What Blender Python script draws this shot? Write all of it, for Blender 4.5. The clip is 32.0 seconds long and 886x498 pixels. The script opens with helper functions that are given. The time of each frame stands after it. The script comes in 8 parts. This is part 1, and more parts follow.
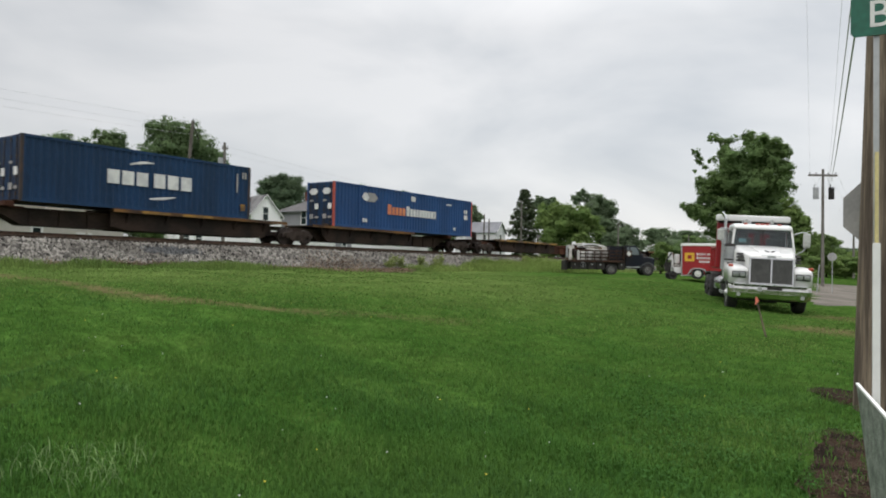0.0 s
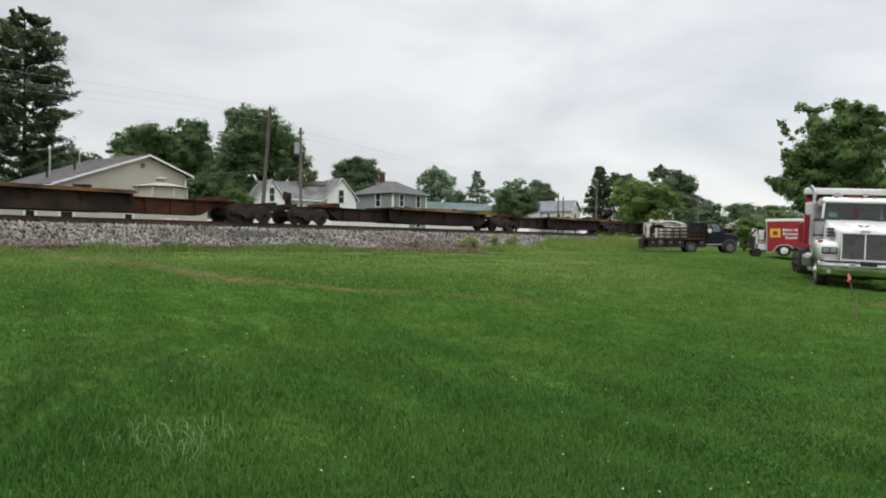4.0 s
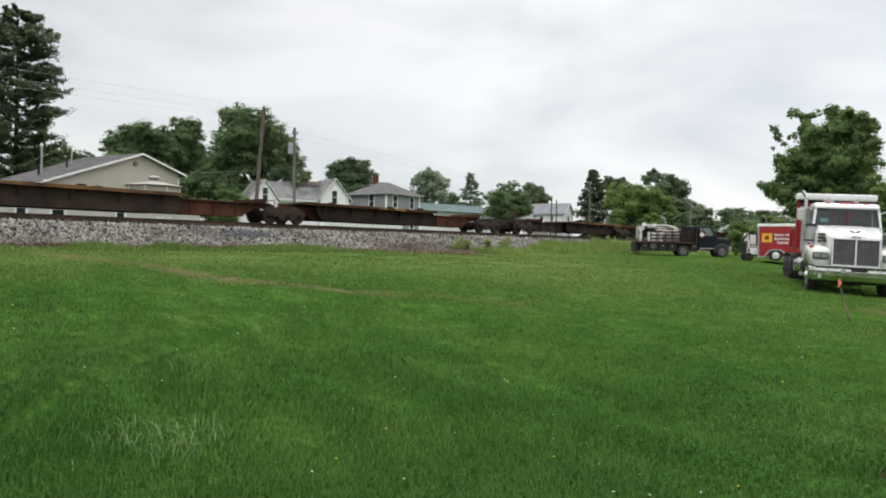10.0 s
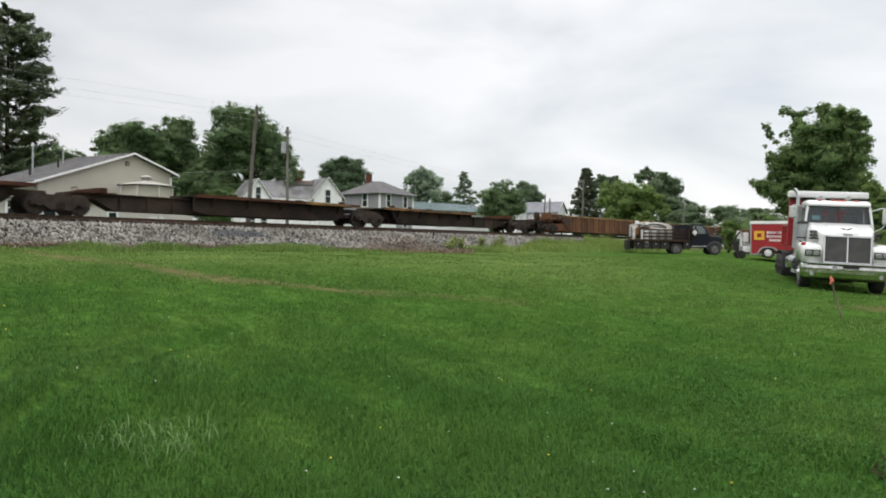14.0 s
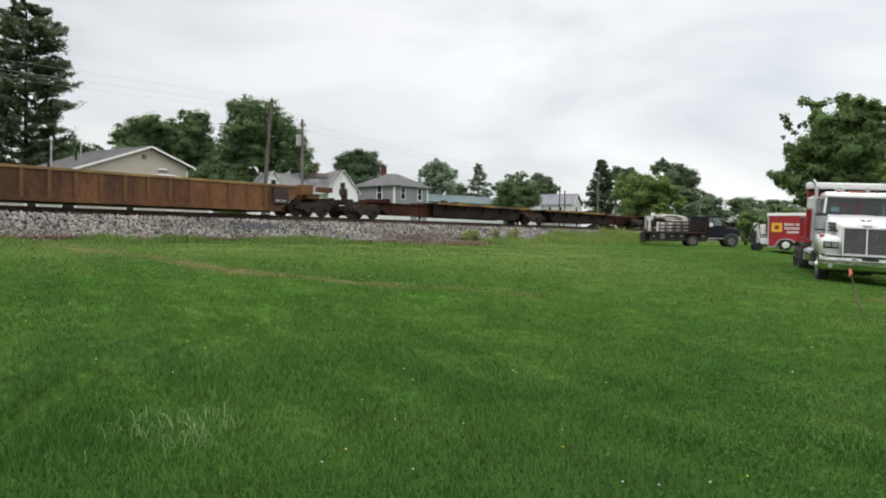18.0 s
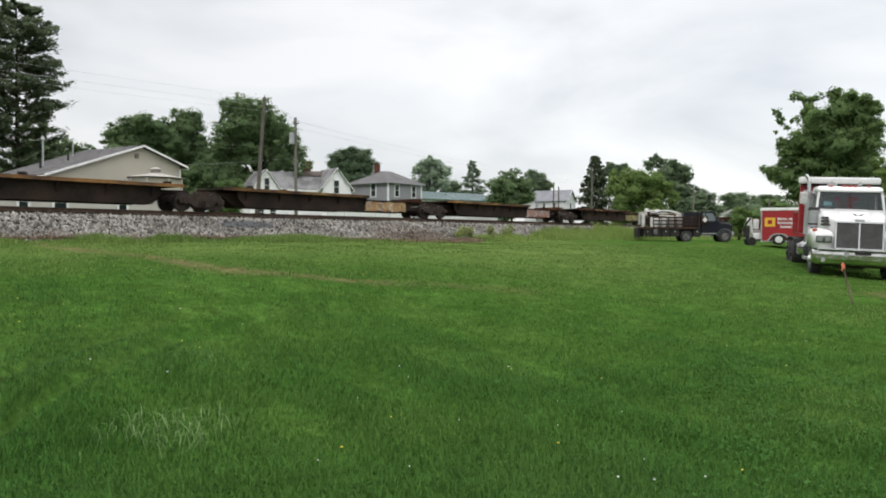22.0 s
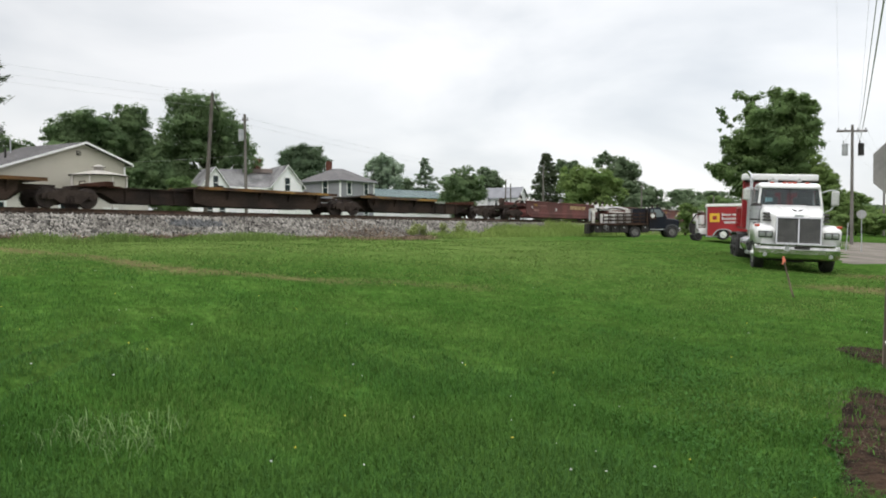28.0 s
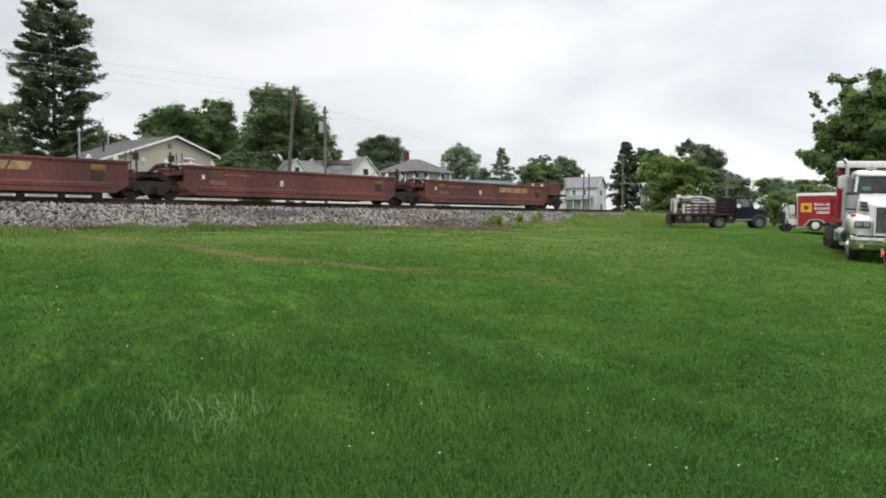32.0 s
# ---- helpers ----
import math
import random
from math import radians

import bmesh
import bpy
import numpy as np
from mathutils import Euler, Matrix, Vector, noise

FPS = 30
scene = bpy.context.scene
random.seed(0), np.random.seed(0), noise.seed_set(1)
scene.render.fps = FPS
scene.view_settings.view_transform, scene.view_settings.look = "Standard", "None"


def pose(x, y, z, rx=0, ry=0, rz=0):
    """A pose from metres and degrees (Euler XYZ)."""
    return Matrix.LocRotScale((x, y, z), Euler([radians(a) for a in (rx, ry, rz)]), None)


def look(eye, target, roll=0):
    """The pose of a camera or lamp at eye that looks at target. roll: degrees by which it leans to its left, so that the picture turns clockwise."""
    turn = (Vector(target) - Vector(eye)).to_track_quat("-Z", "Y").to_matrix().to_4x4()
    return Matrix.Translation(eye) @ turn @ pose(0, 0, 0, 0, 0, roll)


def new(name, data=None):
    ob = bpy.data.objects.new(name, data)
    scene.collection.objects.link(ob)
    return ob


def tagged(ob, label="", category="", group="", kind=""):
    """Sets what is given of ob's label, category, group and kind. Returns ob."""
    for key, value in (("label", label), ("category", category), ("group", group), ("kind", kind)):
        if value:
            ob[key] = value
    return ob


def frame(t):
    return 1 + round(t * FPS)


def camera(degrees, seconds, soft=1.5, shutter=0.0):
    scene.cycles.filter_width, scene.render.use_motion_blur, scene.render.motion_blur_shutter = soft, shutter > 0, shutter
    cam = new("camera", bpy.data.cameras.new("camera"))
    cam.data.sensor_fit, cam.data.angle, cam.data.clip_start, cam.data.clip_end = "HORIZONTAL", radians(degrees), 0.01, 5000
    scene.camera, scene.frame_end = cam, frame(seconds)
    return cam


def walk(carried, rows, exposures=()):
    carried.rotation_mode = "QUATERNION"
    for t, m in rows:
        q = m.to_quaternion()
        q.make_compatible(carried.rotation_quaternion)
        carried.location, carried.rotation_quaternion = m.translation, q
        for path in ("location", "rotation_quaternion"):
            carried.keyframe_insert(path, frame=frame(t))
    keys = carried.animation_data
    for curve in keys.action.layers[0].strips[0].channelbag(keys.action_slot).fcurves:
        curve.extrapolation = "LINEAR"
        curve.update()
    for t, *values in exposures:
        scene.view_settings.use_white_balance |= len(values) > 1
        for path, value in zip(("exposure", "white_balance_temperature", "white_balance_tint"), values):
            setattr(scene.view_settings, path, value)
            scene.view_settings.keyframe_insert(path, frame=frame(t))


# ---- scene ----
# The tripod-less camera stands in the grass and only turns: seconds, degrees to the right, up, lean.
EYE = (0.0, 0.0, 1.55)
LOOKS = [
    (0, -0.00, 1.43, -1.00), (0.5, -0.32, 1.56, -1.17), (1, -0.33, 1.65, -1.12), (1.5, -0.37, 1.68, -1.47), (2, -0.38, 1.61, -1.42),
    (2.5, -0.64, 1.46, -0.94), (3, -3.38, 0.07, 0.16), (3.5, -5.64, -0.21, -0.11), (5.5, -6.17, -0.27, -0.47), (6, -6.44, -0.20, -0.63),
    (6.5, -5.94, -0.16, -0.64), (7, -5.67, -0.11, -0.86), (7.5, -5.68, -0.17, -0.76), (8, -5.39, -0.16, -0.56), (8.5, -5.36, -0.29, -0.65),
    (9, -5.37, -0.36, -0.53), (9.5, -5.41, -0.36, -0.65), (10, -5.33, -0.09, -0.82), (10.5, -5.08, -0.07, -0.92), (11, -5.11, -0.12, -0.97),
    (11.5, -5.15, -0.11, -0.48), (12, -5.09, -0.11, -0.62), (12.5, -4.90, -0.17, -0.71), (13, -4.80, -0.16, -0.68), (13.5, -4.78, -0.13, -0.91),
    (14, -4.82, -0.18, -0.59), (14.5, -5.00, -0.33, -0.86), (16.5, -5.83, -0.84, -0.61), (17, -5.87, -0.83, -0.40), (17.5, -5.94, -0.83, -0.63),
    (18, -5.98, -0.81, -0.55), (18.5, -5.99, -0.78, -0.33), (19, -6.03, -0.82, -0.23), (19.5, -5.96, -0.96, -0.04), (20, -5.79, -1.09, -0.09),
    (20.5, -5.74, -1.18, -0.01), (21, -5.72, -1.12, -0.42), (21.5, -5.63, -1.09, -0.09), (22, -5.53, -1.03, -0.11), (22.5, -5.18, -1.03, -0.50),
    (23, -4.62, -1.03, 0.40), (23.5, -4.70, -1.20, 0.44), (24, -4.66, -1.72, 0.45), (24.5, -4.45, -1.91, 0.29), (25, -4.31, -1.17, 0.13),
    (25.5, -3.66, -1.35, 0.20), (26, -2.85, -1.42, 0.25), (26.5, -2.08, -1.41, -0.21), (28.5, -1.62, -1.23, 0.46), (29, -1.44, -1.28, 0.59),
    (29.5, -1.19, -1.42, 0.46), (30, -1.01, -1.46, 0.25), (30.5, -0.87, -1.45, 0.25), (31, -0.83, -1.42, -0.05), (31.5, -3.42, -1.85, 0.59),
    (32, -7.89, -2.01, 0.20),
]


def aim(yaw, up, lean):
    a, b = radians(yaw), radians(up)
    target = (EYE[0] + math.sin(a) * math.cos(b), EYE[1] + math.cos(a) * math.cos(b), EYE[2] + math.sin(b))
    return look(EYE, target, -lean)


cam = camera(63.7, 32.0, 1.85, 0.12)
walk(cam, [(t, aim(*turn)) for t, *turn in LOOKS],
     [(0, 0.06), (2.5, 0.08), (4, 0.15), (13, 0.28), (19, 0.29), (23, 0.35), (26, 0.37), (32, 0.35)])

# ---- world and light: a bright overcast afternoon ----
world = bpy.data.worlds.new("overcast")
scene.world = world
world.use_nodes = True


def sky_nodes():
    nt = world.node_tree
    nt.nodes.clear()
    out = nt.nodes.new("ShaderNodeOutputWorld")
    clear = nt.nodes.new("ShaderNodeTexSky")
    clear.sky_type, clear.sun_disc = "NISHITA", False
    clear.dust_density = 3.0
    clear.sun_elevation, clear.sun_rotation = radians(57), radians(208)
    bg1 = nt.nodes.new("ShaderNodeBackground")
    bg1.inputs["Strength"].default_value = 0.02
    nt.links.new(clear.outputs[0], bg1.inputs["Color"])
    tc = nt.nodes.new("ShaderNodeTexCoord")
    mp = nt.nodes.new("ShaderNodeMapping")
    mp.inputs["Scale"].default_value = (1.6, 1.6, 4.0)
    mp.inputs["Location"].default_value = (0.35, 0.1, 0.2)
    nt.links.new(tc.outputs["Generated"], mp.inputs["Vector"])
    big = nt.nodes.new("ShaderNodeTexNoise")
    big.inputs["Scale"].default_value, big.inputs["Detail"].default_value = 1.5, 5.0
    big.inputs["Roughness"].default_value = 0.49
    big.inputs["Distortion"].default_value = 0.3
    nt.links.new(mp.outputs[0], big.inputs["Vector"])
    ramp = nt.nodes.new("ShaderNodeValToRGB")
    e = ramp.color_ramp.elements
    e[0].position, e[0].color = 0.34, (0.69, 0.715, 0.74, 1)
    e[1].position, e[1].color = 0.60, (0.985, 0.98, 0.975, 1)
    mid = ramp.color_ramp.elements.new(0.47)
    mid.color = (0.845, 0.855, 0.862, 1)
    nt.links.new(big.outputs["Fac"], ramp.inputs["Fac"])
    # the cloud cover is thinner, and so brighter, round the hidden sun
    sun_dir = nt.nodes.new("ShaderNodeVectorMath")
    sun_dir.operation = "DOT_PRODUCT"
    sun_dir.inputs[1].default_value = (0.60, 0.72, 0.34)
    nt.links.new(tc.outputs["Generated"], sun_dir.inputs[0])
    near = nt.nodes.new("ShaderNodeMapRange")
    near.inputs["From Min"].default_value, near.inputs["From Max"].default_value = 0.35, 1.0
    near.inputs["To Min"].default_value, near.inputs["To Max"].default_value = 0.655, 0.82
    nt.links.new(sun_dir.outputs["Value"], near.inputs["Value"])
    # an overcast sky grows brighter towards the zenith
    sep = nt.nodes.new("ShaderNodeSeparateXYZ")
    nt.links.new(tc.outputs["Generated"], sep.inputs[0])
    zen = nt.nodes.new("ShaderNodeMapRange")
    zen.inputs["From Min"].default_value, zen.inputs["From Max"].default_value = 0.32, 0.95
    zen.inputs["To Min"].default_value, zen.inputs["To Max"].default_value = 1.0, 3.4
    nt.links.new(sep.outputs["Z"], zen.inputs["Value"])
    both = nt.nodes.new("ShaderNodeMath")
    both.operation = "MULTIPLY"
    nt.links.new(near.outputs["Result"], both.inputs[0])
    nt.links.new(zen.outputs["Result"], both.inputs[1])
    bg2 = nt.nodes.new("ShaderNodeBackground")
    nt.links.new(ramp.outputs["Color"], bg2.inputs["Color"])
    nt.links.new(both.outputs[0], bg2.inputs["Strength"])
    add = nt.nodes.new("ShaderNodeAddShader")
    nt.links.new(bg1.outputs[0], add.inputs[0])
    nt.links.new(bg2.outputs[0], add.inputs[1])
    nt.links.new(add.outputs[0], out.inputs["Surface"])


sky_nodes()
sun = new("sun", bpy.data.lights.new("sun", "SUN"))
sun.data.energy, sun.data.angle, sun.data.color = 0.6, radians(25), (1.0, 0.97, 0.92)
sun.matrix_world = look((-18, -34, 60), (0, 0, 0))

# ---- materials ----


def mat(name, c1, c2=None, scale=2.0, rough=0.7, metal=0.0, bump=0.0, bscale=30.0, fine=0.2, vary=0.0, island=0.0,
        stretch=(1, 1, 1), lo=0.4, hi=0.6, spec=0.5):
    """A surface of two colours mixed by large noise, with fine grain, relief and, by choice, a change from piece to piece."""
    m = bpy.data.materials.new(name)
    m.use_nodes = True
    nt = m.node_tree
    b = nt.nodes["Principled BSDF"]
    b.inputs["Roughness"].default_value, b.inputs["Metallic"].default_value = rough, metal
    b.inputs["Specular IOR Level"].default_value = spec
    c2 = c2 or tuple(v * 0.8 for v in c1)
    tc = nt.nodes.new("ShaderNodeTexCoord")
    mp = nt.nodes.new("ShaderNodeMapping")
    mp.inputs["Scale"].default_value = stretch
    nt.links.new(tc.outputs["Object"], mp.inputs["Vector"])
    n1 = nt.nodes.new("ShaderNodeTexNoise")
    n1.inputs["Scale"].default_value, n1.inputs["Detail"].default_value = scale, 6.0
    nt.links.new(mp.outputs[0], n1.inputs["Vector"])
    r1 = nt.nodes.new("ShaderNodeMapRange")
    r1.inputs["From Min"].default_value, r1.inputs["From Max"].default_value = lo, hi
    nt.links.new(n1.outputs["Fac"], r1.inputs["Value"])
    mix = nt.nodes.new("ShaderNodeMixRGB")
    mix.inputs[1].default_value, mix.inputs[2].default_value = (*c1, 1), (*c2, 1)
    nt.links.new(r1.outputs[0], mix.inputs[0])
    n2 = nt.nodes.new("ShaderNodeTexNoise")
    n2.inputs["Scale"].default_value, n2.inputs["Detail"].default_value = bscale, 4.0
    nt.links.new(mp.outputs[0], n2.inputs["Vector"])
    r2 = nt.nodes.new("ShaderNodeMapRange")
    r2.inputs["From Min"].default_value, r2.inputs["From Max"].default_value = 0.25, 0.75
    r2.inputs["To Min"].default_value, r2.inputs["To Max"].default_value = 1 - fine, 1 + fine
    nt.links.new(n2.outputs["Fac"], r2.inputs["Value"])
    value = r2.outputs[0]

    def times(socket, amount):
        rr = nt.nodes.new("ShaderNodeMapRange")
        rr.inputs["To Min"].default_value, rr.inputs["To Max"].default_value = 1 - amount, 1 + amount
        nt.links.new(socket, rr.inputs["Value"])
        mu = nt.nodes.new("ShaderNodeMath")
        mu.operation = "MULTIPLY"
        nt.links.new(value, mu.inputs[0])
        nt.links.new(rr.outputs[0], mu.inputs[1])
        return mu.outputs[0]

    if vary:
        value = times(nt.nodes.new("ShaderNodeObjectInfo").outputs["Random"], vary)
    if island:
        value = times(nt.nodes.new("ShaderNodeNewGeometry").outputs["Random Per Island"], island)
    hsv = nt.nodes.new("ShaderNodeHueSaturation")
    nt.links.new(mix.outputs[0], hsv.inputs["Color"])
    nt.links.new(value, hsv.inputs["Value"])
    nt.links.new(hsv.outputs[0], b.inputs["Base Color"])
    if bump:
        bp = nt.nodes.new("ShaderNodeBump")
        bp.inputs["Strength"].default_value, bp.inputs["Distance"].default_value = 1.0, bump
        nt.links.new(n2.outputs["Fac"], bp.inputs["Height"])
        nt.links.new(bp.outputs[0], b.inputs["Normal"])
    return m


def glass_mat(name, c, rough=0.06):
    m = bpy.data.materials.new(name)
    m.use_nodes = True
    b = m.node_tree.nodes["Principled BSDF"]
    b.inputs["Base Color"].default_value = (*c, 1)
    b.inputs["Roughness"].default_value = rough
    b.inputs["Specular IOR Level"].default_value = 0.35
    return m


M = dict(
    ballast=mat("ballast_bed", (0.075, 0.070, 0.062), (0.052, 0.048, 0.042), 0.8, 0.95, 0, 0.05, 9, 0.4, spec=0.1),
    stone=mat("ballast_stone", (0.182, 0.172, 0.154), (0.112, 0.104, 0.092), 0.5, 0.9, 0, 0.01, 30, 0.18, island=0.92, spec=0.2),
    rail=mat("rail_steel", (0.096, 0.060, 0.042), (0.060, 0.042, 0.030), 4, 0.6, 0.4, 0.0, 60, 0.2, spec=0.2),
    tie=mat("tie_wood", (0.054, 0.042, 0.033), (0.084, 0.066, 0.054), 5, 0.9, 0, 0.01, 20, 0.3, vary=0.3, spec=0.1),
    sill=mat("sill_grime", (0.028, 0.022, 0.019), (0.052, 0.036, 0.028), 0.7, 0.8, 0, 0.003, 25, 0.35, vary=0.25, spec=0.1),
    rust=mat("rust_brown", (0.076, 0.033, 0.019), (0.044, 0.020, 0.014), 0.9, 0.85, 0, 0.003, 22, 0.35, vary=0.3, spec=0.12),
    deck=mat("deck_edge", (0.215, 0.110, 0.038), (0.062, 0.038, 0.026), 0.8, 0.75, 0, 0.003, 18, 0.4, vary=0.35, stretch=(0.6, 1, 2), spec=0.2),
    yellow=mat("deck_yellow", (0.300, 0.165, 0.030), (0.070, 0.042, 0.024), 0.9, 0.75, 0, 0.002, 20, 0.35, stretch=(0.7, 1, 2)),
    bogie=mat("bogie_grime", (0.040, 0.031, 0.027), (0.060, 0.046, 0.038), 3, 0.8, 0.1, 0.004, 20, 0.35, spec=0.08),
    wheel=mat("wheel_steel", (0.062, 0.048, 0.042), (0.040, 0.031, 0.028), 4, 0.5, 0.4, 0.0, 40, 0.25, spec=0.2),
    wellbrown=mat("well_brown", (0.178, 0.086, 0.040), (0.082, 0.040, 0.024), 0.5, 0.75, 0, 0.002, 9, 0.35, stretch=(1, 1, 0.3), spec=0.2),
    wellrim=mat("well_rim", (0.285, 0.177, 0.058), (0.171, 0.096, 0.034), 1.0, 0.7, 0, 0.002, 20, 0.3),
    wellred=mat("well_red", (0.158, 0.050, 0.042), (0.096, 0.033, 0.029), 0.45, 0.75, 0, 0.001, 9, 0.28, stretch=(1, 1, 0.4)),
    markyellow=mat("mark_yellow", (0.440, 0.320, 0.150), (0.300, 0.180, 0.095), 2, 0.7, 0, 0, 20, 0.25),
    markwhite=mat("mark_white", (0.68, 0.68, 0.66), (0.52, 0.52, 0.52), 2, 0.6, 0, 0, 20, 0.12),
    markfaded=mat("mark_faded", (0.270, 0.150, 0.125), (0.180, 0.085, 0.070), 3, 0.7, 0, 0, 20, 0.25),
    markpink=mat("mark_pink", (0.364, 0.196, 0.168), (0.294, 0.231, 0.210), 2.5, 0.6, 0, 0, 20, 0.25),
    markgreen=mat("mark_green", (0.252, 0.252, 0.063), (0.168, 0.189, 0.042), 2, 0.6, 0, 0, 20, 0.25),
    boxblue=mat("container_navy", (0.013, 0.044, 0.110), (0.012, 0.034, 0.078), 0.7, 0.6, 0, 0.001, 14, 0.22, stretch=(1, 1, 0.3), spec=0.2),
    boxblue2=mat("container_blue", (0.020, 0.070, 0.195), (0.017, 0.056, 0.155), 0.7, 0.55, 0, 0.001, 14, 0.16, stretch=(1, 1, 0.3), spec=0.25),
    boxred=mat("post_red", (0.42, 0.07, 0.04), (0.33, 0.06, 0.04), 1, 0.5),
    orange=mat("letter_orange", (0.60, 0.22, 0.10), (0.50, 0.16, 0.08), 2, 0.5),
    boxrust=mat("corner_rust", (0.048, 0.026, 0.017), (0.024, 0.019, 0.019), 3, 0.7),
    creamwall=mat("cream_siding", (0.470, 0.443, 0.368), (0.440, 0.415, 0.345), 0.5, 0.7, 0, 0, 20, 0.05, spec=0.25),
    whitewall=mat("white_siding", (0.88, 0.865, 0.875), (0.83, 0.815, 0.825), 0.5, 0.6, 0, 0, 20, 0.05),
    greywall=mat("grey_siding", (0.275, 0.275, 0.292), (0.245, 0.245, 0.262), 0.5, 0.65, 0, 0, 20, 0.06, spec=0.25),
    trim=mat("white_trim", (0.80, 0.80, 0.78), (0.72, 0.72, 0.70), 2, 0.55, 0, 0, 20, 0.05),
    roofgrey=mat("shingle_grey", (0.124, 0.118, 0.119), (0.099, 0.095, 0.097), 0.8, 0.9, 0, 0.01, 6, 0.16, spec=0.2),
    roofold=mat("shingle_old", (0.215, 0.213, 0.214), (0.120, 0.118, 0.120), 0.55, 0.9, 0, 0.01, 4, 0.25, spec=0.2),
    roofteal=mat("metal_teal", (0.112, 0.161, 0.161), (0.096, 0.138, 0.141), 0.5, 0.5, 0.2, 0, 10, 0.1),
    brick=mat("brick_red", (0.123, 0.047, 0.030), (0.084, 0.034, 0.026), 4, 0.9, 0, 0.01, 20, 0.2, spec=0.2),
    pane=glass_mat("window_dark", (0.022, 0.032, 0.034), 0.12),
    polewood=mat("pole_wood", (0.205, 0.163, 0.122), (0.088, 0.069, 0.055), 5, 0.9, 0, 0.006, 30, 0.4, stretch=(3, 3, 0.12), spec=0.15),
    polegrey=mat("pole_grey", (0.185, 0.172, 0.158), (0.130, 0.120, 0.108), 2, 0.9, 0, 0.004, 40, 0.25, stretch=(3, 3, 0.3), spec=0.15),
    wire=mat("wire", (0.567, 0.567, 0.587), None, 2, 0.6),
    metalgrey=mat("galvanised", (0.42, 0.43, 0.44), (0.34, 0.35, 0.36), 3, 0.45, 0.6, 0, 30, 0.1),
    bark=mat("bark", (0.051, 0.040, 0.030), (0.030, 0.024, 0.018), 3, 0.95, 0, 0.03, 12, 0.3, stretch=(2, 2, 0.5), spec=0.1),
    road=mat("gravel_road", (0.165, 0.147, 0.126), (0.104, 0.093, 0.078), 0.45, 0.95, 0, 0.01, 12, 0.18, spec=0.15),
    soil=mat("bare_soil", (0.044, 0.028, 0.019), (0.016, 0.011, 0.008), 4.5, 1.0, 0, 0.05, 22, 0.5, spec=0.05),
    truckwhite=mat("truck_white", (0.68, 0.68, 0.68), (0.64, 0.64, 0.63), 1, 0.25, 0, 0, 30, 0.03),
    truckred=mat("truck_red", (0.300, 0.014, 0.019), (0.255, 0.013, 0.017), 1, 0.35, 0, 0, 30, 0.05),
    truckblack=mat("truck_black", (0.008, 0.011, 0.018), (0.012, 0.013, 0.018), 1, 0.35, 0, 0, 30, 0.1, spec=0.22),
    chrome=mat("chrome", (0.62, 0.62, 0.63), (0.55, 0.55, 0.56), 2, 0.22, 1.0, 0, 30, 0.05),
    tyre=mat("tyre", (0.022, 0.022, 0.022), (0.035, 0.033, 0.031), 6, 0.9, 0, 0.004, 50, 0.2),
    darkmetal=mat("dark_metal", (0.020, 0.019, 0.019), (0.032, 0.029, 0.027), 4, 0.65, 0.0, 0, 30, 0.25, spec=0.2),
    rim=mat("rim_alloy", (0.55, 0.55, 0.55), (0.42, 0.42, 0.42), 4, 0.35, 0.8),
    signgreen=mat("sign_green", (0.006, 0.108, 0.068), (0.006, 0.096, 0.060), 1, 0.45),
    signback=mat("sign_back", (0.338, 0.324, 0.311), (0.270, 0.263, 0.257), 2, 0.55, 0.3, 0, 20, 0.12),
    amber=mat("amber", (0.75, 0.25, 0.02), None, 2, 0.3),
)

# ---- mesh helpers ----


def part(name, bm, material, parent=None, label="", at=None, smooth=False):
    """Links a bmesh as one mesh object, under a thing or a part when one is given."""
    me = bpy.data.meshes.new(name)
    if smooth:
        for f in bm.faces:
            f.smooth = True
    bm.to_mesh(me)
    bm.free()
    me.materials.append(material)
    ob = new(name, me)
    if parent is not None:
        ob.parent = parent
    if at is not None:
        ob.matrix_basis = at
    if label:
        tagged(ob, label)
    return ob


def again(ob, m, parent=None):
    """One more object on the mesh of ob, at the pose m."""
    o = new(ob.name.split(".")[0], ob.data)
    o.parent = parent if parent is not None else ob.parent
    o.matrix_basis = m
    return o


def thing(name, m, label, category, group=""):
    return_ob = new(name)
    return_ob.empty_display_size = 0.2
    return_ob.matrix_basis = m
    return tagged(return_ob, label, category, group)


def box(bm, x0, x1, y0, y1, z0, z1, bevel=0.0):
    r = bmesh.ops.create_cube(bm, size=1.0)
    vs = r["verts"]
    for v in vs:
        v.co = Vector(((x0 + x1) / 2 + v.co.x * (x1 - x0), (y0 + y1) / 2 + v.co.y * (y1 - y0), (z0 + z1) / 2 + v.co.z * (z1 - z0)))
    if bevel:
        es = list({e for v in vs for e in v.link_edges})
        bmesh.ops.bevel(bm, geom=es, offset=bevel, segments=2, affect="EDGES", profile=0.6)
    return bm


def prism(bm, pts, a0, a1, axis="y"):
    """A polygon pushed from a0 to a1 along an axis; pts are (x, z) for y, (y, z) for x, (x, y) for z."""
    def co(p, a):
        return {"y": (p[0], a, p[1]), "x": (a, p[0], p[1]), "z": (p[0], p[1], a)}[axis]
    lo = [bm.verts.new(co(p, a0)) for p in pts]
    hi = [bm.verts.new(co(p, a1)) for p in pts]
    bm.faces.new(lo), bm.faces.new(hi)
    for i in range(len(pts)):
        j = (i + 1) % len(pts)
        bm.faces.new((lo[i], lo[j], hi[j], hi[i]))
    bmesh.ops.recalc_face_normals(bm, faces=bm.faces[:])
    return bm


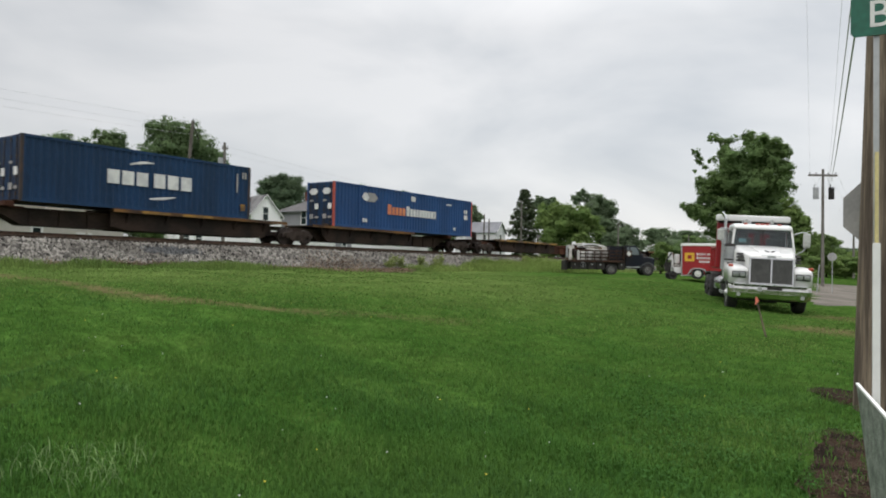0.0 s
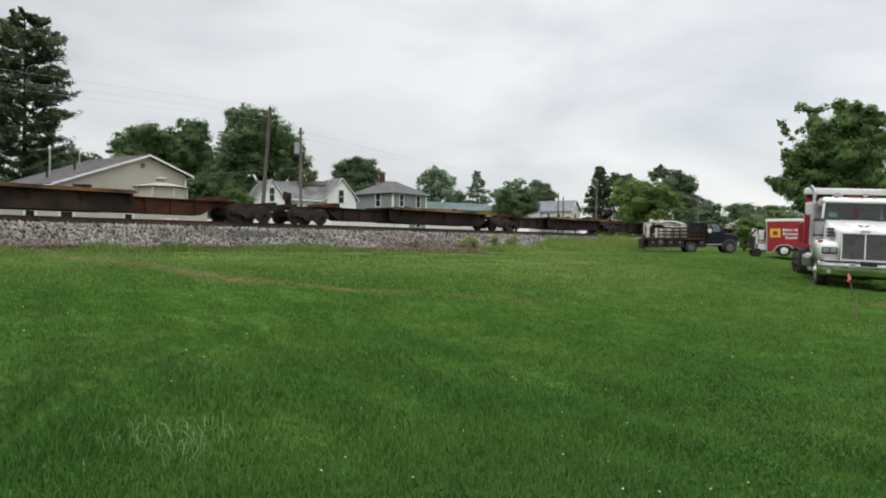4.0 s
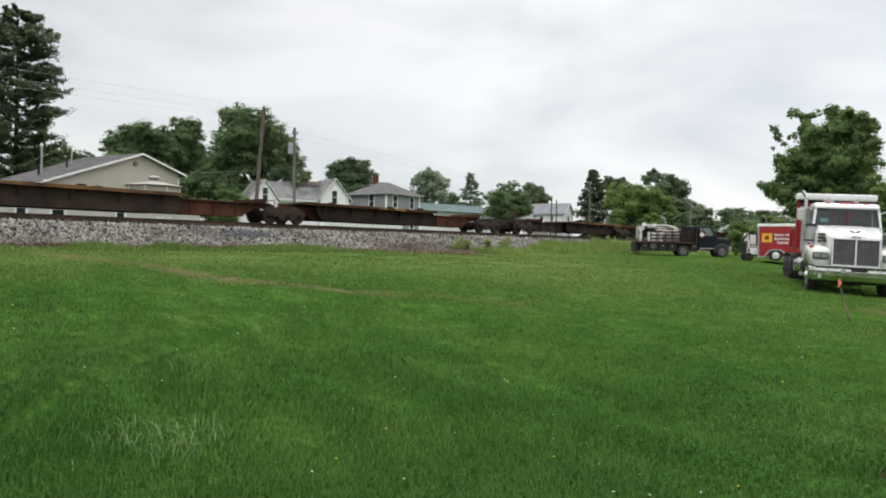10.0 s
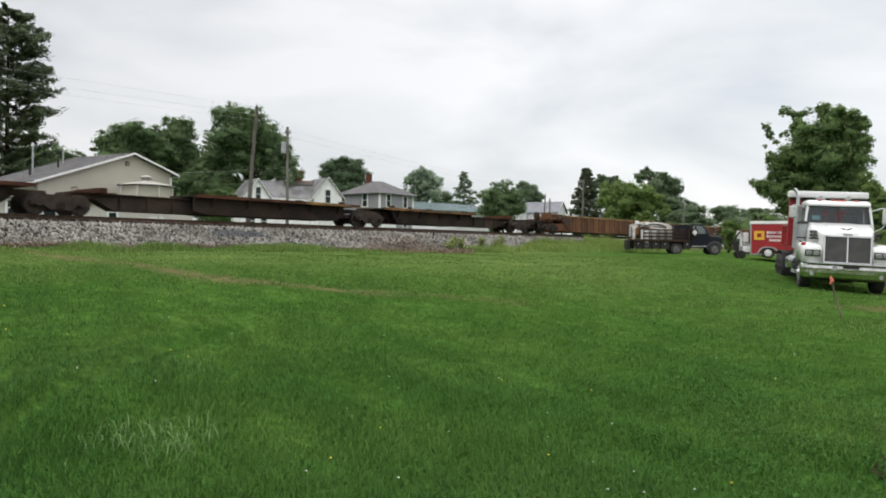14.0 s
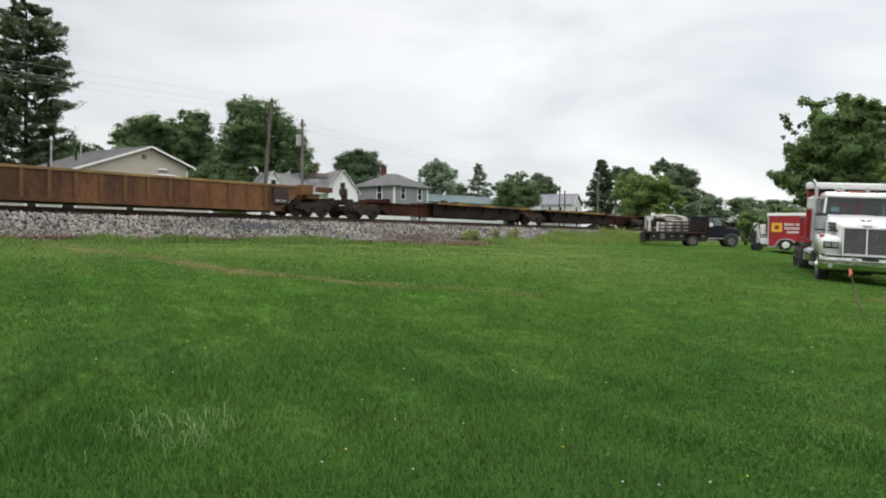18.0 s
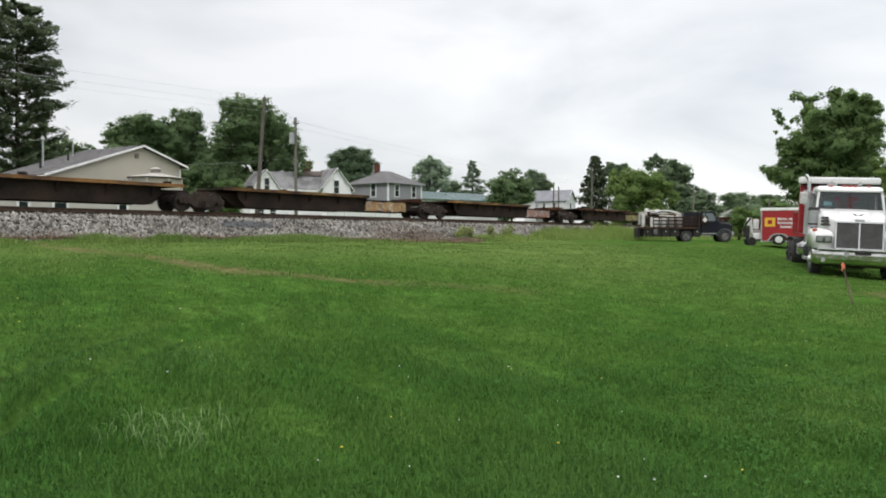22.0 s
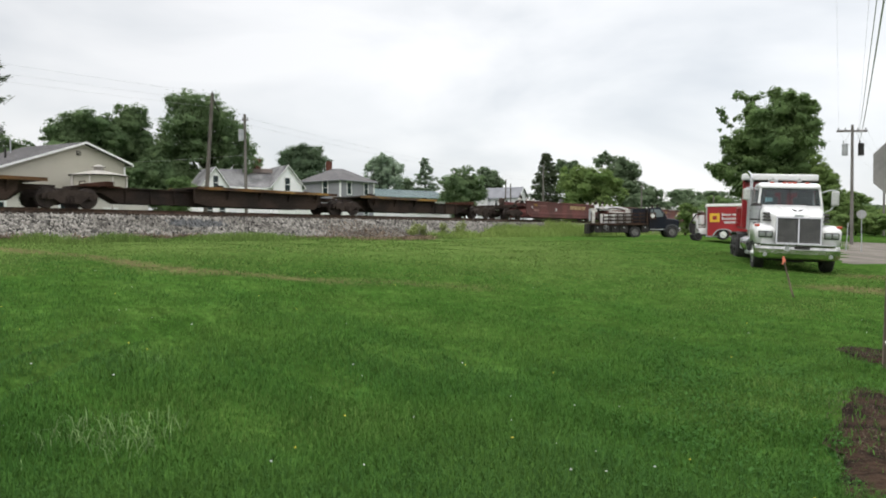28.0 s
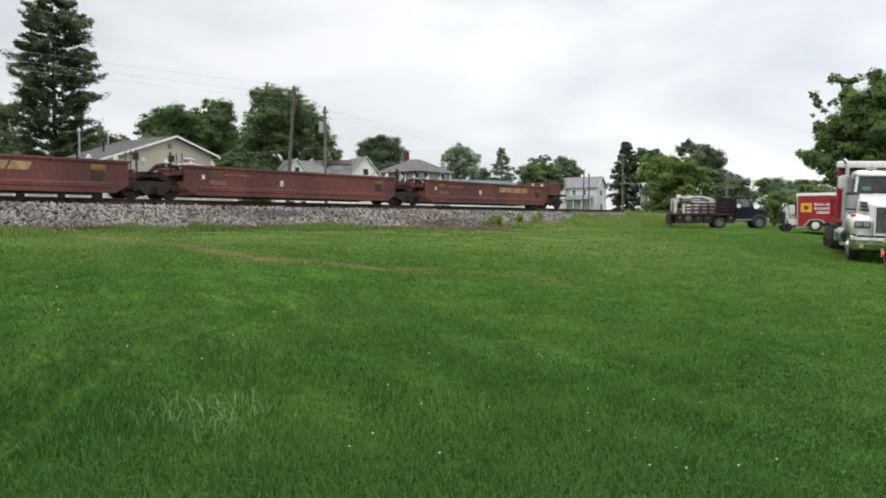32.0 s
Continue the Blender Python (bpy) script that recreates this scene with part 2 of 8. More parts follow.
def rod(bm, p0, p1, r0, r1=None, seg=10, caps=True):
    p0, p1 = Vector(p0), Vector(p1)
    r1 = r0 if r1 is None else r1
    q = (p1 - p0).to_track_quat("Z", "Y")
    m = Matrix.Translation((p0 + p1) / 2) @ q.to_matrix().to_4x4()
    bmesh.ops.create_cone(bm, cap_ends=caps, segments=seg, radius1=r0, radius2=r1, depth=(p1 - p0).length, matrix=m)
    return bm


def bent(bm, pts, r, seg=8):
    for a, b in zip(pts, pts[1:]):
        rod(bm, a, b, r, r, seg)
    return bm


def nb():
    return bmesh.new()


def boxed(*a, **k):
    return box(nb(), *a, **k)


# ---- the line of the track: s runs along it, n away from the camera ----
TURN = 54.46
UX, UY = math.cos(radians(TURN)), math.sin(radians(TURN))
TRACK_N, RAIL_Z = 33.45, 2.75


def sn(s, n):
    return s * UX - n * UY, s * UY + n * UX


def along(s, n, z, rz=0.0):
    x, y = sn(s, n)
    return pose(x, y, z, 0, 0, TURN + rz)


def smooth01(v):
    v = np.clip(v, 0, 1)
    return v * v * (3 - 2 * v)


PROFILE_N = [-3000, -60, -20, -4, 0, 4.4, 8, 13, 19, 26, 29.5, 31, 36, 38, 3000]
PROFILE_Z = [-0.6, -0.5, -0.2, -0.06, 0.0, 0.20, 0.56, 1.03, 1.12, 1.25, 1.33, 1.5, 2.1, 2.25, 2.25]


def height(s, n):
    z = np.interp(n, PROFILE_N, PROFILE_Z)
    # a shallow dip of bare earth at the foot of the bank
    z = z - np.interp(n, [20, 24, 27, 28.8, 29.6], [0, 0.06, 0.13, 0.16, 0]) * np.exp(-((np.asarray(s) - 31.0) / 5.0) ** 2)
    far = smooth01((np.asarray(s) - 75) / 130)
    return z + far * np.maximum(2.35 - z, 0) * (np.asarray(n) < 300)


def ground_z(x, y):
    s, n = x * UX + y * UY, -x * UY + y * UX
    return float(height(s, n))


# ---- ground: one sheet to the horizon ----
# tyre-worn strip across the lawn, in metres ahead of the camera
WORN = [(-19.0, 25.8), (-15.0, 21.6), (-12.4, 19.1), (-10.4, 17.2), (-8.3, 15.2), (-6.3, 13.3), (-4.85, 12.75), (-3.5, 12.9), (-2.2, 13.0)]

# old wheel rut
RUT = [(-3.2, 3.4), (-3.4, 4.4), (-3.56, 5.3), (-3.55, 6.2), (-3.46, 7.4), (-3.2, 9.0)]


def grass_material():
    m = bpy.data.materials.new("lawn")
    m.use_nodes = True
    nt = m.node_tree
    b = nt.nodes["Principled BSDF"]
    b.inputs["Roughness"].default_value = 0.9
    b.inputs["Specular IOR Level"].default_value = 0.0
    tc = nt.nodes.new("ShaderNodeTexCoord")

    def noise_of(scale, detail=5.0, lo=0.35, hi=0.65):
        n = nt.nodes.new("ShaderNodeTexNoise")
        n.inputs["Scale"].default_value, n.inputs["Detail"].default_value = scale, detail
        nt.links.new(tc.outputs["Object"], n.inputs["Vector"])
        r = nt.nodes.new("ShaderNodeMapRange")
        r.inputs["From Min"].default_value, r.inputs["From Max"].default_value = lo, hi
        nt.links.new(n.outputs["Fac"], r.inputs["Value"])
        return n, r.outputs[0]

    def mix(f, a, c):
        k = nt.nodes.new("ShaderNodeMixRGB")
        for sock, v in ((k.inputs[0], f), (k.inputs[1], a), (k.inputs[2], c)):
            if isinstance(v, tuple):
                sock.default_value = (*v, 1)
            else:
                nt.links.new(v, sock)
        return k.outputs[0]

    _, big = noise_of(0.22)
    _, mid = noise_of(1.3)
    small_node, small = noise_of(6.0, 6.0, 0.3, 0.7)
    _, fine = noise_of(26.0, 3.0, 0.3, 0.7)
    col = mix(big, (0.039, 0.093, 0.016), (0.058, 0.119, 0.020))
    col = mix(mid, col, (0.068, 0.122, 0.028))
    col = mix(small, mix(mid, (0.029, 0.071, 0.013), (0.045, 0.090, 0.016)), col)
    col = mix(fine, mix(mid, (0.024, 0.059, 0.010), (0.034, 0.072, 0.013)), col)
    at = nt.nodes.new("ShaderNodeAttribute")
    at.attribute_name = "wear"
    sep = nt.nodes.new("ShaderNodeSeparateColor")
    nt.links.new(at.outputs["Color"], sep.inputs[0])

    def masked(sock, grain):
        mu = nt.nodes.new("ShaderNodeMath")
        mu.operation = "MULTIPLY_ADD"
        mu.use_clamp = True
        nt.links.new(sock, mu.inputs[0])
        mu.inputs[1].default_value = 1.7
        sh = nt.nodes.new("ShaderNodeMath")
        sh.operation = "MULTIPLY_ADD"
        nt.links.new(grain, sh.inputs[0])
        sh.inputs[1].default_value, sh.inputs[2].default_value = 0.9, -0.95
        nt.links.new(sh.outputs[0], mu.inputs[2])
        return mu.outputs[0]

    col = mix(masked(sep.outputs[1], mid), col, (0.054, 0.126, 0.026))
    col = mix(masked(sep.outputs[2], small), col, (0.092, 0.132, 0.037))
    col = mix(masked(sep.outputs[0], small), col, (0.102, 0.088, 0.042))
    # soft mottling: thicker and thinner turf, mowing lanes, single darker tufts
    value = None
    for sc, lo_, hi_, a, st in ((0.5, 0.3, 0.7, 0.14, (1, 1, 1)), (2.2, 0.3, 0.7, 0.16, (1, 1, 1)), (8.0, 0.3, 0.7, 0.20, (1, 1, 1)), (24.0, 0.3, 0.7, 0.22, (1, 1, 1)), (4.0, 0.3, 0.7, 0.16, (1, 1, 1))):
        mp = nt.nodes.new("ShaderNodeMapping")
        mp.inputs["Scale"].default_value = st
        mp.inputs["Rotation"].default_value = (0, 0, 0.5)
        nt.links.new(tc.outputs["Object"], mp.inputs["Vector"])
        n = nt.nodes.new("ShaderNodeTexNoise")
        n.inputs["Scale"].default_value, n.inputs["Detail"].default_value = sc, 4.0
        nt.links.new(mp.outputs[0], n.inputs["Vector"])
        r = nt.nodes.new("ShaderNodeMapRange")
        r.inputs["From Min"].default_value, r.inputs["From Max"].default_value = lo_, hi_
        r.inputs["To Min"].default_value, r.inputs["To Max"].default_value = 1 - a, 1 + a
        nt.links.new(n.outputs["Fac"], r.inputs["Value"])
        if value is None:
            value = r.outputs[0]
        else:
            mu = nt.nodes.new("ShaderNodeMath")
            mu.operation = "MULTIPLY"
            nt.links.new(value, mu.inputs[0])
            nt.links.new(r.outputs[0], mu.inputs[1])
            value = mu.outputs[0]
    hsv = nt.nodes.new("ShaderNodeHueSaturation")
    nt.links.new(col, hsv.inputs["Color"])
    nt.links.new(value, hsv.inputs["Value"])
    nt.links.new(hsv.outputs[0], b.inputs["Base Color"])
    bp = nt.nodes.new("ShaderNodeBump")
    bp.inputs["Strength"].default_value, bp.inputs["Distance"].default_value = 1.0, 0.055
    nt.links.new(small_node.outputs["Fac"], bp.inputs["Height"])
    nt.links.new(bp.outputs[0], b.inputs["Normal"])
    return m


M["lawn"] = grass_material()


def curve_distance(px, py, pts):
    best = np.full(px.shape, 1e9)
    for (ax, ay), (bx, by) in zip(pts, pts[1:]):
        dx, dy = bx - ax, by - ay
        k = np.clip(((px - ax) * dx + (py - ay) * dy) / (dx * dx + dy * dy), 0, 1)
        best = np.minimum(best, np.hypot(px - ax - k * dx, py - ay - k * dy))
    return best


def lawn_relief(x, y):
    """Small swells of the lawn and the two old wheel ruts pressed into it."""
    swell = 0.035 * np.sin(x * 0.9 + 1.3 * np.sin(y * 0.37)) * np.sin(y * 0.7 + 0.5) + 0.02 * np.sin(x * 2.1 + y * 1.3)
    ruts = np.exp(-(curve_distance(x, y, RUT) / 0.13) ** 2) + 0.7 * np.exp(-(curve_distance(x + 0.62, y, RUT) / 0.13) ** 2)
    return swell - 0.125 * ruts


def build_ground():
    ss = np.concatenate([[-2500, -900, -400, -200, -120], np.arange(-80, -4, 1.0), np.arange(-4, 10, 0.125), np.arange(10, 22, 0.25), np.arange(22, 130, 1.0), np.arange(130, 300, 10), [400, 600, 1000, 2500]])
    ns = np.concatenate([[-2500, -900, -400, -200, -100], np.arange(-60, -12, 4.0), np.arange(-12, 2, 0.5), np.arange(2, 9, 0.125), np.arange(9, 26, 0.25), np.arange(26, 40, 0.5), [45, 60, 100, 200, 400, 900, 2500]])
    S, NN = np.meshgrid(ss, ns, indexing="ij")
    X, Y = S * UX - NN * UY, S * UY + NN * UX
    Z = height(S, NN)
    near = (np.abs(S) < 100) & (np.abs(NN) < 40)
    Z = Z + np.where(near, lawn_relief(X, Y), 0)
    wear = 0.78 * np.exp(-(curve_distance(X, Y, WORN) / 0.60) ** 2) * (1 - 0.3 * smooth01((X + 4.5) / 3.0))
    wear = np.maximum(wear, 0.54 * np.exp(-(curve_distance(X, Y, [(-2.2, 13.0), (0.2, 13.5)]) / 0.6) ** 2))
    wear = np.maximum(wear, 0.95 * np.exp(-(((S - 30.2) / 4.0) ** 2 + ((NN - 27.6) / 1.5) ** 2)))
    wear = np.maximum(wear, 0.30 * np.exp(-(((S - 44.0) / 7.0) ** 2 + ((NN - 26.0) / 0.9) ** 2)))
    wear = np.maximum(wear, 0.85 * np.exp(-(((X - 10.2) / 2.6) ** 2 + ((Y - 18.0) / 1.3) ** 2)))
    wear = np.maximum(wear, 0.95 * np.exp(-(((X - 13.2) / 2.2) ** 2 + ((Y - 22.5) / 1.1) ** 2)))
    wear = np.maximum(wear, 0.45 * np.exp(-(curve_distance(X, Y, [(8, 38), (16, 46), (22, 50)]) / 1.6) ** 2))
    lush = 0.9 * np.exp(-((NN - 26.6) / 2.2) ** 2)
    # a yellower tint that grows with distance from the eye
    thin = 0.75 * smooth01((np.hypot(X, Y) - 7) / 18) * (NN < 40) + 0.25 * (NN >= 40)
    # tint cut back to the right: shade near the trucks put into the colour
    thin = thin * (1 - 0.6 * smooth01((X - 1) / 7))
    nx, ny = S.shape
    me = bpy.data.meshes.new("ground")
    idx = np.arange(nx * ny).reshape(nx, ny)
    quads = np.stack([idx[:-1, :-1], idx[1:, :-1], idx[1:, 1:], idx[:-1, 1:]], -1).reshape(-1, 4)
    me.from_pydata(np.stack([X, Y, Z], -1).reshape(-1, 3).tolist(), [], quads.tolist())
    col = me.color_attributes.new("wear", "FLOAT_COLOR", "POINT")
    data = np.stack([wear.ravel(), lush.ravel(), thin.ravel(), np.ones(nx * ny)], -1)
    col.data.foreach_set("color", data.astype(np.float32).ravel())
    me.polygons.foreach_set("use_smooth", np.ones(len(me.polygons), bool))
    me.materials.append(M["lawn"])
    tagged(new("ground", me), "green mown lawn rising gently to the railway bank", "lawn", kind="structure")


build_ground()


def strip(name, pts, width, material, lift, label, category):
    """A band that lies on the ground along a line of (x, y)."""
    bm = nb()
    rows = []
    for i, p in enumerate(pts):
        a, b = Vector(pts[max(i - 1, 0)]), Vector(pts[min(i + 1, len(pts) - 1)])
        d = (b - a).normalized()
        side = Vector((-d.y, d.x))
        w = width[i] if isinstance(width, list) else width
        row = []
        for k in np.linspace(-0.5, 0.5, 7):
            q = Vector(p) + side * w * k
            row.append(bm.verts.new((q.x, q.y, ground_z(q.x, q.y) + lift - 0.03 * (abs(k) > 0.49))))
        rows.append(row)
    for a, b in zip(rows, rows[1:]):
        for i in range(6):
            bm.faces.new((a[i], a[i + 1], b[i + 1], b[i]))
    return tagged(part(name, bm, material), label, category, kind="structure")


LOT = ((15.4, 30.0), (36, 27.5), (80, 92), (30.5, 60))


def build_road():
    bm = nb()
    a, b, c, d = (Vector(p) for p in LOT)
    grid = []
    for i in range(25):
        row = []
        for j in range(25):
            p = a.lerp(b, i / 24).lerp(d.lerp(c, i / 24), j / 24)
            edge = i in (0, 24) or j in (0, 24)
            p += Vector((0.25 * math.sin(j * 1.7), 0.25 * math.sin(i * 2.3 + 1))) * (1 if edge else 0)
            row.append(bm.verts.new((p.x, p.y, ground_z(p.x, p.y) + (0.045 if not edge else -0.03))))
        grid.append(row)
    for i in range(24):
        for j in range(24):
            bm.faces.new((grid[i][j], grid[i + 1][j], grid[i + 1][j + 1], grid[i][j + 1]))
    tagged(part("road", bm, M["road"], smooth=True), "pale gravel lot and road beside the lawn", "road", kind="structure")
    strip("road", [(50 + 6 * i, 66 + 10.5 * i) for i in range(14)], 7.0, M["road"], 0.06, "pale gravel road running off between bushes", "road")


build_road()

# ---- railway: bank, ties, rails ----


def build_bank():
    bm = nb()
    prof = [(28.5, 1.12), (29.3, 1.46), (31.0, 2.28), (31.5, 2.38), (35.4, 2.38), (35.9, 2.28), (37.6, 2.0)]
    ss = np.arange(-160, 420, 4.0)
    rows = []
    for s in ss:
        rows.append([bm.verts.new((*sn(s, n + 0.12 * math.sin(s * 0.7) * (i == 0)), z)) for i, (n, z) in enumerate(prof)])
    for a, b in zip(rows, rows[1:]):
        for i in range(len(prof) - 1):
            bm.faces.new((a[i], b[i], b[i + 1], a[i + 1]))
    bmesh.ops.recalc_face_normals(bm, faces=bm.faces[:])
    tagged(part("railway_bank", bm, M["ballast"]), "bank of pale grey crushed stone under the railway", "ballast", kind="structure")


build_bank()


def build_track():
    track = thing("railway_track", along(0, TRACK_N, RAIL_Z), "single railway line of rusty steel rails on wooden ties", "railway")
    tagged(track, kind="structure")
    prof = [(-0.07, -0.17), (0.07, -0.17), (0.07, -0.155), (0.012, -0.13), (0.012, -0.045), (0.036, -0.035), (0.036, -0.004),
            (0.028, 0), (-0.028, 0), (-0.036, -0.004), (-0.036, -0.035), (-0.012, -0.045), (-0.012, -0.13), (-0.07, -0.155)]
    for y in (-0.755, 0.755):
        part("rail", prism(nb(), [(p[0] + y, p[1]) for p in prof], -160, 420, "x"), M["rail"], track)
    tie = part("tie", boxed(-0.115, 0.115, -1.3, 1.3, -0.36, -0.17, bevel=0.012), M["tie"], track)
    tie.matrix_basis = pose(-20, 0, 0)
    for i in range(1, 240):
        again(tie, pose(-20 + 0.53 * i, 0.02 * math.sin(i * 7.7), -0.01 * (i % 3 == 0), 0, 0, 1.2 * math.sin(i * 3.1)))


build_track()


# ---- the train ----
SPEED = 21.5


def bogie(parent, x):
    """A two-axle bogie: bolster, two cast side frames, four wheels on two axles."""
    bm = boxed(-0.28, 0.28, -1.0, 1.0, 0.50, 0.80, bevel=0.03)
    box(bm, -0.35, 0.35, -0.25, 0.25, 0.78, 0.92, bevel=0.02)
    for ax in (-0.9, 0.9):
        rod(bm, (ax, -0.75, 0.46), (ax, 0.75, 0.46), 0.08, seg=8)
    base = part("bogie", bm, M["bogie"], parent, at=pose(x, 0, 0))
    fr = nb()
    outline = [(-1.22, 0.40), (-1.22, 0.60), (-0.95, 0.70), (-0.45, 0.80), (0.45, 0.80), (0.95, 0.70), (1.22, 0.60), (1.22, 0.40),
               (0.72, 0.42), (0.42, 0.20), (-0.42, 0.20), (-0.72, 0.42)]
    prism(fr, outline, -0.09, 0.09)
    for k in (-0.14, 0.0, 0.14):
        rod(fr, (k, -0.13, 0.28), (k, -0.13, 0.55), 0.055, seg=6)
    for k in (-0.9, 0.9):
        rod(fr, (k, -0.17, 0.48), (k, 0.1, 0.48), 0.13, seg=10)
    side = part("side_frame", fr, M["bogie"], base, at=pose(0, -1.02, 0))
    again(side, pose(0, 1.02, 0, 0, 0, 180))
    wb = nb()
    rod(wb, (0, -0.07, 0), (0, 0.05, 0), 0.46, 0.455, seg=20)
    rod(wb, (0, 0.05, 0), (0, 0.08, 0), 0.49, 0.49, seg=20)
    rod(wb, (0, -0.11, 0), (0, 0.0, 0), 0.12, 0.15, seg=10)
    wheel = part("wheel", wb, M["wheel"], base, at=pose(-0.9, -0.76, 0.46))
    again(wheel, pose(0.9, -0.76, 0.46))
    again(wheel, pose(-0.9, 0.76, 0.46, 0, 0, 180))
    again(wheel, pose(0.9, 0.76, 0.46, 0, 0, 180))
    return base


def bogie_copy(proto, parent, x):
    o = again(proto, pose(x, 0, 0), parent)
    for c in proto.children:
        again(c, c.matrix_basis, o)
    return o


FIRST_BOGIE = []


def put_bogie(parent, x):
    if not FIRST_BOGIE:
        FIRST_BOGIE.append(bogie(parent, x))
        return FIRST_BOGIE[0]
    return bogie_copy(FIRST_BOGIE[0], parent, x)


def platform(car, x0, x1, flip, rng, edge, scrawl=None, beam=None):
    """One unit of a spine car between two bogies: a deep narrow sill, a raised load deck with a painted edge at one end."""
    L = x1 - x0
    def X(v):
        return x1 - v if flip else x0 + v
    def span(a, b):
        return (min(X(a), X(b)), max(X(a), X(b)))
    dk0, dk1 = 1.05, L - 6.3
    bm = nb()
    pts = [(0.35, 1.04), (0.35, 0.84), (1.6, 0.80), (2.3, 0.30), (L - 2.6, 0.30), (L - 1.7, 0.78), (L - 0.35, 0.84), (L - 0.35, 1.04)]
    prism(bm, [(X(a), z) for a, z in pts], -0.42, 0.42)
    for a in np.arange(dk1 + 0.8, L - 2.5, 1.3):
        box(bm, *span(a, a + 0.05), -0.52, 0.52, 0.34, 1.06)
    box(bm, *span(dk1 - 0.5, L - 1.2), -0.55, 0.55, 1.02, 1.07)
    sill = part("center_sill", bm, beam or M["rust"], car)
    bm = nb()
    side = [(dk0 + 1.0, 1.18), (dk0 + 1.1, 0.74), (2.6, 0.29), (dk1 - 0.8, 0.29), (dk1, 0.45), (dk1, 1.18)]
    prism(bm, [(X(a), z) for a, z in side], -0.98, -0.93)
    prism(bm, [(X(a), z) for a, z in side], 0.93, 0.98)
    for a in np.arange(dk0 + 1.5, dk1, 2.1):
        prism(bm, [(-1.25, 1.18), (-1.25, 1.08), (-0.98, 0.62), (0.98, 0.62), (1.25, 1.08), (1.25, 1.18)], *span(a, a + 0.07), "x")
    part("side_sill", bm, M["sill"], car)
    bm = nb()
    box(bm, *span(dk0, dk1), -1.27, 1.27, 1.17, 1.24)
    for a in np.arange(dk0 + 0.3, dk1 - 1, 2.4):
        box(bm, *span(a, a + 0.5), -1.27, -0.85, 1.235, 1.28, bevel=0.01)
        box(bm, *span(a, a + 0.5), 0.85, 1.27, 1.235, 1.28, bevel=0.01)
    part("deck", bm, M["sill"], car)
    for k in range(rng.randint(2, 4)):
        a = rng.uniform(dk0 + 0.6, dk1 - 0.8)
        bm = boxed(*span(a, a + rng.uniform(0.18, 0.4)), -1.2, -0.95, 1.24, 1.24 + rng.uniform(0.08, 0.20), bevel=0.02)
        part("container_guide", bm, M["sill"], car)
    bm = boxed(*span(dk0, dk1 + 0.02), -1.30, -1.27, 1.13, 1.285)
    part("deck_edge", bm, edge, car)
    bm = boxed(*span(dk0, dk1 + 0.02), 1.27, 1.30, 1.13, 1.285)
    part("deck_edge", bm, edge, car)
    # pedestal that carries the far end of a container
    bm = boxed(*span(L - 1.9, L - 1.5), -1.28, 1.28, 1.04, 1.27, bevel=0.02)
    box(bm, *span(L - 2.6, L - 0.7), -0.6, 0.6, 1.03, 1.10)
    part("pedestal", bm, M["rust"], car)
    bm = nb()
    a = L - 0.75
    for y in (-0.9, -0.35):
        rod(bm, (X(a), y, 1.0), (X(a), y, 1.26), 0.02, seg=6)
    rod(bm, (X(a), -0.9, 1.26), (X(a), -0.35, 1.26), 0.02, seg=6)
    part("grab_rail", bm, M["sill"], car)
    if rng.random() < 0.8:
        for k in range(rng.randint(1, 3)):
            a = rng.uniform(dk0 + 0.5, dk1 - 2.5)
            part("paint_patch", boxed(*span(a, a + rng.uniform(0.7, 2.0)), -1.306, -1.299, 1.15, 1.27), M["yellow"], car)
    if scrawl:
        a0, a1 = dk1 + 0.35, L - 2.3
        n = 14
        top = [(X(a0 + (a1 - a0) * i / n), rng.uniform(0.92, 1.0)) for i in range(n + 1)]
        low = [(X(a0 + (a1 - a0) * i / n), rng.uniform(0.36, 0.44)) for i in range(n + 1)]
        part("painted_scrawl", prism(nb(), top + low[::-1], -0.532, -0.526), M[scrawl], car, "sprayed wash of colour")
        for k in range(9):
            c, zc, w = a0 + 0.35 + k * (a1 - a0 - 0.6) / 9, rng.uniform(0.62, 0.72), rng.uniform(0.16, 0.26)
            start, turn = rng.uniform(0, math.tau), rng.choice((-1, 1)) * rng.uniform(3.2, 5.5)
            for width, m, d in ((0.085, "rust", 0.536), (0.05, ("markwhite", "orange", "markyellow")[k % 3], 0.541)):
                ring = [(c + w * math.cos(start + turn * q / 10) * (1 + 0.25 * math.sin(q * 1.9 + k)), zc + 0.24 * math.sin(start + turn * q / 10)) for q in range(11)]
                bm = nb()
                for p, q in zip(ring, ring[1:]):
                    dx, dz = q[0] - p[0], q[1] - p[1]
                    l = max(math.hypot(dx, dz), 0.01)
                    ux, uz = -dz / l * width / 2, dx / l * width / 2
                    prism(bm, [(X(p[0] + ux), p[1] + uz), (X(q[0] + ux), q[1] + uz), (X(q[0] - ux), q[1] - uz), (X(p[0] - ux), p[1] - uz)], -d - 0.003, -d)
                part("painted_scrawl", bm, M[m], car)
    return sill


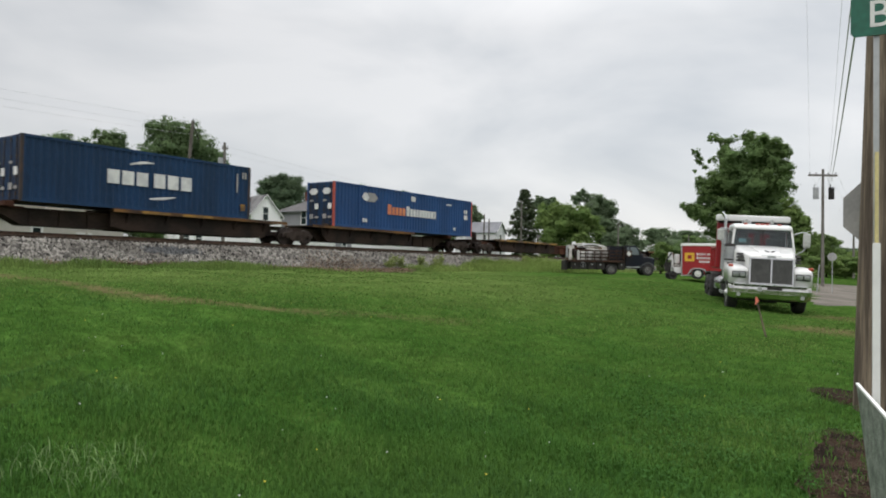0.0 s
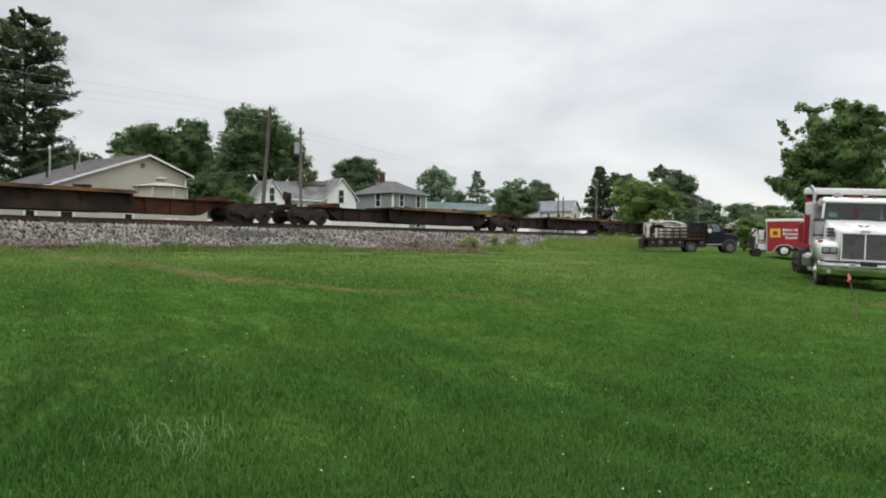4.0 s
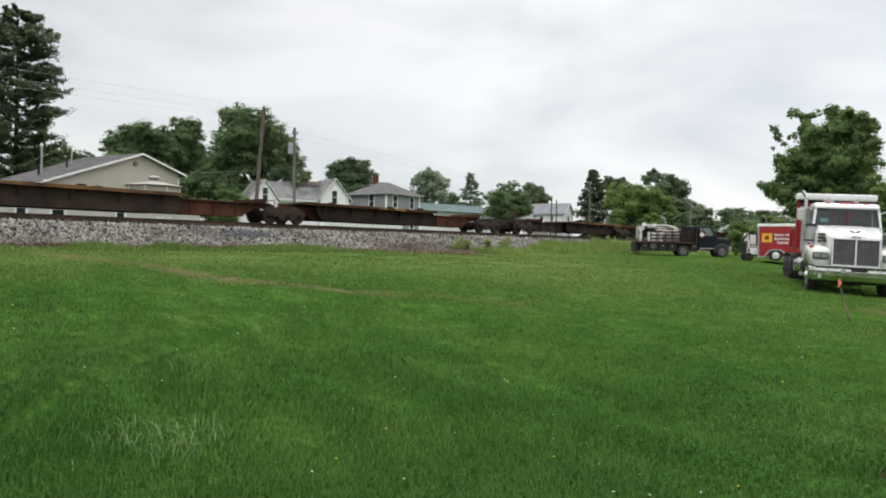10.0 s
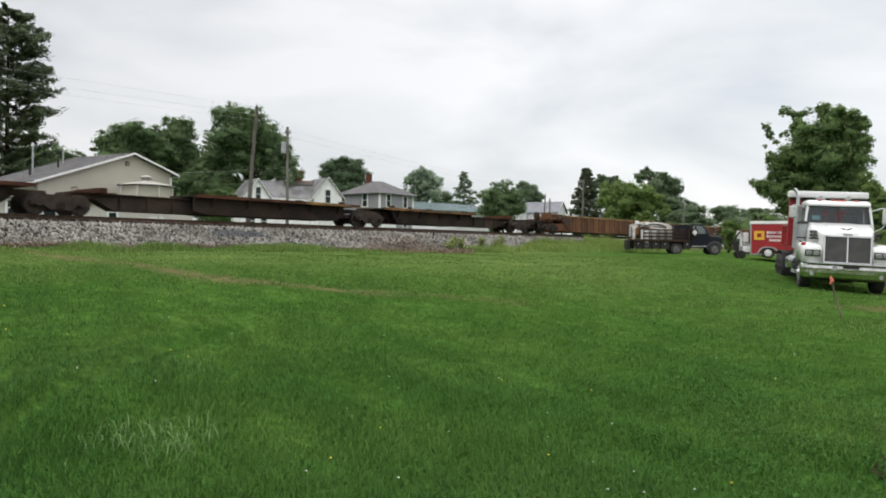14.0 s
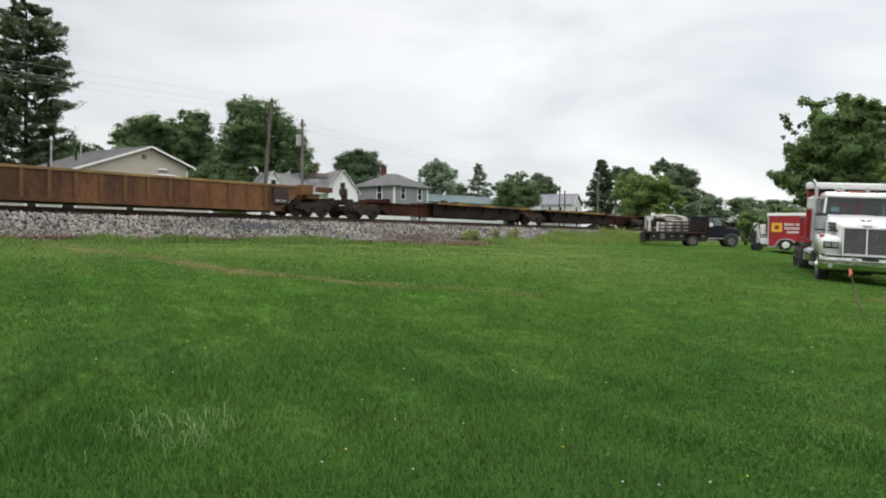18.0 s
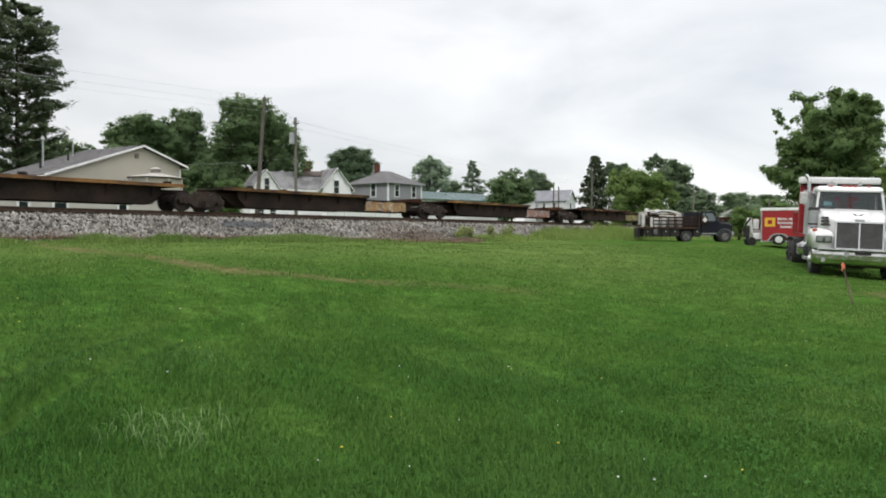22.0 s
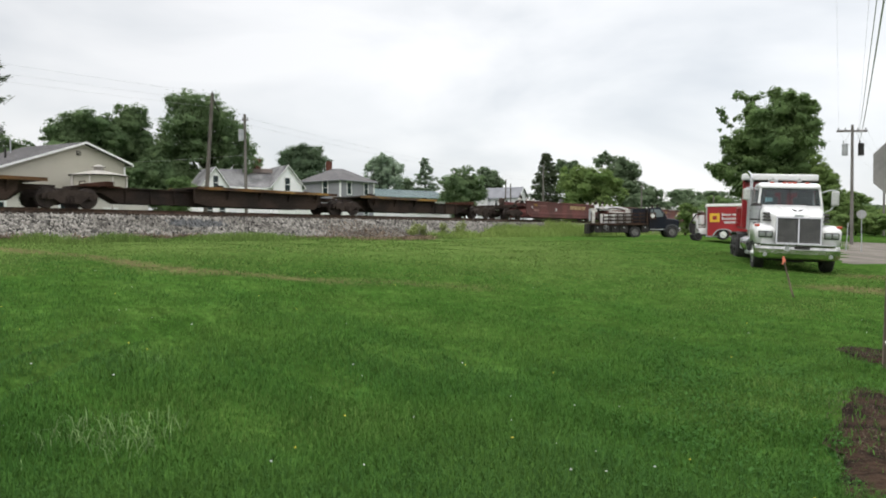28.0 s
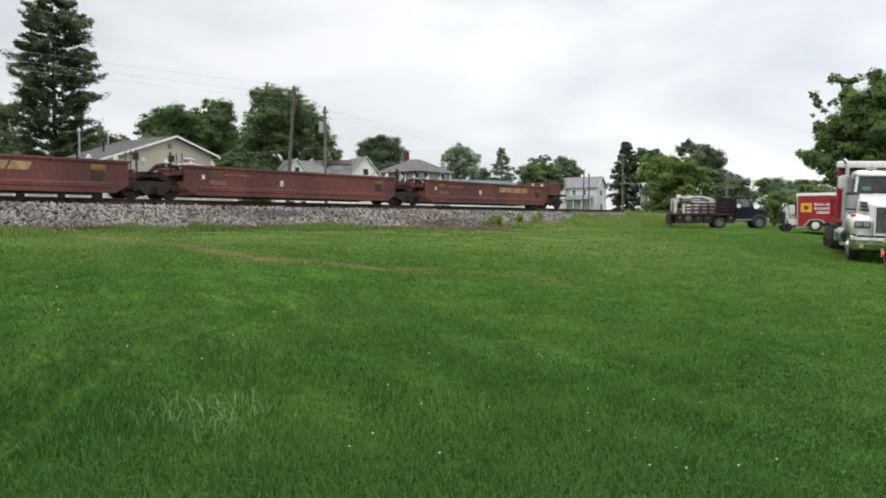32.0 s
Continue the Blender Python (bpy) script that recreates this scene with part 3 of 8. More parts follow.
def end_gear(car, x, way):
    """Coupler, platform and hand brake at the outer end of a car; way is -1 or 1."""
    bm = boxed(min(x, x + way * 1.6), max(x, x + way * 1.6), -0.45, 0.45, 0.82, 1.02)
    box(bm, min(x + way * 1.2, x + way * 1.35), max(x + way * 1.2, x + way * 1.35), -1.35, 1.35, 0.95, 1.1)
    part("end_sill", bm, M["sill"], car)
    bm = nb()
    rod(bm, (x + way * 1.6, 0, 0.84), (x + way * 2.05, 0, 0.84), 0.09, seg=8)
    box(bm, min(x + way * 1.95, x + way * 2.25), max(x + way * 1.95, x + way * 2.25), -0.16, 0.16, 0.70, 0.98, bevel=0.03)
    part("coupler", bm, M["bogie"], car)
    bm = nb()
    bent(bm, [(x + way * 1.28, -1.3, 0.45), (x + way * 1.28, -1.3, 1.0)], 0.02, 6)
    bent(bm, [(x + way * 1.28, -0.9, 0.45), (x + way * 1.28, -0.9, 1.0)], 0.02, 6)
    for z in (0.48, 0.74):
        rod(bm, (x + way * 1.28, -1.3, z), (x + way * 1.28, -0.9, z), 0.018, seg=6)
    part("step_ladder", bm, M["sill"], car)
    if way < 0:
        bm = boxed(x - 1.3, x - 1.1, -0.7, -0.3, 1.1, 1.75, bevel=0.03)
        rod(bm, (x - 1.34, -0.5, 1.55), (x - 1.40, -0.5, 1.55), 0.26, seg=14)
        part("hand_brake", bm, M["sill"], car)


def spine_car(bogies, pattern, edges, scrawls=None):
    car = thing("spine_car", along(bogies[0], TRACK_N, RAIL_Z), "empty rusty articulated spine car with yellow-edged load decks", "rail wagon", "wagons of the freight train")
    rng = random.Random(int(bogies[0]))
    o = bogies[0]
    for i, kind in enumerate(pattern):
        platform(car, bogies[i] - o, bogies[i + 1] - o, kind == "S", rng, edges[i % len(edges)], (scrawls or {}).get(i), M["sill"] if len(bogies) > 4 else M["rust"])
    for b in bogies:
        put_bogie(car, b - o)
    end_gear(car, 0, -1)
    end_gear(car, bogies[-1] - o, 1)
    return car, o


TRAIN = []
YE, DE, RU = M["yellow"], M["deck"], M["rust"]
for bogies, pattern, edges, scrawls in (
    ([-42.5, -24.5, -6.0, 12.0, 30.1, 47.7], "SSSSD", [DE], None),
    ([51.8, 71.0, 90.0, 107.5], "DDD", [YE, DE, DE], None),
    ([111.4, 129.6, 146.7, 164.5, 182.3, 199.2], "SSSSD", [DE, YE, YE, YE, YE], None),
    ([203.9, 221.0, 239.2, 257.8], "SDD", [DE, DE, RU], None),
    ([262.7, 279.6, 296.7, 313.7, 332.0, 348.8], "SSSSD", [DE, RU, RU, RU, DE], None),
    ([416.4, 434.8, 453.2, 470.6], "SDD", [YE, YE, YE], None),
    ([475.0, 491.9, 509.3, 526.8, 543.9, 559.7], "SDDDD", [DE, DE, DE, RU, YE], {1: "markyellow", 2: "markpink", 3: "markgreen"}),
    ([563.6, 582.0, 600.0, 617.2, 634.4, 649.8], "SSSSD", [DE, YE, DE, DE, YE], None),
):
    TRAIN.append(spine_car(bogies, pattern, edges, scrawls))


def letters(bm, x, z, count, w, h, gap, y, lean=0.0, t=0.012):
    """Plain bars, one for each letter of a painted name."""
    bm.free()
    out = []
    for i in range(count):
        a = x + i * (w + gap)
        out.append(prism(nb(), [(a, z), (a + w, z), (a + w + lean, z + h), (a + lean, z + h)], y, y + t))
    return out


# darker than the side panels: shade on the door end put into the blue
M["boxend_shaded"] = mat("container_end", (0.015, 0.040, 0.092), (0.020, 0.030, 0.055), 1.2, 0.7, 0, 0.001, 14, 0.3, stretch=(1, 1, 0.3), spec=0.15)


def container(L, H, blue, posts, s, kind):
    """A corrugated freight container with frame, doors on the leading end and painted marks; its base is the thing's origin."""
    c = thing("freight_container", along(s, TRACK_N, RAIL_Z + 1.30), "navy blue corrugated shipping container" if kind == "navy" else "bright blue corrugated shipping container with red corner posts", "container", "containers on the train")
    W2 = 1.22
    for y0, way in ((-W2 + 0.012, -1), (W2 - 0.012, 1)):
        bm = nb()
        x, pitch, prof = 0.12, 0.33, []
        while x < L - 0.14:
            prof += [(x, 0.0), (x + pitch * 0.28, 0.0), (x + pitch * 0.42, 0.055), (x + pitch * 0.84, 0.055)]
            x += pitch
        prof.append((L - 0.12, 0.0))
        prev = None
        for px, d in prof:
            y = y0 - way * d
            pair = (bm.verts.new((px, y, 0.16)), bm.verts.new((px, y, H - 0.10)))
            if prev:
                bm.faces.new((prev[0], pair[0], pair[1], prev[1]))
            prev = pair
        bmesh.ops.recalc_face_normals(bm, faces=bm.faces[:])
        part("side_panel", bm, blue, c)
    part("roof", boxed(0.05, L - 0.05, -W2 + 0.03, W2 - 0.03, H - 0.06, H - 0.015), blue, c)
    part("floor", boxed(0.05, L - 0.05, -W2 + 0.03, W2 - 0.03, 0.05, 0.16), M["sill"], c)
    for y in (-W2, W2 - 0.06):
        part("top_rail", boxed(0.1, L - 0.1, y, y + 0.06, H - 0.12, H), blue, c)
        part("bottom_rail", boxed(0.1, L - 0.1, y, y + 0.06, 0.0, 0.17), blue, c)
    for x in (0.0, L - 0.13):
        for y in (-W2 - 0.004, W2 - 0.126):
            bm = boxed(x, x + 0.13, y, y + 0.13, 0.0, H + 0.004, bevel=0.01)
            part("corner_post", bm, posts if y < 0 else blue, c)
    inner = (2.44, 13.72) if L > 14 else ()
    for a in inner:
        part("corner_post", boxed(a - 0.06, a + 0.06, -W2 - 0.003, -W2 + 0.08, 0.0, H, bevel=0.01), blue, c)
    part("end_panel", boxed(L - 0.06, L - 0.02, -W2 + 0.05, W2 - 0.05, 0.05, H - 0.05), blue, c)
    for y in (-1.18, 0.01):
        door = part("door", boxed(0.03, 0.07, y, y + 1.17, 0.08, H - 0.08, bevel=0.01), M["boxend_shaded"], c)
        for k in (0.3, 0.85):
            bm = rod(nb(), (0.0, y + k, 0.1), (0.0, y + k, H - 0.1), 0.02, seg=6)
            for z in (0.25, 1.0, 1.9, H - 0.3):
                box(bm, -0.02, 0.04, y + k - 0.06, y + k + 0.06, z, z + 0.08)
            part("lock_rod", bm, M["boxrust"] if kind == "navy" else M["darkmetal"], door)
        yc, zc = y + 0.58, H - 0.62
        if kind != "navy":
            part("plate", prism(nb(), [(yc - 0.40, zc), (yc - 0.20, zc - 0.20), (yc + 0.20, zc - 0.20), (yc + 0.40, zc), (yc + 0.20, zc + 0.20), (yc - 0.20, zc + 0.20)], -0.04, -0.025, "x"), M["markwhite"], door)
        for k, z, hh, m in ((0.30, 1.12, 0.36, "markwhite"), (0.75, 1.62, 0.12, "signback"), (0.75, 0.5, 0.30, "signback"), (0.28, 0.52, 0.14, "signback")):
            part("plate", boxed(-0.04, -0.025, y + k - 0.16, y + k + 0.16, z, z + hh), M[m], door)
    return c


def mark(c, bm, material, label=""):
    for one in bm if isinstance(bm, list) else [bm]:
        part("painted_mark", one, material, c, label)


navy = container(12.19, 2.896, M["boxblue"], M["boxrust"], 14.1, "navy")
yf = -1.236
mark(navy, letters(nb(), 3.85, 1.17, 3, 0.60, 0.66, 0.14, yf), M["markwhite"])
mark(navy, letters(nb(), 6.25, 1.17, 3, 0.62, 0.70, 0.14, yf), M["markwhite"])


def swoosh(x, z, w, flip):
    bm = nb()
    top, low = [], []
    for i in range(9):
        k = i / 8
        th = 0.10 * math.sin(math.pi * (0.15 + 0.8 * (k if not flip else 1 - k)))
        xx = x + w * (k if not flip else 1 - k)
        zz = z + (0.20 * math.sin(k * math.pi * 0.5) if not flip else -0.20 * math.sin(k * math.pi * 0.5))
        top.append((xx, zz + th)), low.append((xx, zz - th * 0.3))
    prism(bm, top + low[::-1], yf, yf + 0.012)
    return bm


mark(navy, swoosh(4.95, 2.15, 1.3, False), M["markwhite"])
mark(navy, swoosh(6.05, 0.78, 1.45, True), M["markwhite"])
mark(navy, boxed(11.55, 11.85, yf, yf + 0.012, 0.42, 0.78), M["yellow"])
mark(navy, letters(nb(), 11.25, 1.4, 1, 0.10, 1.05, 0.1, yf), M["signback"])
mark(navy, letters(nb(), 11.62, 2.2, 2, 0.12, 0.35, 0.06, yf), M["signback"])

blue_box = container(16.15, 2.896, M["boxblue2"], M["boxred"], 33.0, "blue")
bm = nb()
prism(bm, [(2.65, 2.12), (2.9, 1.90), (3.2, 1.86), (3.4, 2.12), (3.2, 2.40), (2.9, 2.42)], yf, yf + 0.012)
mark(blue_box, bm, M["markwhite"])
bm = nb()
prism(bm, [(3.4, 2.12), (3.25, 1.84), (3.95, 1.84), (4.3, 2.14), (3.95, 2.44), (3.25, 2.44)], yf, yf + 0.012)
mark(blue_box, bm, M["signback"])
mark(blue_box, letters(nb(), 5.36, 1.12, 1, 0.40, 0.70, 0.1, yf), M["orange"])
mark(blue_box, letters(nb(), 5.84, 1.12, 4, 0.31, 0.54, 0.08, yf), M["orange"])
mark(blue_box, letters(nb(), 7.48, 1.14, 1, 0.36, 0.70, 0.1, yf), M["markwhite"])
mark(blue_box, letters(nb(), 7.92, 1.14, 9, 0.29, 0.54, 0.07, yf), M["markwhite"])
mark(blue_box, boxed(8.0, 8.5, yf, yf + 0.012, 2.25, 2.62), M["markwhite"])
mark(blue_box, boxed(14.95, 15.45, yf, yf + 0.012, 1.35, 1.70), M["markwhite"])
mark(blue_box, letters(nb(), 14.95, 1.82, 2, 0.18, 0.30, 0.07, yf), M["markwhite"])
mark(blue_box, letters(nb(), 12.45, 2.30, 4, 0.14, 0.12, 0.05, yf), M["markwhite"])
mark(blue_box, letters(nb(), 2.75, 0.42, 2, 0.2, 0.25, 0.05, yf), M["markwhite"])
mark(blue_box, boxed(13.45, 13.75, yf - 0.01, yf + 0.012, 0.42, 0.62), M["markwhite"])


M["guidewhite"] = mat("guide_white", (0.55, 0.52, 0.48), (0.40, 0.36, 0.33), 3, 0.6)


def well_unit(car, x0, x1, body, rim, ribs, red):
    """One well of a double-stack car: deep side walls, a floor, sloped ends that climb over the bogies."""
    lo, hi = 0.24, 1.62
    a, b = x0 + 1.55, x1 - 1.55
    for y, t in ((-1.42, 0.07), (1.35, 0.07)):
        bm = nb()
        foot, heel = (0.30, 0.55) if red else (0.95, 1.15)
        prism(bm, [(a - 0.25, hi), (a - 0.25, heel), (a + foot, lo), (b - foot, lo), (b + 0.25, heel), (b + 0.25, hi)], y, y + t)
        part("side_wall", bm, body, car)
        bm = boxed(a - 0.3, b + 0.3, y - 0.05, y + t + 0.05, hi - 0.10, hi + 0.02, bevel=0.012)
        part("top_chord", bm, rim, car)
        bm = boxed(a + foot, b - foot, y - 0.05, y + t + 0.05, lo - 0.04, lo + 0.14, bevel=0.012)
        part("bottom_chord", bm, body, car)
        if ribs:
            first = None
            for x in np.arange(a + 1.1, b - 0.9, 1.06):
                yy = y - 0.07 if y < 0 else y + t
                if first is None:
                    first = part("rib", boxed(-0.07, 0.07, 0, 0.10, 0.34, hi - 0.1), body, car, at=pose(x, yy, 0))
                else:
                    again(first, pose(x, yy, 0))
        else:
            bm = nb()
            prism(bm, [(y, 0.40), (y - 0.025 * (1 if y < 0 else -1), 0.44), (y - 0.025 * (1 if y < 0 else -1), 0.60), (y, 0.66)], a + 0.5, b - 0.5, "x")
            part("side_ridge", bm, body, car)
    part("floor", boxed(a + 0.6, b - 0.6, -1.36, 1.36, lo - 0.02, lo + 0.05), body, car)
    for x in (a, b):
        part("bulkhead", boxed(x - 0.04, x + 0.04, -1.38, 1.38, 0.9, hi - 0.25), body, car)
    for x, way in ((x0, 1), (x1, -1)):
        bm = boxed(min(x + way * 0.2, x + way * 1.6), max(x + way * 0.2, x + way * 1.6), -0.5, 0.5, 0.92, 1.2)
        prism(bm, [(-1.35, 1.15), (1.35, 1.15), (1.35, 1.3), (-1.35, 1.3)], min(x + way * 1.0, x + way * 1.5), max(x + way * 1.0, x + way * 1.5), "x")
        part("end_platform", bm, body, car)
        bm = nb()
        for z in (1.2, 1.4, 1.6):
            rod(bm, (x + way * 1.2, -1.44, z), (x + way * 1.2, -0.9, z), 0.02, seg=6)
        for y in (-1.44, -0.9):
            rod(bm, (x + way * 1.2, y, 1.2), (x + way * 1.2, y, 2.15 if red else 1.75), 0.022, seg=6)
        part("ladder", bm, M["sill"], car)
        if red:
            for k in (0.55, 1.75, 2.9):
                bm = rod(nb(), (x + way * k, -1.2, 1.5), (x + way * k, -1.2, 1.80), 0.035, seg=8)
                rod(bm, (x + way * k, -1.2, 1.68), (x + way * k, -1.2, 1.86), 0.13, 0.06, seg=12)
                part("cone_guide", bm, M["guidewhite"], car, "white-capped cone guide")
            bm = nb()
            rod(bm, (x + way * 0.8, -1.1, 1.2), (x + way * 0.8, -1.1, 2.2), 0.05, seg=8)
            box(bm, min(x + way * 0.72, x + way * 0.95), max(x + way * 0.72, x + way * 0.95), -1.2, -1.0, 1.75, 2.05, bevel=0.02)
            part("brake_post", bm, M["bogie"], car)


def well_car(bogies, red):
    car = thing("well_car", along(bogies[0], TRACK_N, RAIL_Z), "empty dark red articulated well car with yellow markings" if red else "empty rusty brown articulated well car with ribbed sides", "rail wagon", "wagons of the freight train")
    o = bogies[0]
    body, rim = (M["wellred"], M["wellred"]) if red else (M["wellbrown"], M["wellrim"])
    for i in range(len(bogies) - 1):
        a, b = bogies[i] - o, bogies[i + 1] - o
        well_unit(car, a, b, body, rim, not red, red)
        y = -1.436
        if red:
            x = b - 7.1
            if i in (0, 4):
                mark(car, letters(nb(), x - 0.2, 1.05, 4, 0.74, 0.34, 0.10, y, 0.16), M["markyellow"])
            if i in (2,):
                mark(car, letters(nb(), b - 8.6, 1.05, 4, 0.74, 0.34, 0.10, y, 0.16), M["markyellow"])
            mark(car, boxed(b - 2.9, b - 2.3, y, y + 0.012, 1.18, 1.42), M["yellow"])
            mark(car, boxed(a + 2.6, a + 3.2, y, y + 0.012, 1.18, 1.40), M["yellow"])
            mark(car, boxed(a + 2.2, a + 2.35, y, y + 0.012, 1.0, 1.2), M["markwhite"])
            mark(car, letters(nb(), a + 2.6, 0.75, 1, 0.9, 0.2, 0.1, y), M["markfaded"])
            mark(car, letters(nb(), a + 3.4, 1.22, 6, 0.2, 0.08, 0.06, y), M["markfaded"])
            mark(car, letters(nb(), b - 2.9, 0.75, 1, 0.5, 0.4, 0.1, y), M["boxrust"])
            mark(car, boxed(a + 6.6, a + 6.8, y, y + 0.012, 0.80, 1.10), M["markwhite"])
        else:
            mark(car, boxed(a + 1.75, a + 2.7, y - 0.012, y, 0.9, 1.48), M["boxrust"])
            mark(car, letters(nb(), b - 2.85, 0.7, 2, 0.3, 0.12, 0.08, y - 0.107), M["signback"])
            mark(car, boxed(b - 2.95, b - 2.0, y - 0.095, y - 0.082, 0.62, 1.5), M["boxrust"])
    for b in bogies:
        put_bogie(car, b - o)
        bm = boxed(b - o - 0.5, b - o + 0.5, -1.0, 1.0, 1.0, 1.25)
        if not red:
            box(bm, b - o - 0.9, b - o - 0.2, -1.35, -0.7, 1.2, 1.75, bevel=0.03)
            box(bm, b - o + 0.3, b - o + 1.2, -1.35, -0.9, 1.4, 1.68, bevel=0.03)
        part("articulation", bm, M["bogie"] if red else M["wellbrown"], car)
        if red:
            bm = nb()
            bent(bm, [(b - o - 0.2, -1.1, 1.2), (b - o + 0.1, -1.1, 1.50), (b - o + 0.6, -1.1, 1.62), (b - o + 1.2, -1.1, 1.5)], 0.10, 8)
            part("hose", bm, M["bogie"], car)
    if red:
        # raised brake platform over the last bogie
        e = bogies[-1] - o
        bm = boxed(e - 1.5, e + 0.55, -1.38, 1.38, 1.02, 1.55, bevel=0.02)
        box(bm, e - 1.2, e + 0.5, -1.38, 1.0, 1.55, 1.98, bevel=0.03)
        part("brake_platform", bm, body, car)
    end_gear(car, 0, -1)
    end_gear(car, bogies[-1] - o, 1)
    return car, o


TRAIN.append(well_car([353.2, 373.4, 393.6, 412.4], False))
TRAIN.append(well_car([654.8, 671.5, 687.3, 702.8, 718.9, 734.9], True))
TRAIN.append((navy, 14.1))
TRAIN.append((blue_box, 33.0))


def motions():
    """The whole train rolls by at one steady speed."""
    for ob, s0 in TRAIN:
        z = ob.matrix_basis.translation.z
        walk(ob, [(t, along(s0 - SPEED * t, TRACK_N, z)) for t in range(0, 33, 4)])


# ---- buildings beyond the track ----


def window(parent, x, y, z, w, h, axis="x"):
    """A sash window set proud of a wall that faces -y (or +x): frame, pane, meeting rail."""
    def bx(a0, a1, d0, d1, z0, z1):
        return boxed(a0, a1, y + d0, y + d1, z0, z1) if axis == "x" else boxed(x + d0, x + d1, a0, a1, z0, z1)
    c = x if axis == "x" else y
    sg = -1
    d = sorted((sg * 0.05, sg * -0.02))
    bm = nb()
    for a0, a1, z0, z1 in ((c - w / 2 - 0.13, c - w / 2, z - 0.12, z + h + 0.13), (c + w / 2, c + w / 2 + 0.13, z - 0.12, z + h + 0.13),
                           (c - w / 2, c + w / 2, z + h, z + h + 0.13), (c - w / 2, c + w / 2, z - 0.12, z), (c - w / 2, c + w / 2, z + h / 2 - 0.03, z + h / 2 + 0.03)):
        if axis == "x":
            box(bm, a0, a1, y + d[0], y + d[1], z0, z1)
        else:
            box(bm, x + d[0], x + d[1], a0, a1, z0, z1)
    win = part("window", bm, M["trim"], parent)
    part("pane", bx(c - w / 2, c + w / 2, *sorted((sg * 0.015, sg * -0.01)), z, z + h), M["pane"], win)
    return win


def clapboards(parent, x0, x1, y, z0, z1, material, step=0.2, top=None):
    """Lapped siding on a wall that faces -y, cut under a roof line when top(x0..x1) is given."""
    bm = nb()
    z = z0
    while z < z1 - 0.02:
        zz = min(z + step, z1)
        a, b = (x0, x1) if top is None else top(z)
        a2, b2 = (x0, x1) if top is None else top(zz)
        if b - a > 0.05 and b2 - a2 > -0.05:
            vs = [bm.verts.new(p) for p in ((a, y - 0.016, z), (b, y - 0.016, z), (max(b2, a2 + 0.01), y - 0.005, zz), (a2, y - 0.005, zz), (a, y, z), (b, y, z))]
            bm.faces.new(vs[:4])
            bm.faces.new((vs[4], vs[5], vs[1], vs[0]))
        z = zz
    part("siding", bm, material, parent)


def roof_plane(bm, a, b, c, d, th=0.12):
    """A roof slab with top corners a, b, c, d."""
    top = [bm.verts.new(p) for p in (a, b, c, d)]
    low = [bm.verts.new((p[0], p[1], p[2] - th)) for p in (a, b, c, d)]
    bm.faces.new(top), bm.faces.new(low[::-1])
    for i in range(4):
        j = (i + 1) % 4
        bm.faces.new((top[i], low[i], low[j], top[j]))
    bmesh.ops.recalc_face_normals(bm, faces=bm.faces[:])
    return bm


def gable_part(house, xl, xp, xr, zl, zp, zr, y0, y1, zg, wall, roofm, over=0.35, step=0.2, side=0.45):
    """A gabled block: front at y0, back at y1, ridge along y at x=xp; returns its body."""
    sl, sr = (zp - zl) / (xp - xl), (zp - zr) / (xr - xp)
    body = part("wall", prism(nb(), [(xl, zg), (xr, zg), (xr, zr), (xp, zp), (xl, zl)], y0, y1), wall, house)
    def top(z):
        return (xl if z <= zl else xl + (z - zl) / sl), (xr if z <= zr else xr - (z - zr) / sr)
    clapboards(body, xl, xr, y0, zg, zp - 0.03, wall, step, top)
    for xe, ze, s, w in ((xl, zl, sl, -1), (xr, zr, sr, 1)):
        xo, zo = xe + w * side, ze - s * side
        bm = roof_plane(nb(), (xp, y0 - over, zp + 0.13), (xo, y0 - over, zo + 0.13), (xo, y1 + over, zo + 0.13), (xp, y1 + over, zp + 0.13))
        roof = part("roof", bm, roofm, house)
        bm = nb()
        prism(bm, [(xp, zp + 0.14), (xo, zo + 0.14), (xo, zo + 0.01), (xp, zp + 0.01)], y0 - over - 0.04, y0 - over - 0.004)
        part("fascia", bm, M["trim"], roof)
        part("gutter", boxed(*sorted((xo, xo + w * 0.09)), y0 - over, y1 + over, zo - 0.06, zo + 0.06), M["trim"], roof)
        n = int(math.hypot(xo - xp, zo - zp) / 0.35)
        for i in range(n):
            f0 = (i + 1) / (n + 0.001)
            x_, z_ = xp + (xo - xp) * f0, zp + (zo - zp) * f0 + 0.135
            xa, za = xp + (xo - xp) * (i / n), zp + (zo - zp) * (i / n) + 0.133
            bm = nb()
            ring = [[bm.verts.new(p) for p in ((xa, y, za), (x_, y, z_ + 0.02), (x_, y, z_))] for y in (y0 - over, y1 + over)]
            bm.faces.new((ring[0][0], ring[1][0], ring[1][1], ring[0][1]))
            bm.faces.new((ring[0][1], ring[1][1], ring[1][2], ring[0][2]))
            bmesh.ops.recalc_face_normals(bm, faces=bm.faces[:])
            part("shingle_course", bm, roofm, roof)
    return body


GZ = 2.25


M["annexwall"] = mat("annex_siding", (0.60, 0.565, 0.52), (0.54, 0.51, 0.47), 0.8, 0.7, 0, 0, 20, 0.06)
M["gazeboroof"] = mat("gazebo_roof", (0.34, 0.32, 0.285), (0.27, 0.255, 0.23), 2, 0.8, 0, 0, 20, 0.1)


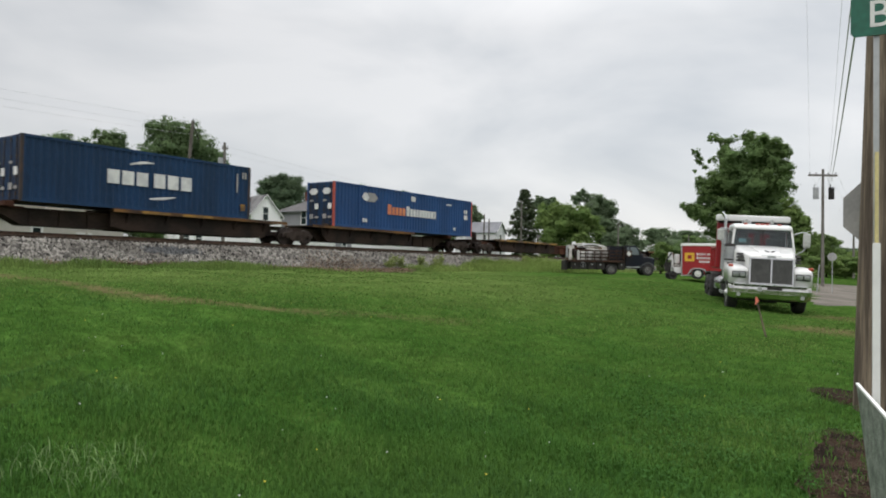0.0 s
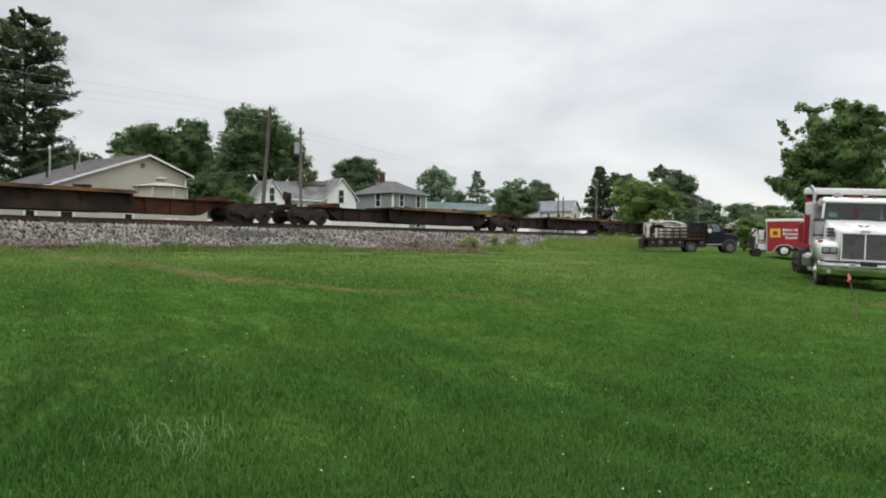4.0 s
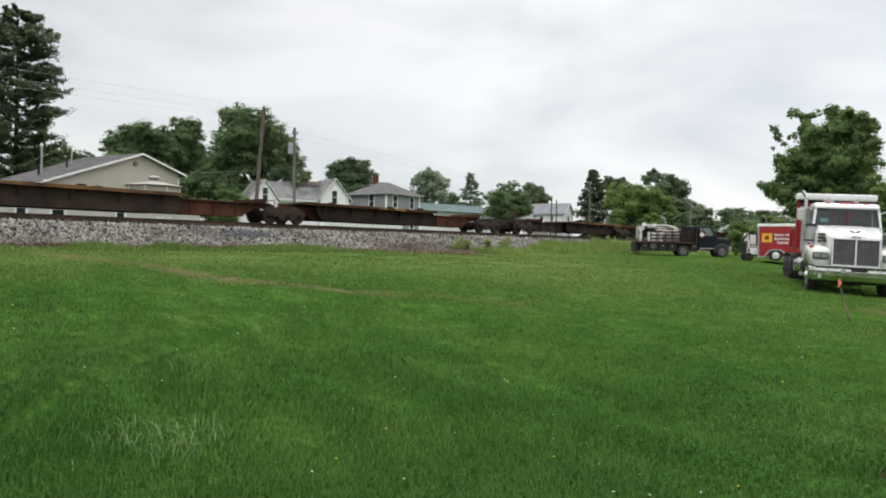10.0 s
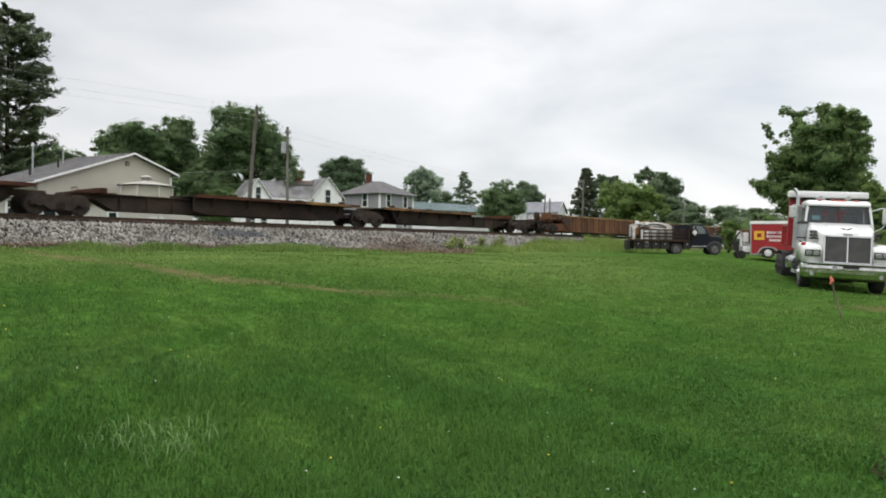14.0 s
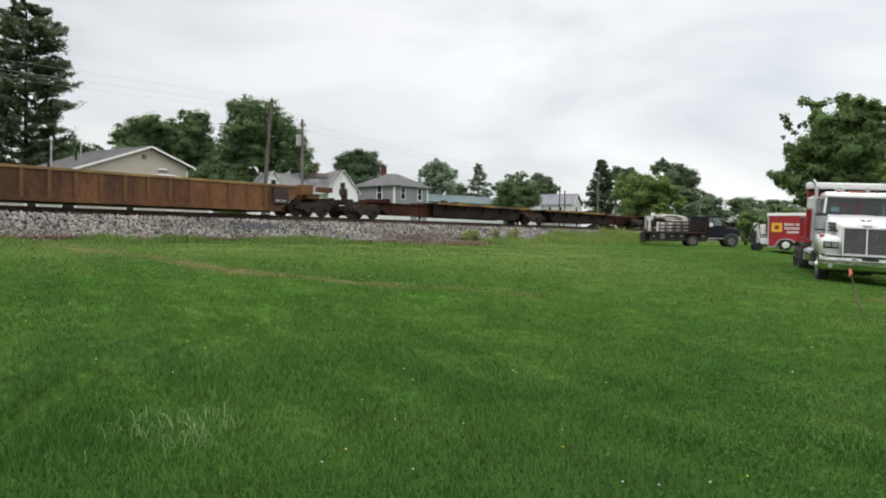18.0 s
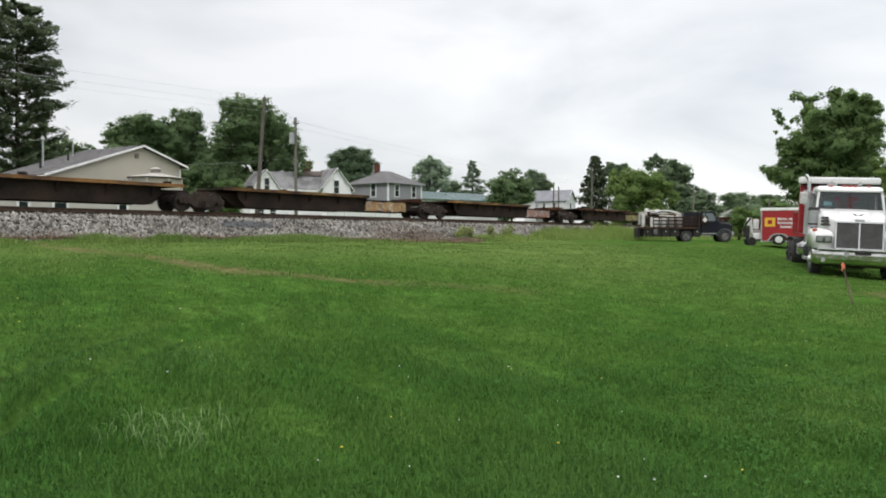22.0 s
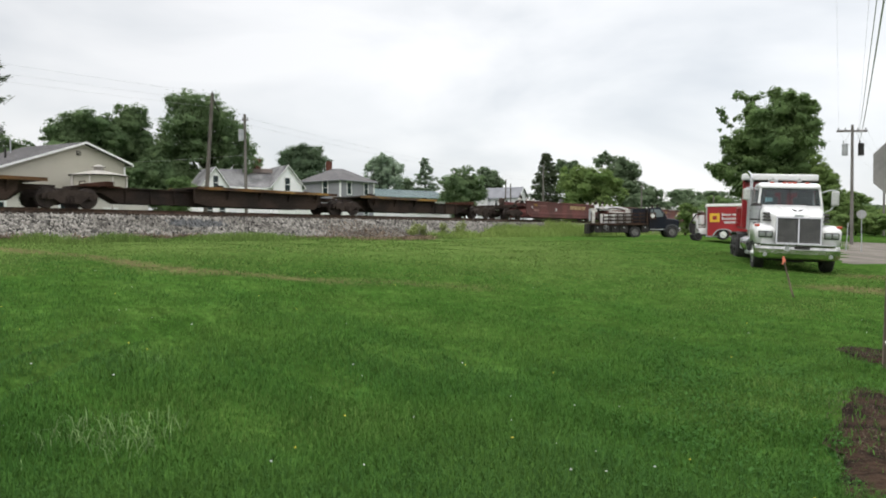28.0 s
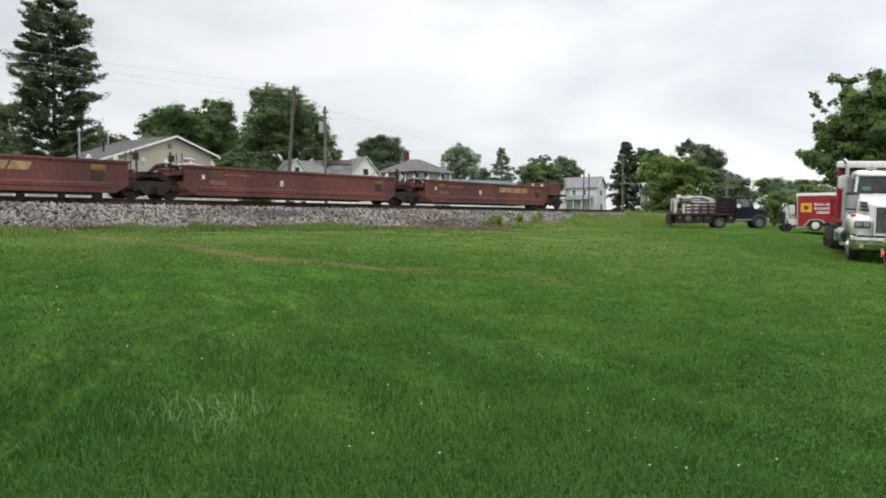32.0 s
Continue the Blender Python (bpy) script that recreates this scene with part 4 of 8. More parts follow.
def build_garage():
    h = thing("garage_building", along(21.68, 44.0, 0, 12), "long cream-sided building with grey shingle gable roof and white fascia", "building")
    gable_part(h, -6.1, 0, 3.05, 4.98, 7.15, 6.2, 0.3, 5.6, GZ, M["creamwall"], M["roofgrey"], 0.3, 0.16, 0.4)
    bm = boxed(-0.48, -0.20, 0.24, 0.29, 6.42, 6.70)
    v = part("gable_vent", bm, M["darkmetal"], h)
    for i in range(5):
        part("slat", boxed(-0.46, -0.22, 0.225, 0.245, 6.43 + i * 0.053, 6.45 + i * 0.053), M["creamwall"], v)
    bm = nb()
    rod(bm, (-4.35, 3.6, 5.6), (-4.35, 3.6, 7.35), 0.055, seg=10)
    rod(bm, (-4.35, 3.6, 7.35), (-4.35, 3.6, 7.55), 0.12, 0.05, seg=10)
    part("flue_pipe", bm, M["metalgrey"], h)
    bm = nb()
    rod(bm, (-1.75, 4.6, 6.4), (-1.75, 4.6, 7.5), 0.045, seg=10)
    part("vent_pipe", bm, M["metalgrey"], h)
    for x, z in ((-3.2, 6.0), (-4.95, 5.35)):
        part("vent_pipe", rod(nb(), (x, 2.9, z), (x, 2.9, z + 0.7), 0.065, seg=10), M["darkmetal"], h)
    part("downspout", boxed(2.92, 3.02, 0.18, 0.26, GZ, 5.95), M["trim"], h)
    # low white annex along the track side
    a = thing("annex_shed", along(8.0, 40.6, 0), "low white-sided annex with small framed windows", "shed")
    part("wall", boxed(0, 15.7, 0, 2.6, GZ, 3.86), M["annexwall"], a)
    clapboards(a, 0, 15.7, 0, GZ, 3.86, M["annexwall"], 0.18)
    part("roof", roof_plane(nb(), (-0.2, -0.25, 3.86), (15.9, -0.25, 3.86), (15.9, 2.7, 3.98), (-0.2, 2.7, 3.98), 0.08), M["roofgrey"], a)
    for x in (1.2, 3.6, 5.55, 7.35, 10.7):
        window(a, x, -0.03, 2.95, 0.42 if x != 7.35 else 0.6, 0.75)
    g = thing("gazebo", along(21.35, 41.9, GZ), "small octagonal white gazebo with a cupola on its roof", "gazebo")
    for i in range(8):
        a = math.tau * i / 8
        part("post", rod(nb(), (1.55 * math.cos(a), 1.55 * math.sin(a), 0), (1.55 * math.cos(a), 1.55 * math.sin(a), 2.75), 0.06, seg=8), M["annexwall"], g)
    bm = nb()
    bmesh.ops.create_cone(bm, cap_ends=True, segments=8, radius1=1.75, radius2=0.4, depth=0.3, matrix=Matrix.Translation((0, 0, 2.95)))
    part("roof", bm, M["gazeboroof"], g)
    bm = nb()
    rod(bm, (0, 0, 3.1), (0, 0, 3.32), 0.3, seg=8)
    rod(bm, (0, 0, 3.32), (0, 0, 3.46), 0.42, 0.12, seg=8)
    part("cupola", bm, M["gazeboroof"], g)
    bm = nb()
    rod(bm, (0, 0, 1.6), (0, 0, 2.75), 1.5, seg=8)
    part("screen", bm, M["creamwall"], g)
    bm = nb()
    rod(bm, (0, 0, 0), (0, 0, 0.9), 1.5, seg=8)
    part("railing", bm, M["trim"], g)


build_garage()


M["roofpatch"] = mat("roof_patch", (0.10, 0.075, 0.062), (0.07, 0.056, 0.05), 2, 0.9, 0, 0, 10, 0.3)


def build_white_house():
    h = thing("white_house", pose(-29.89, 82.77, 0, 0, 0, 40.4), "white two-gabled clapboard house with an old grey shingle roof", "house")
    w, rf = M["whitewall"], M["roofold"]
    # main block with the ridge across, between two gabled wings
    part("wall", boxed(1.0, 9.0, 0.9, 6.9, GZ, 7.35), w, h)
    clapboards(h, 1.9, 8.0, 0.9, GZ, 7.35, w, 0.2)
    for y1 in (0.35, 7.5):
        roof = part("roof", roof_plane(nb(), (0.4, 3.9, 9.5), (9.9, 3.9, 10.0), (9.9, y1, 7.45), (0.4, y1, 7.2)), rf, h)
    for i in range(9):
        bm = nb()
        k0, k1 = i / 9, (i + 1) / 9
        za, zb = 9.53 + (7.22 - 9.53) * k0, 9.53 + (7.22 - 9.53) * k1
        ya, yb = 3.9 + (0.35 - 3.9) * k0, 3.9 + (0.35 - 3.9) * k1
        vs = [bm.verts.new(p) for p in ((0.4, ya, za), (9.9, ya, za + 0.5 - 0.25 * k0), (9.9, yb, zb + 0.52 - 0.25 * k1), (0.4, yb, zb + 0.02))]
        bm.faces.new(vs)
        part("shingle_course", bm, rf, roof)
    part("eave_board", boxed(1.9, 8.1, 0.30, 0.34, 7.08, 7.30), M["trim"], h)
    gable_part(h, -1.35, 0.7, 2.65, 6.75, 9.40, 6.75, 0.0, 4.2, GZ, w, rf, 0.25, 0.2, 0.35)
    gable_part(h, 8.0, 10.0, 12.0, 7.75, 10.12, 7.75, 0.0, 4.4, GZ, w, rf, 0.25, 0.2, 0.35)
    window(h, 0.75, -0.03, 6.85, 0.6, 1.6)
    window(h, 9.95, -0.03, 7.0, 0.68, 1.6)
    for x in (3.6, 6.2):
        window(h, x, 0.87, 5.0, 0.8, 1.4)
    for x in (0.0, 1.5, 9.2, 10.8):
        window(h, x, -0.03, 3.6, 0.7, 1.6)
    bm = boxed(7.7, 8.35, 4.3, 4.9, 9.2, 11.2)
    box(bm, 7.64, 8.41, 4.24, 4.96, 11.0, 11.25)
    part("chimney", bm, M["brick"], h)
    part("roof_patch", roof_plane(nb(), (6.3, 3.7, 9.86), (9.7, 3.7, 10.04), (9.7, 2.8, 9.42), (6.3, 2.8, 9.24), 0.03), M["roofpatch"], h, "rusty patch on the roof")


build_white_house()


def build_grey_house():
    h = thing("grey_house", pose(-18.1, 103.43, 0, 0, 0, 58), "two-storey grey house with a hip roof and white corner boards", "house")
    w = M["greywall"]
    part("wall", boxed(0, 7.7, 0, 7.6, GZ, 9.45), w, h)
    clapboards(h, 0.05, 7.7, 0, GZ, 9.45, w, 0.22)
    bm = nb()
    z = GZ
    while z < 9.40:
        vs = [bm.verts.new(p) for p in ((-0.03, 0.02, z), (-0.03, 7.6, z), (-0.005, 7.6, z + 0.22), (-0.005, 0.02, z + 0.22))]
        bm.faces.new(vs)
        z += 0.22
    part("siding", bm, w, h)
    bm = nb()
    e = [(-0.45, -0.45, 9.50), (8.1, -0.45, 9.50), (8.1, 8.2, 9.50), (-0.45, 8.2, 9.50)]
    r = [(3.5, 4.6, 11.55), (4.6, 3.6, 11.55)]
    ev, rv = [bm.verts.new(p) for p in e], [bm.verts.new(p) for p in r]
    lo = [bm.verts.new((p[0], p[1], p[2] - 0.2)) for p in e]
    for f in ((ev[0], ev[1], rv[1]), (ev[0], rv[1], rv[0]), (ev[1], ev[2], rv[1]), (ev[2], rv[0], rv[1]), (ev[2], ev[3], rv[0]), (ev[3], ev[0], rv[0])):
        bm.faces.new(f)
    for i in range(4):
        j = (i + 1) % 4
        bm.faces.new((ev[i], lo[i], lo[j], ev[j]))
    bm.faces.new(lo[::-1])
    bmesh.ops.recalc_face_normals(bm, faces=bm.faces[:])
    roof = part("roof", bm, M["roofgrey"], h)
    part("fascia", boxed(-0.47, 8.12, -0.49, -0.46, 9.33, 9.50), M["greywall"], roof)
    part("fascia", boxed(-0.49, -0.46, -0.47, 8.22, 9.33, 9.50), M["greywall"], roof)
    for x, y in ((0, 0), (7.62, 0), (0, 7.5)):
        part("corner_board", boxed(x - 0.13, x + 0.13, y - 0.07, y + 0.13, GZ, 9.30), M["trim"], h)
    for x in (1.9, 5.75):
        window(h, x, -0.03, 7.45, 0.85, 1.75)
        window(h, x, -0.03, 3.6, 0.85, 1.7)
    for y in (2.9,):
        window(h, -0.06, y, 7.45, 0.9, 1.85, axis="y")
    window(h, -0.06, 5.6, 3.6, 0.9, 1.7, axis="y")
    part("chimney", boxed(3.3, 3.95, 5.2, 5.85, 10.7, 12.7), M["brick"], h)


build_grey_house()


M["tangable"] = mat("tan_siding", (0.30, 0.26, 0.215), (0.25, 0.215, 0.18), 0.6, 0.75, 0, 0, 15, 0.1, spec=0.2)


def build_low_house():
    h = thing("low_house", along(98.0, 92.0, 0, -10), "low house with a teal metal roof and pale walls", "house")
    part("wall", boxed(0, 21, 0.4, 8, GZ, 8.8), M["whitewall"], h)
    bm = roof_plane(nb(), (2.2, 4.2, 10.40), (20.5, 4.2, 10.40), (21.6, -0.3, 8.70), (-0.6, -0.3, 8.70))
    part("roof", bm, M["roofteal"], h)
    part("roof", roof_plane(nb(), (2.2, 4.2, 10.40), (20.5, 4.2, 10.40), (21.6, 8.7, 8.70), (-0.6, 8.7, 8.70)), M["roofteal"], h)
    part("gable", prism(nb(), [(0.4, 8.70), (8.0, 8.70), (4.2, 10.30)], 0.2, 0.5, "x"), M["tangable"], h)
    bm = nb()
    for i in range(26):
        x = 1.2 + i * 0.75
        prism(bm, [(-0.3, 8.72), (-0.3, 8.78), (4.2, 10.47), (4.2, 10.41)], x, x + 0.05, "x")
    part("roof_seam", bm, M["roofteal"], h)
    part("chimney", boxed(0.9, 1.5, 2.2, 2.8, 9.0, 10.95), M["brick"], h)
    for x in (3.5, 8.0, 13.0, 18.0):
        window(h, x, 0.37, 5.6, 1.0, 1.5)


build_low_house()


M["roofmetal"] = mat("metal_pale", (0.215, 0.218, 0.235), (0.180, 0.184, 0.200), 0.6, 0.8, 0, 0, 10, 0.1, spec=0.12)


M["farwall"] = mat("far_siding", (0.64, 0.64, 0.65), (0.55, 0.55, 0.56), 0.5, 0.65, 0, 0, 20, 0.06, spec=0.25)


def build_far_house():
    h = thing("far_house", pose(4.84, 173.03, 0, 0, 0, -25), "two-storey white far-off house with porch and grey metal roof", "house")
    w = M["farwall"]
    # eaves and ridge heights, then the gabled block, ridge along x
    ze, zr, zp, x1 = 10.1, 12.5, 8.0, 8.6
    body = part("wall", prism(nb(), [(0, GZ), (6.2, GZ), (6.2, ze), (3.1, zr), (0, ze)], 0, x1, "x"), w, h)
    clapboards(body, 0, x1, 0, GZ, ze, w, 0.25)
    part("roof", roof_plane(nb(), (-0.9, 3.1, zr + 0.15), (x1 + 0.35, 3.1, zr + 0.15), (x1 + 0.35, -0.4, ze - 0.15), (-0.9, -0.4, ze - 0.15)), M["roofmetal"], h)
    part("roof", roof_plane(nb(), (-0.9, 3.1, zr + 0.15), (x1 + 0.35, 3.1, zr + 0.15), (x1 + 0.35, 6.6, ze - 0.15), (-0.9, 6.6, ze - 0.15)), M["roofmetal"], h)
    for y0, y1, z0, z1 in ((-0.4, 3.1, ze - 0.15, zr + 0.15), (3.1, 6.6, zr + 0.15, ze - 0.15)):
        part("fascia", prism(nb(), [(y0, z0 + 0.03), (y1, z1 + 0.03), (y1, z1 - 0.2), (y0, z0 - 0.2)], x1 + 0.36, x1 + 0.40, "x"), M["trim"], h)
    for x, z in ((3.0, 8.3), (5.6, 8.3)):
        window(h, x, -0.03, z, 0.7, 1.1)
    for z in (8.1, 4.8):
        win = part("window", boxed(x1, x1 + 0.05, 2.2, 3.3, z - 0.12, z + 1.5), M["trim"], h)
        part("pane", boxed(x1 + 0.04, x1 + 0.07, 2.35, 3.15, z, z + 1.38), M["pane"], win)
    # front porch
    part("porch_roof", roof_plane(nb(), (1.6, 0.0, zp + 0.1), (7.6, 0.0, zp + 0.1), (7.9, -2.0, zp - 0.75), (1.3, -2.0, zp - 0.75)), M["roofmetal"], h)
    for x in (1.6, 3.6, 5.6, 7.6):
        part("porch_post", boxed(x - 0.08, x + 0.08, -1.9, -1.74, GZ, zp - 0.8), M["trim"], h)
    part("porch_wall", boxed(1.5, 7.7, -1.88, -1.78, GZ, GZ + 1.0), M["annexwall"], h)
    # gabled wing that comes forward beside the porch
    part("wing", prism(nb(), [(-1.5, GZ), (1.2, GZ), (1.2, ze - 0.2), (-0.15, ze + 1.5), (-1.5, ze - 0.2)], -1.2, 3.0, "y"), w, h)
    for k in (-1, 1):
        part("wing_roof", roof_plane(nb(), (-0.15, -1.5, ze + 1.65), (-0.15, 3.0, ze + 1.65), (-0.15 + k * 1.65, 3.0, ze - 0.4), (-0.15 + k * 1.65, -1.5, ze - 0.4)), M["roofmetal"], h)
    s = thing("white_shed", pose(16.4, 119.0, 2.3, 0, 0, -8), "small white shed under the trees", "shed")
    part("wall", boxed(-0.55, 0.55, 0, 2, 0, 4.2), M["annexwall"], s)
    part("roof", roof_plane(nb(), (-0.8, 1.0, 4.9), (0.8, 1.0, 4.9), (0.8, -0.3, 4.1), (-0.8, -0.3, 4.1)), M["roofgrey"], s)
    part("roof", roof_plane(nb(), (-0.8, 1.0, 4.9), (0.8, 1.0, 4.9), (0.8, 2.3, 4.1), (-0.8, 2.3, 4.1)), M["roofgrey"], s)


build_far_house()


def build_fence():
    f = thing("yard_fence", along(37.5, 45.0, GZ), "white board fence along the back yards", "fence")
    for i in range(6):
        x = i * 1.75
        part("post", boxed(x - 0.06, x + 0.06, -0.06, 0.06, 0, 1.42, bevel=0.01), M["trim"], f)
        if i < 5:
            for z in (0.35, 1.05):
                part("rail", boxed(x + 0.06, x + 1.69, 0.016, 0.05, z, z + 0.09), M["trim"], f)
            for k in range(9):
                if i or k:
                    again(board, pose(x + 0.10 + k * 0.175, 0, 0.05))
                else:
                    board = part("board", boxed(0, 0.155, -0.015, 0.015, 0, 1.30), M["trim"], f, at=pose(0.10, 0, 0.05))


build_fence()


# ---- poles and wires ----


M["poledark"] = mat("pole_dark", (0.130, 0.118, 0.102), (0.080, 0.071, 0.062), 3, 0.9, 0, 0.004, 40, 0.3, stretch=(3, 3, 0.2), spec=0.15)


def utility_pole(x, y, z, top, r, lean, name_label, wood="polewood"):
    p = thing("utility_pole", pose(x, y, z), name_label, "utility pole")
    foot = min(ground_z(x, y) - z, 0) - 0.3
    bm = rod(nb(), (0, 0, foot), (lean[0], lean[1], top), r, r * 0.7, seg=12)
    part("pole", bm, M[wood], p)
    return p


def insulator(parent, x, y, z):
    bm = nb()
    rod(bm, (x, y, z), (x, y, z + 0.12), 0.03, seg=8)
    rod(bm, (x, y, z + 0.06), (x, y, z + 0.16), 0.06, 0.05, seg=8)
    part("insulator", bm, M["metalgrey"], parent)


ax, ay = sn(27.2, 40.0)
P1 = utility_pole(ax, ay, GZ, 8.45, 0.145, (0.42, 0.55), "weathered leaning wooden utility pole behind the track", wood="poledark")
part("pole_brace", bent(nb(), [(0.45, 0.5, 8.2), (0.75, 0.75, 7.3)], 0.03, 6), M["darkmetal"], P1)
insulator(P1, 0.42, 0.55, 8.44)
bx_, by_ = sn(32.0, 42.0)
P2 = utility_pole(bx_, by_, GZ, 7.85, 0.13, (-0.05, 0.0), "grey wooden utility pole with a transformer can", wood="polegrey")
bm = rod(nb(), (-0.28, -0.1, 5.95), (-0.28, -0.1, 6.75), 0.19, seg=14)
box(bm, -0.2, 0.0, -0.05, 0.05, 6.2, 6.35)
part("transformer", bm, M["metalgrey"], P2)
part("cross_arm", boxed(-0.24, 0.20, -0.05, 0.05, 7.38, 7.47), M["polegrey"], P2)
for k in (-0.18, 0.15):
    insulator(P2, k, 0, 7.47)
P3 = utility_pole(28.2, 52.95, 1.3, 8.0, 0.125, (0, 0), "grey utility pole with a cross arm and transformers beside the road", wood="polegrey")
part("cross_arm", boxed(-1.08, 1.05, -0.08, 0.08, 7.48, 7.62), M["polegrey"], P3)
for k in (-0.98, -0.5, 0.4, 0.95):
    insulator(P3, k, 0, 7.62)
for k, c in ((-0.66, "metalgrey"), (0.50, "darkmetal")):
    bm = rod(nb(), (k, -0.25, 5.75), (k, -0.25, 6.55), 0.20, seg=14)
    rod(bm, (k, -0.25, 6.55), (k, -0.25, 6.64), 0.215, 0.16, seg=14)
    rod(bm, (k - 0.1, -0.25, 6.6), (k - 0.1, -0.25, 6.85), 0.04, seg=8)
    part("transformer", bm, M[c], P3)
for k in (-0.66, 0.50):
    part("lead_wire", bent(nb(), [(k / 3, -0.15, 7.5), (k, -0.25, 6.7)], 0.015, 6), M["wire"], P3)
P4 = utility_pole(53.0, 92.0, 2.2, 7.6, 0.15, (0, 0), "far grey utility pole by the road", wood="polegrey")
part("cross_arm", boxed(-1.1, 1.1, -0.08, 0.08, 6.9, 7.04), M["polegrey"], P4)
P5 = utility_pole(5.3, 94.8, GZ, 6.4, 0.11, (0.15, 0), "dark wooden post by the far house", wood="poledark")
P6 = utility_pole(6.07, 94.8, GZ, 5.8, 0.11, (0, 0), "dark wooden post by the far house", wood="poledark")
P7 = utility_pole(12.9, 118.0, GZ, 10.6, 0.17, (0, 0), "grey utility pole beside the spruce", wood="polegrey")
P8 = utility_pole(27.5, 112.0, GZ, 6.6, 0.15, (0, 0), "grey utility pole before the trees", wood="polegrey")
P9 = utility_pole(41.0, 119.0, GZ, 5.3, 0.14, (0, 0), "grey utility pole before the trees", wood="polegrey")


M["wire_pale"] = mat("cable_pale", (0.55, 0.55, 0.56), None, 2, 0.6)


def cable(name, a, b, sag, r, label):
    cu = bpy.data.curves.new(name, "CURVE")
    cu.dimensions, cu.bevel_depth, cu.bevel_resolution = "3D", r, 1
    sp = cu.splines.new("POLY")
    sp.points.add(24)
    for i in range(25):
        k = i / 24
        p = Vector(a).lerp(Vector(b), k)
        sp.points[i].co = (p.x, p.y, p.z - sag * 4 * k * (1 - k), 1)
    cu.materials.append(M["wire_pale"] if r > 0.009 else M["wire"])
    tagged(new(name, cu), label, "cable", "overhead cables")


t1 = (ax + 0.42, ay + 0.55, GZ + 8.5)
t2 = (bx_, by_, GZ + 7.6)
LEFT = sn(-45, 41.0)
for dz, sg in ((0.0, 0.5), (-0.5, 0.5), (-0.85, 0.6)):
    cable("overhead_cable", (LEFT[0], LEFT[1], 10.6 + dz), (t1[0], t1[1], t1[2] + dz - 0.1), sg, 0.005, "thin dark overhead cable between the poles")
for dz in (0.0, -0.45):
    cable("overhead_cable", (t1[0], t1[1], t1[2] + dz - 0.1), (t2[0], t2[1], t2[2] + dz), 0.05, 0.005, "thin dark overhead cable between the poles")
    cable("overhead_cable", (t2[0], t2[1], t2[2] + dz), (12.9, 118.0, 10.4 + dz), 0.6, 0.006, "thin dark overhead cable over the yards")
cable("overhead_cable", (t1[0] - 12, t1[1] + 9, 7.2), (bx_, by_, 7.2), 0.1, 0.005, "thin dark overhead cable over the yards")
for k in (-1.1, 0.4, 1.0):
    cable("overhead_cable", (28.2 + k, 52.95, 9.1), (53.0 + k, 92.0, 9.3), 0.5, 0.007, "thin overhead cable along the road")
cable("overhead_cable", (28.65, 52.7, 8.3), (5.2, 8.6, 6.1), 0.3, 0.019, "thick twisted overhead cable along the road")
cable("overhead_cable", (28.45, 52.7, 8.1), (5.05, 8.6, 6.0), 0.3, 0.010, "thick twisted overhead cable along the road")
cable("overhead_cable", (27.2, 52.9, 9.1), (8.6, 17.0, 10.3), 0.2, 0.003, "thin overhead cable along the road")
cable("overhead_cable", (28.6, 52.9, 9.1), (6.2, 11.0, 6.6), 0.2, 0.003, "thin overhead cable along the road")


# ---- trees ----
def leaf_mat(name, c1, c2, island=0.14, through_leaf=0.45):
    m = mat(name, c1, c2, 0.35, 0.95, 0, 0.0, 3.0, 0.12, island=island, spec=0.03)
    # light also passes through the thin leaves
    nt = m.node_tree
    b = nt.nodes["Principled BSDF"]
    tr = nt.nodes.new("ShaderNodeBsdfTranslucent")
    mx = nt.nodes.new("ShaderNodeMixShader")
    mx.inputs[0].default_value = through_leaf
    nt.links.new(b.inputs["Base Color"].links[0].from_socket, tr.inputs["Color"])
    nt.links.new(b.outputs[0], mx.inputs[1])
    nt.links.new(tr.outputs[0], mx.inputs[2])
    nt.links.new(mx.outputs[0], nt.nodes["Material Output"].inputs["Surface"])
    return m


LEAF = dict(dark=leaf_mat("leaf_dark", (0.126, 0.190, 0.092), (0.162, 0.228, 0.108)),
            mid=leaf_mat("leaf_mid", (0.128, 0.198, 0.080), (0.164, 0.240, 0.092)),
            light=leaf_mat("leaf_light", (0.150, 0.226, 0.076), (0.188, 0.262, 0.086)),
            # pale greyed greens: distance haze is put into the leaf colour
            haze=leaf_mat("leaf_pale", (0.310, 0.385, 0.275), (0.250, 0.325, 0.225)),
            deep=leaf_mat("leaf_deep", (0.092, 0.138, 0.082), (0.120, 0.168, 0.096)),
            pine=leaf_mat("needle", (0.118, 0.150, 0.096), (0.146, 0.182, 0.108)),
            # for the far trees, with some haze put into the colour as well
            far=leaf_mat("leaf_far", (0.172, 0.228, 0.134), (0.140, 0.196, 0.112)))


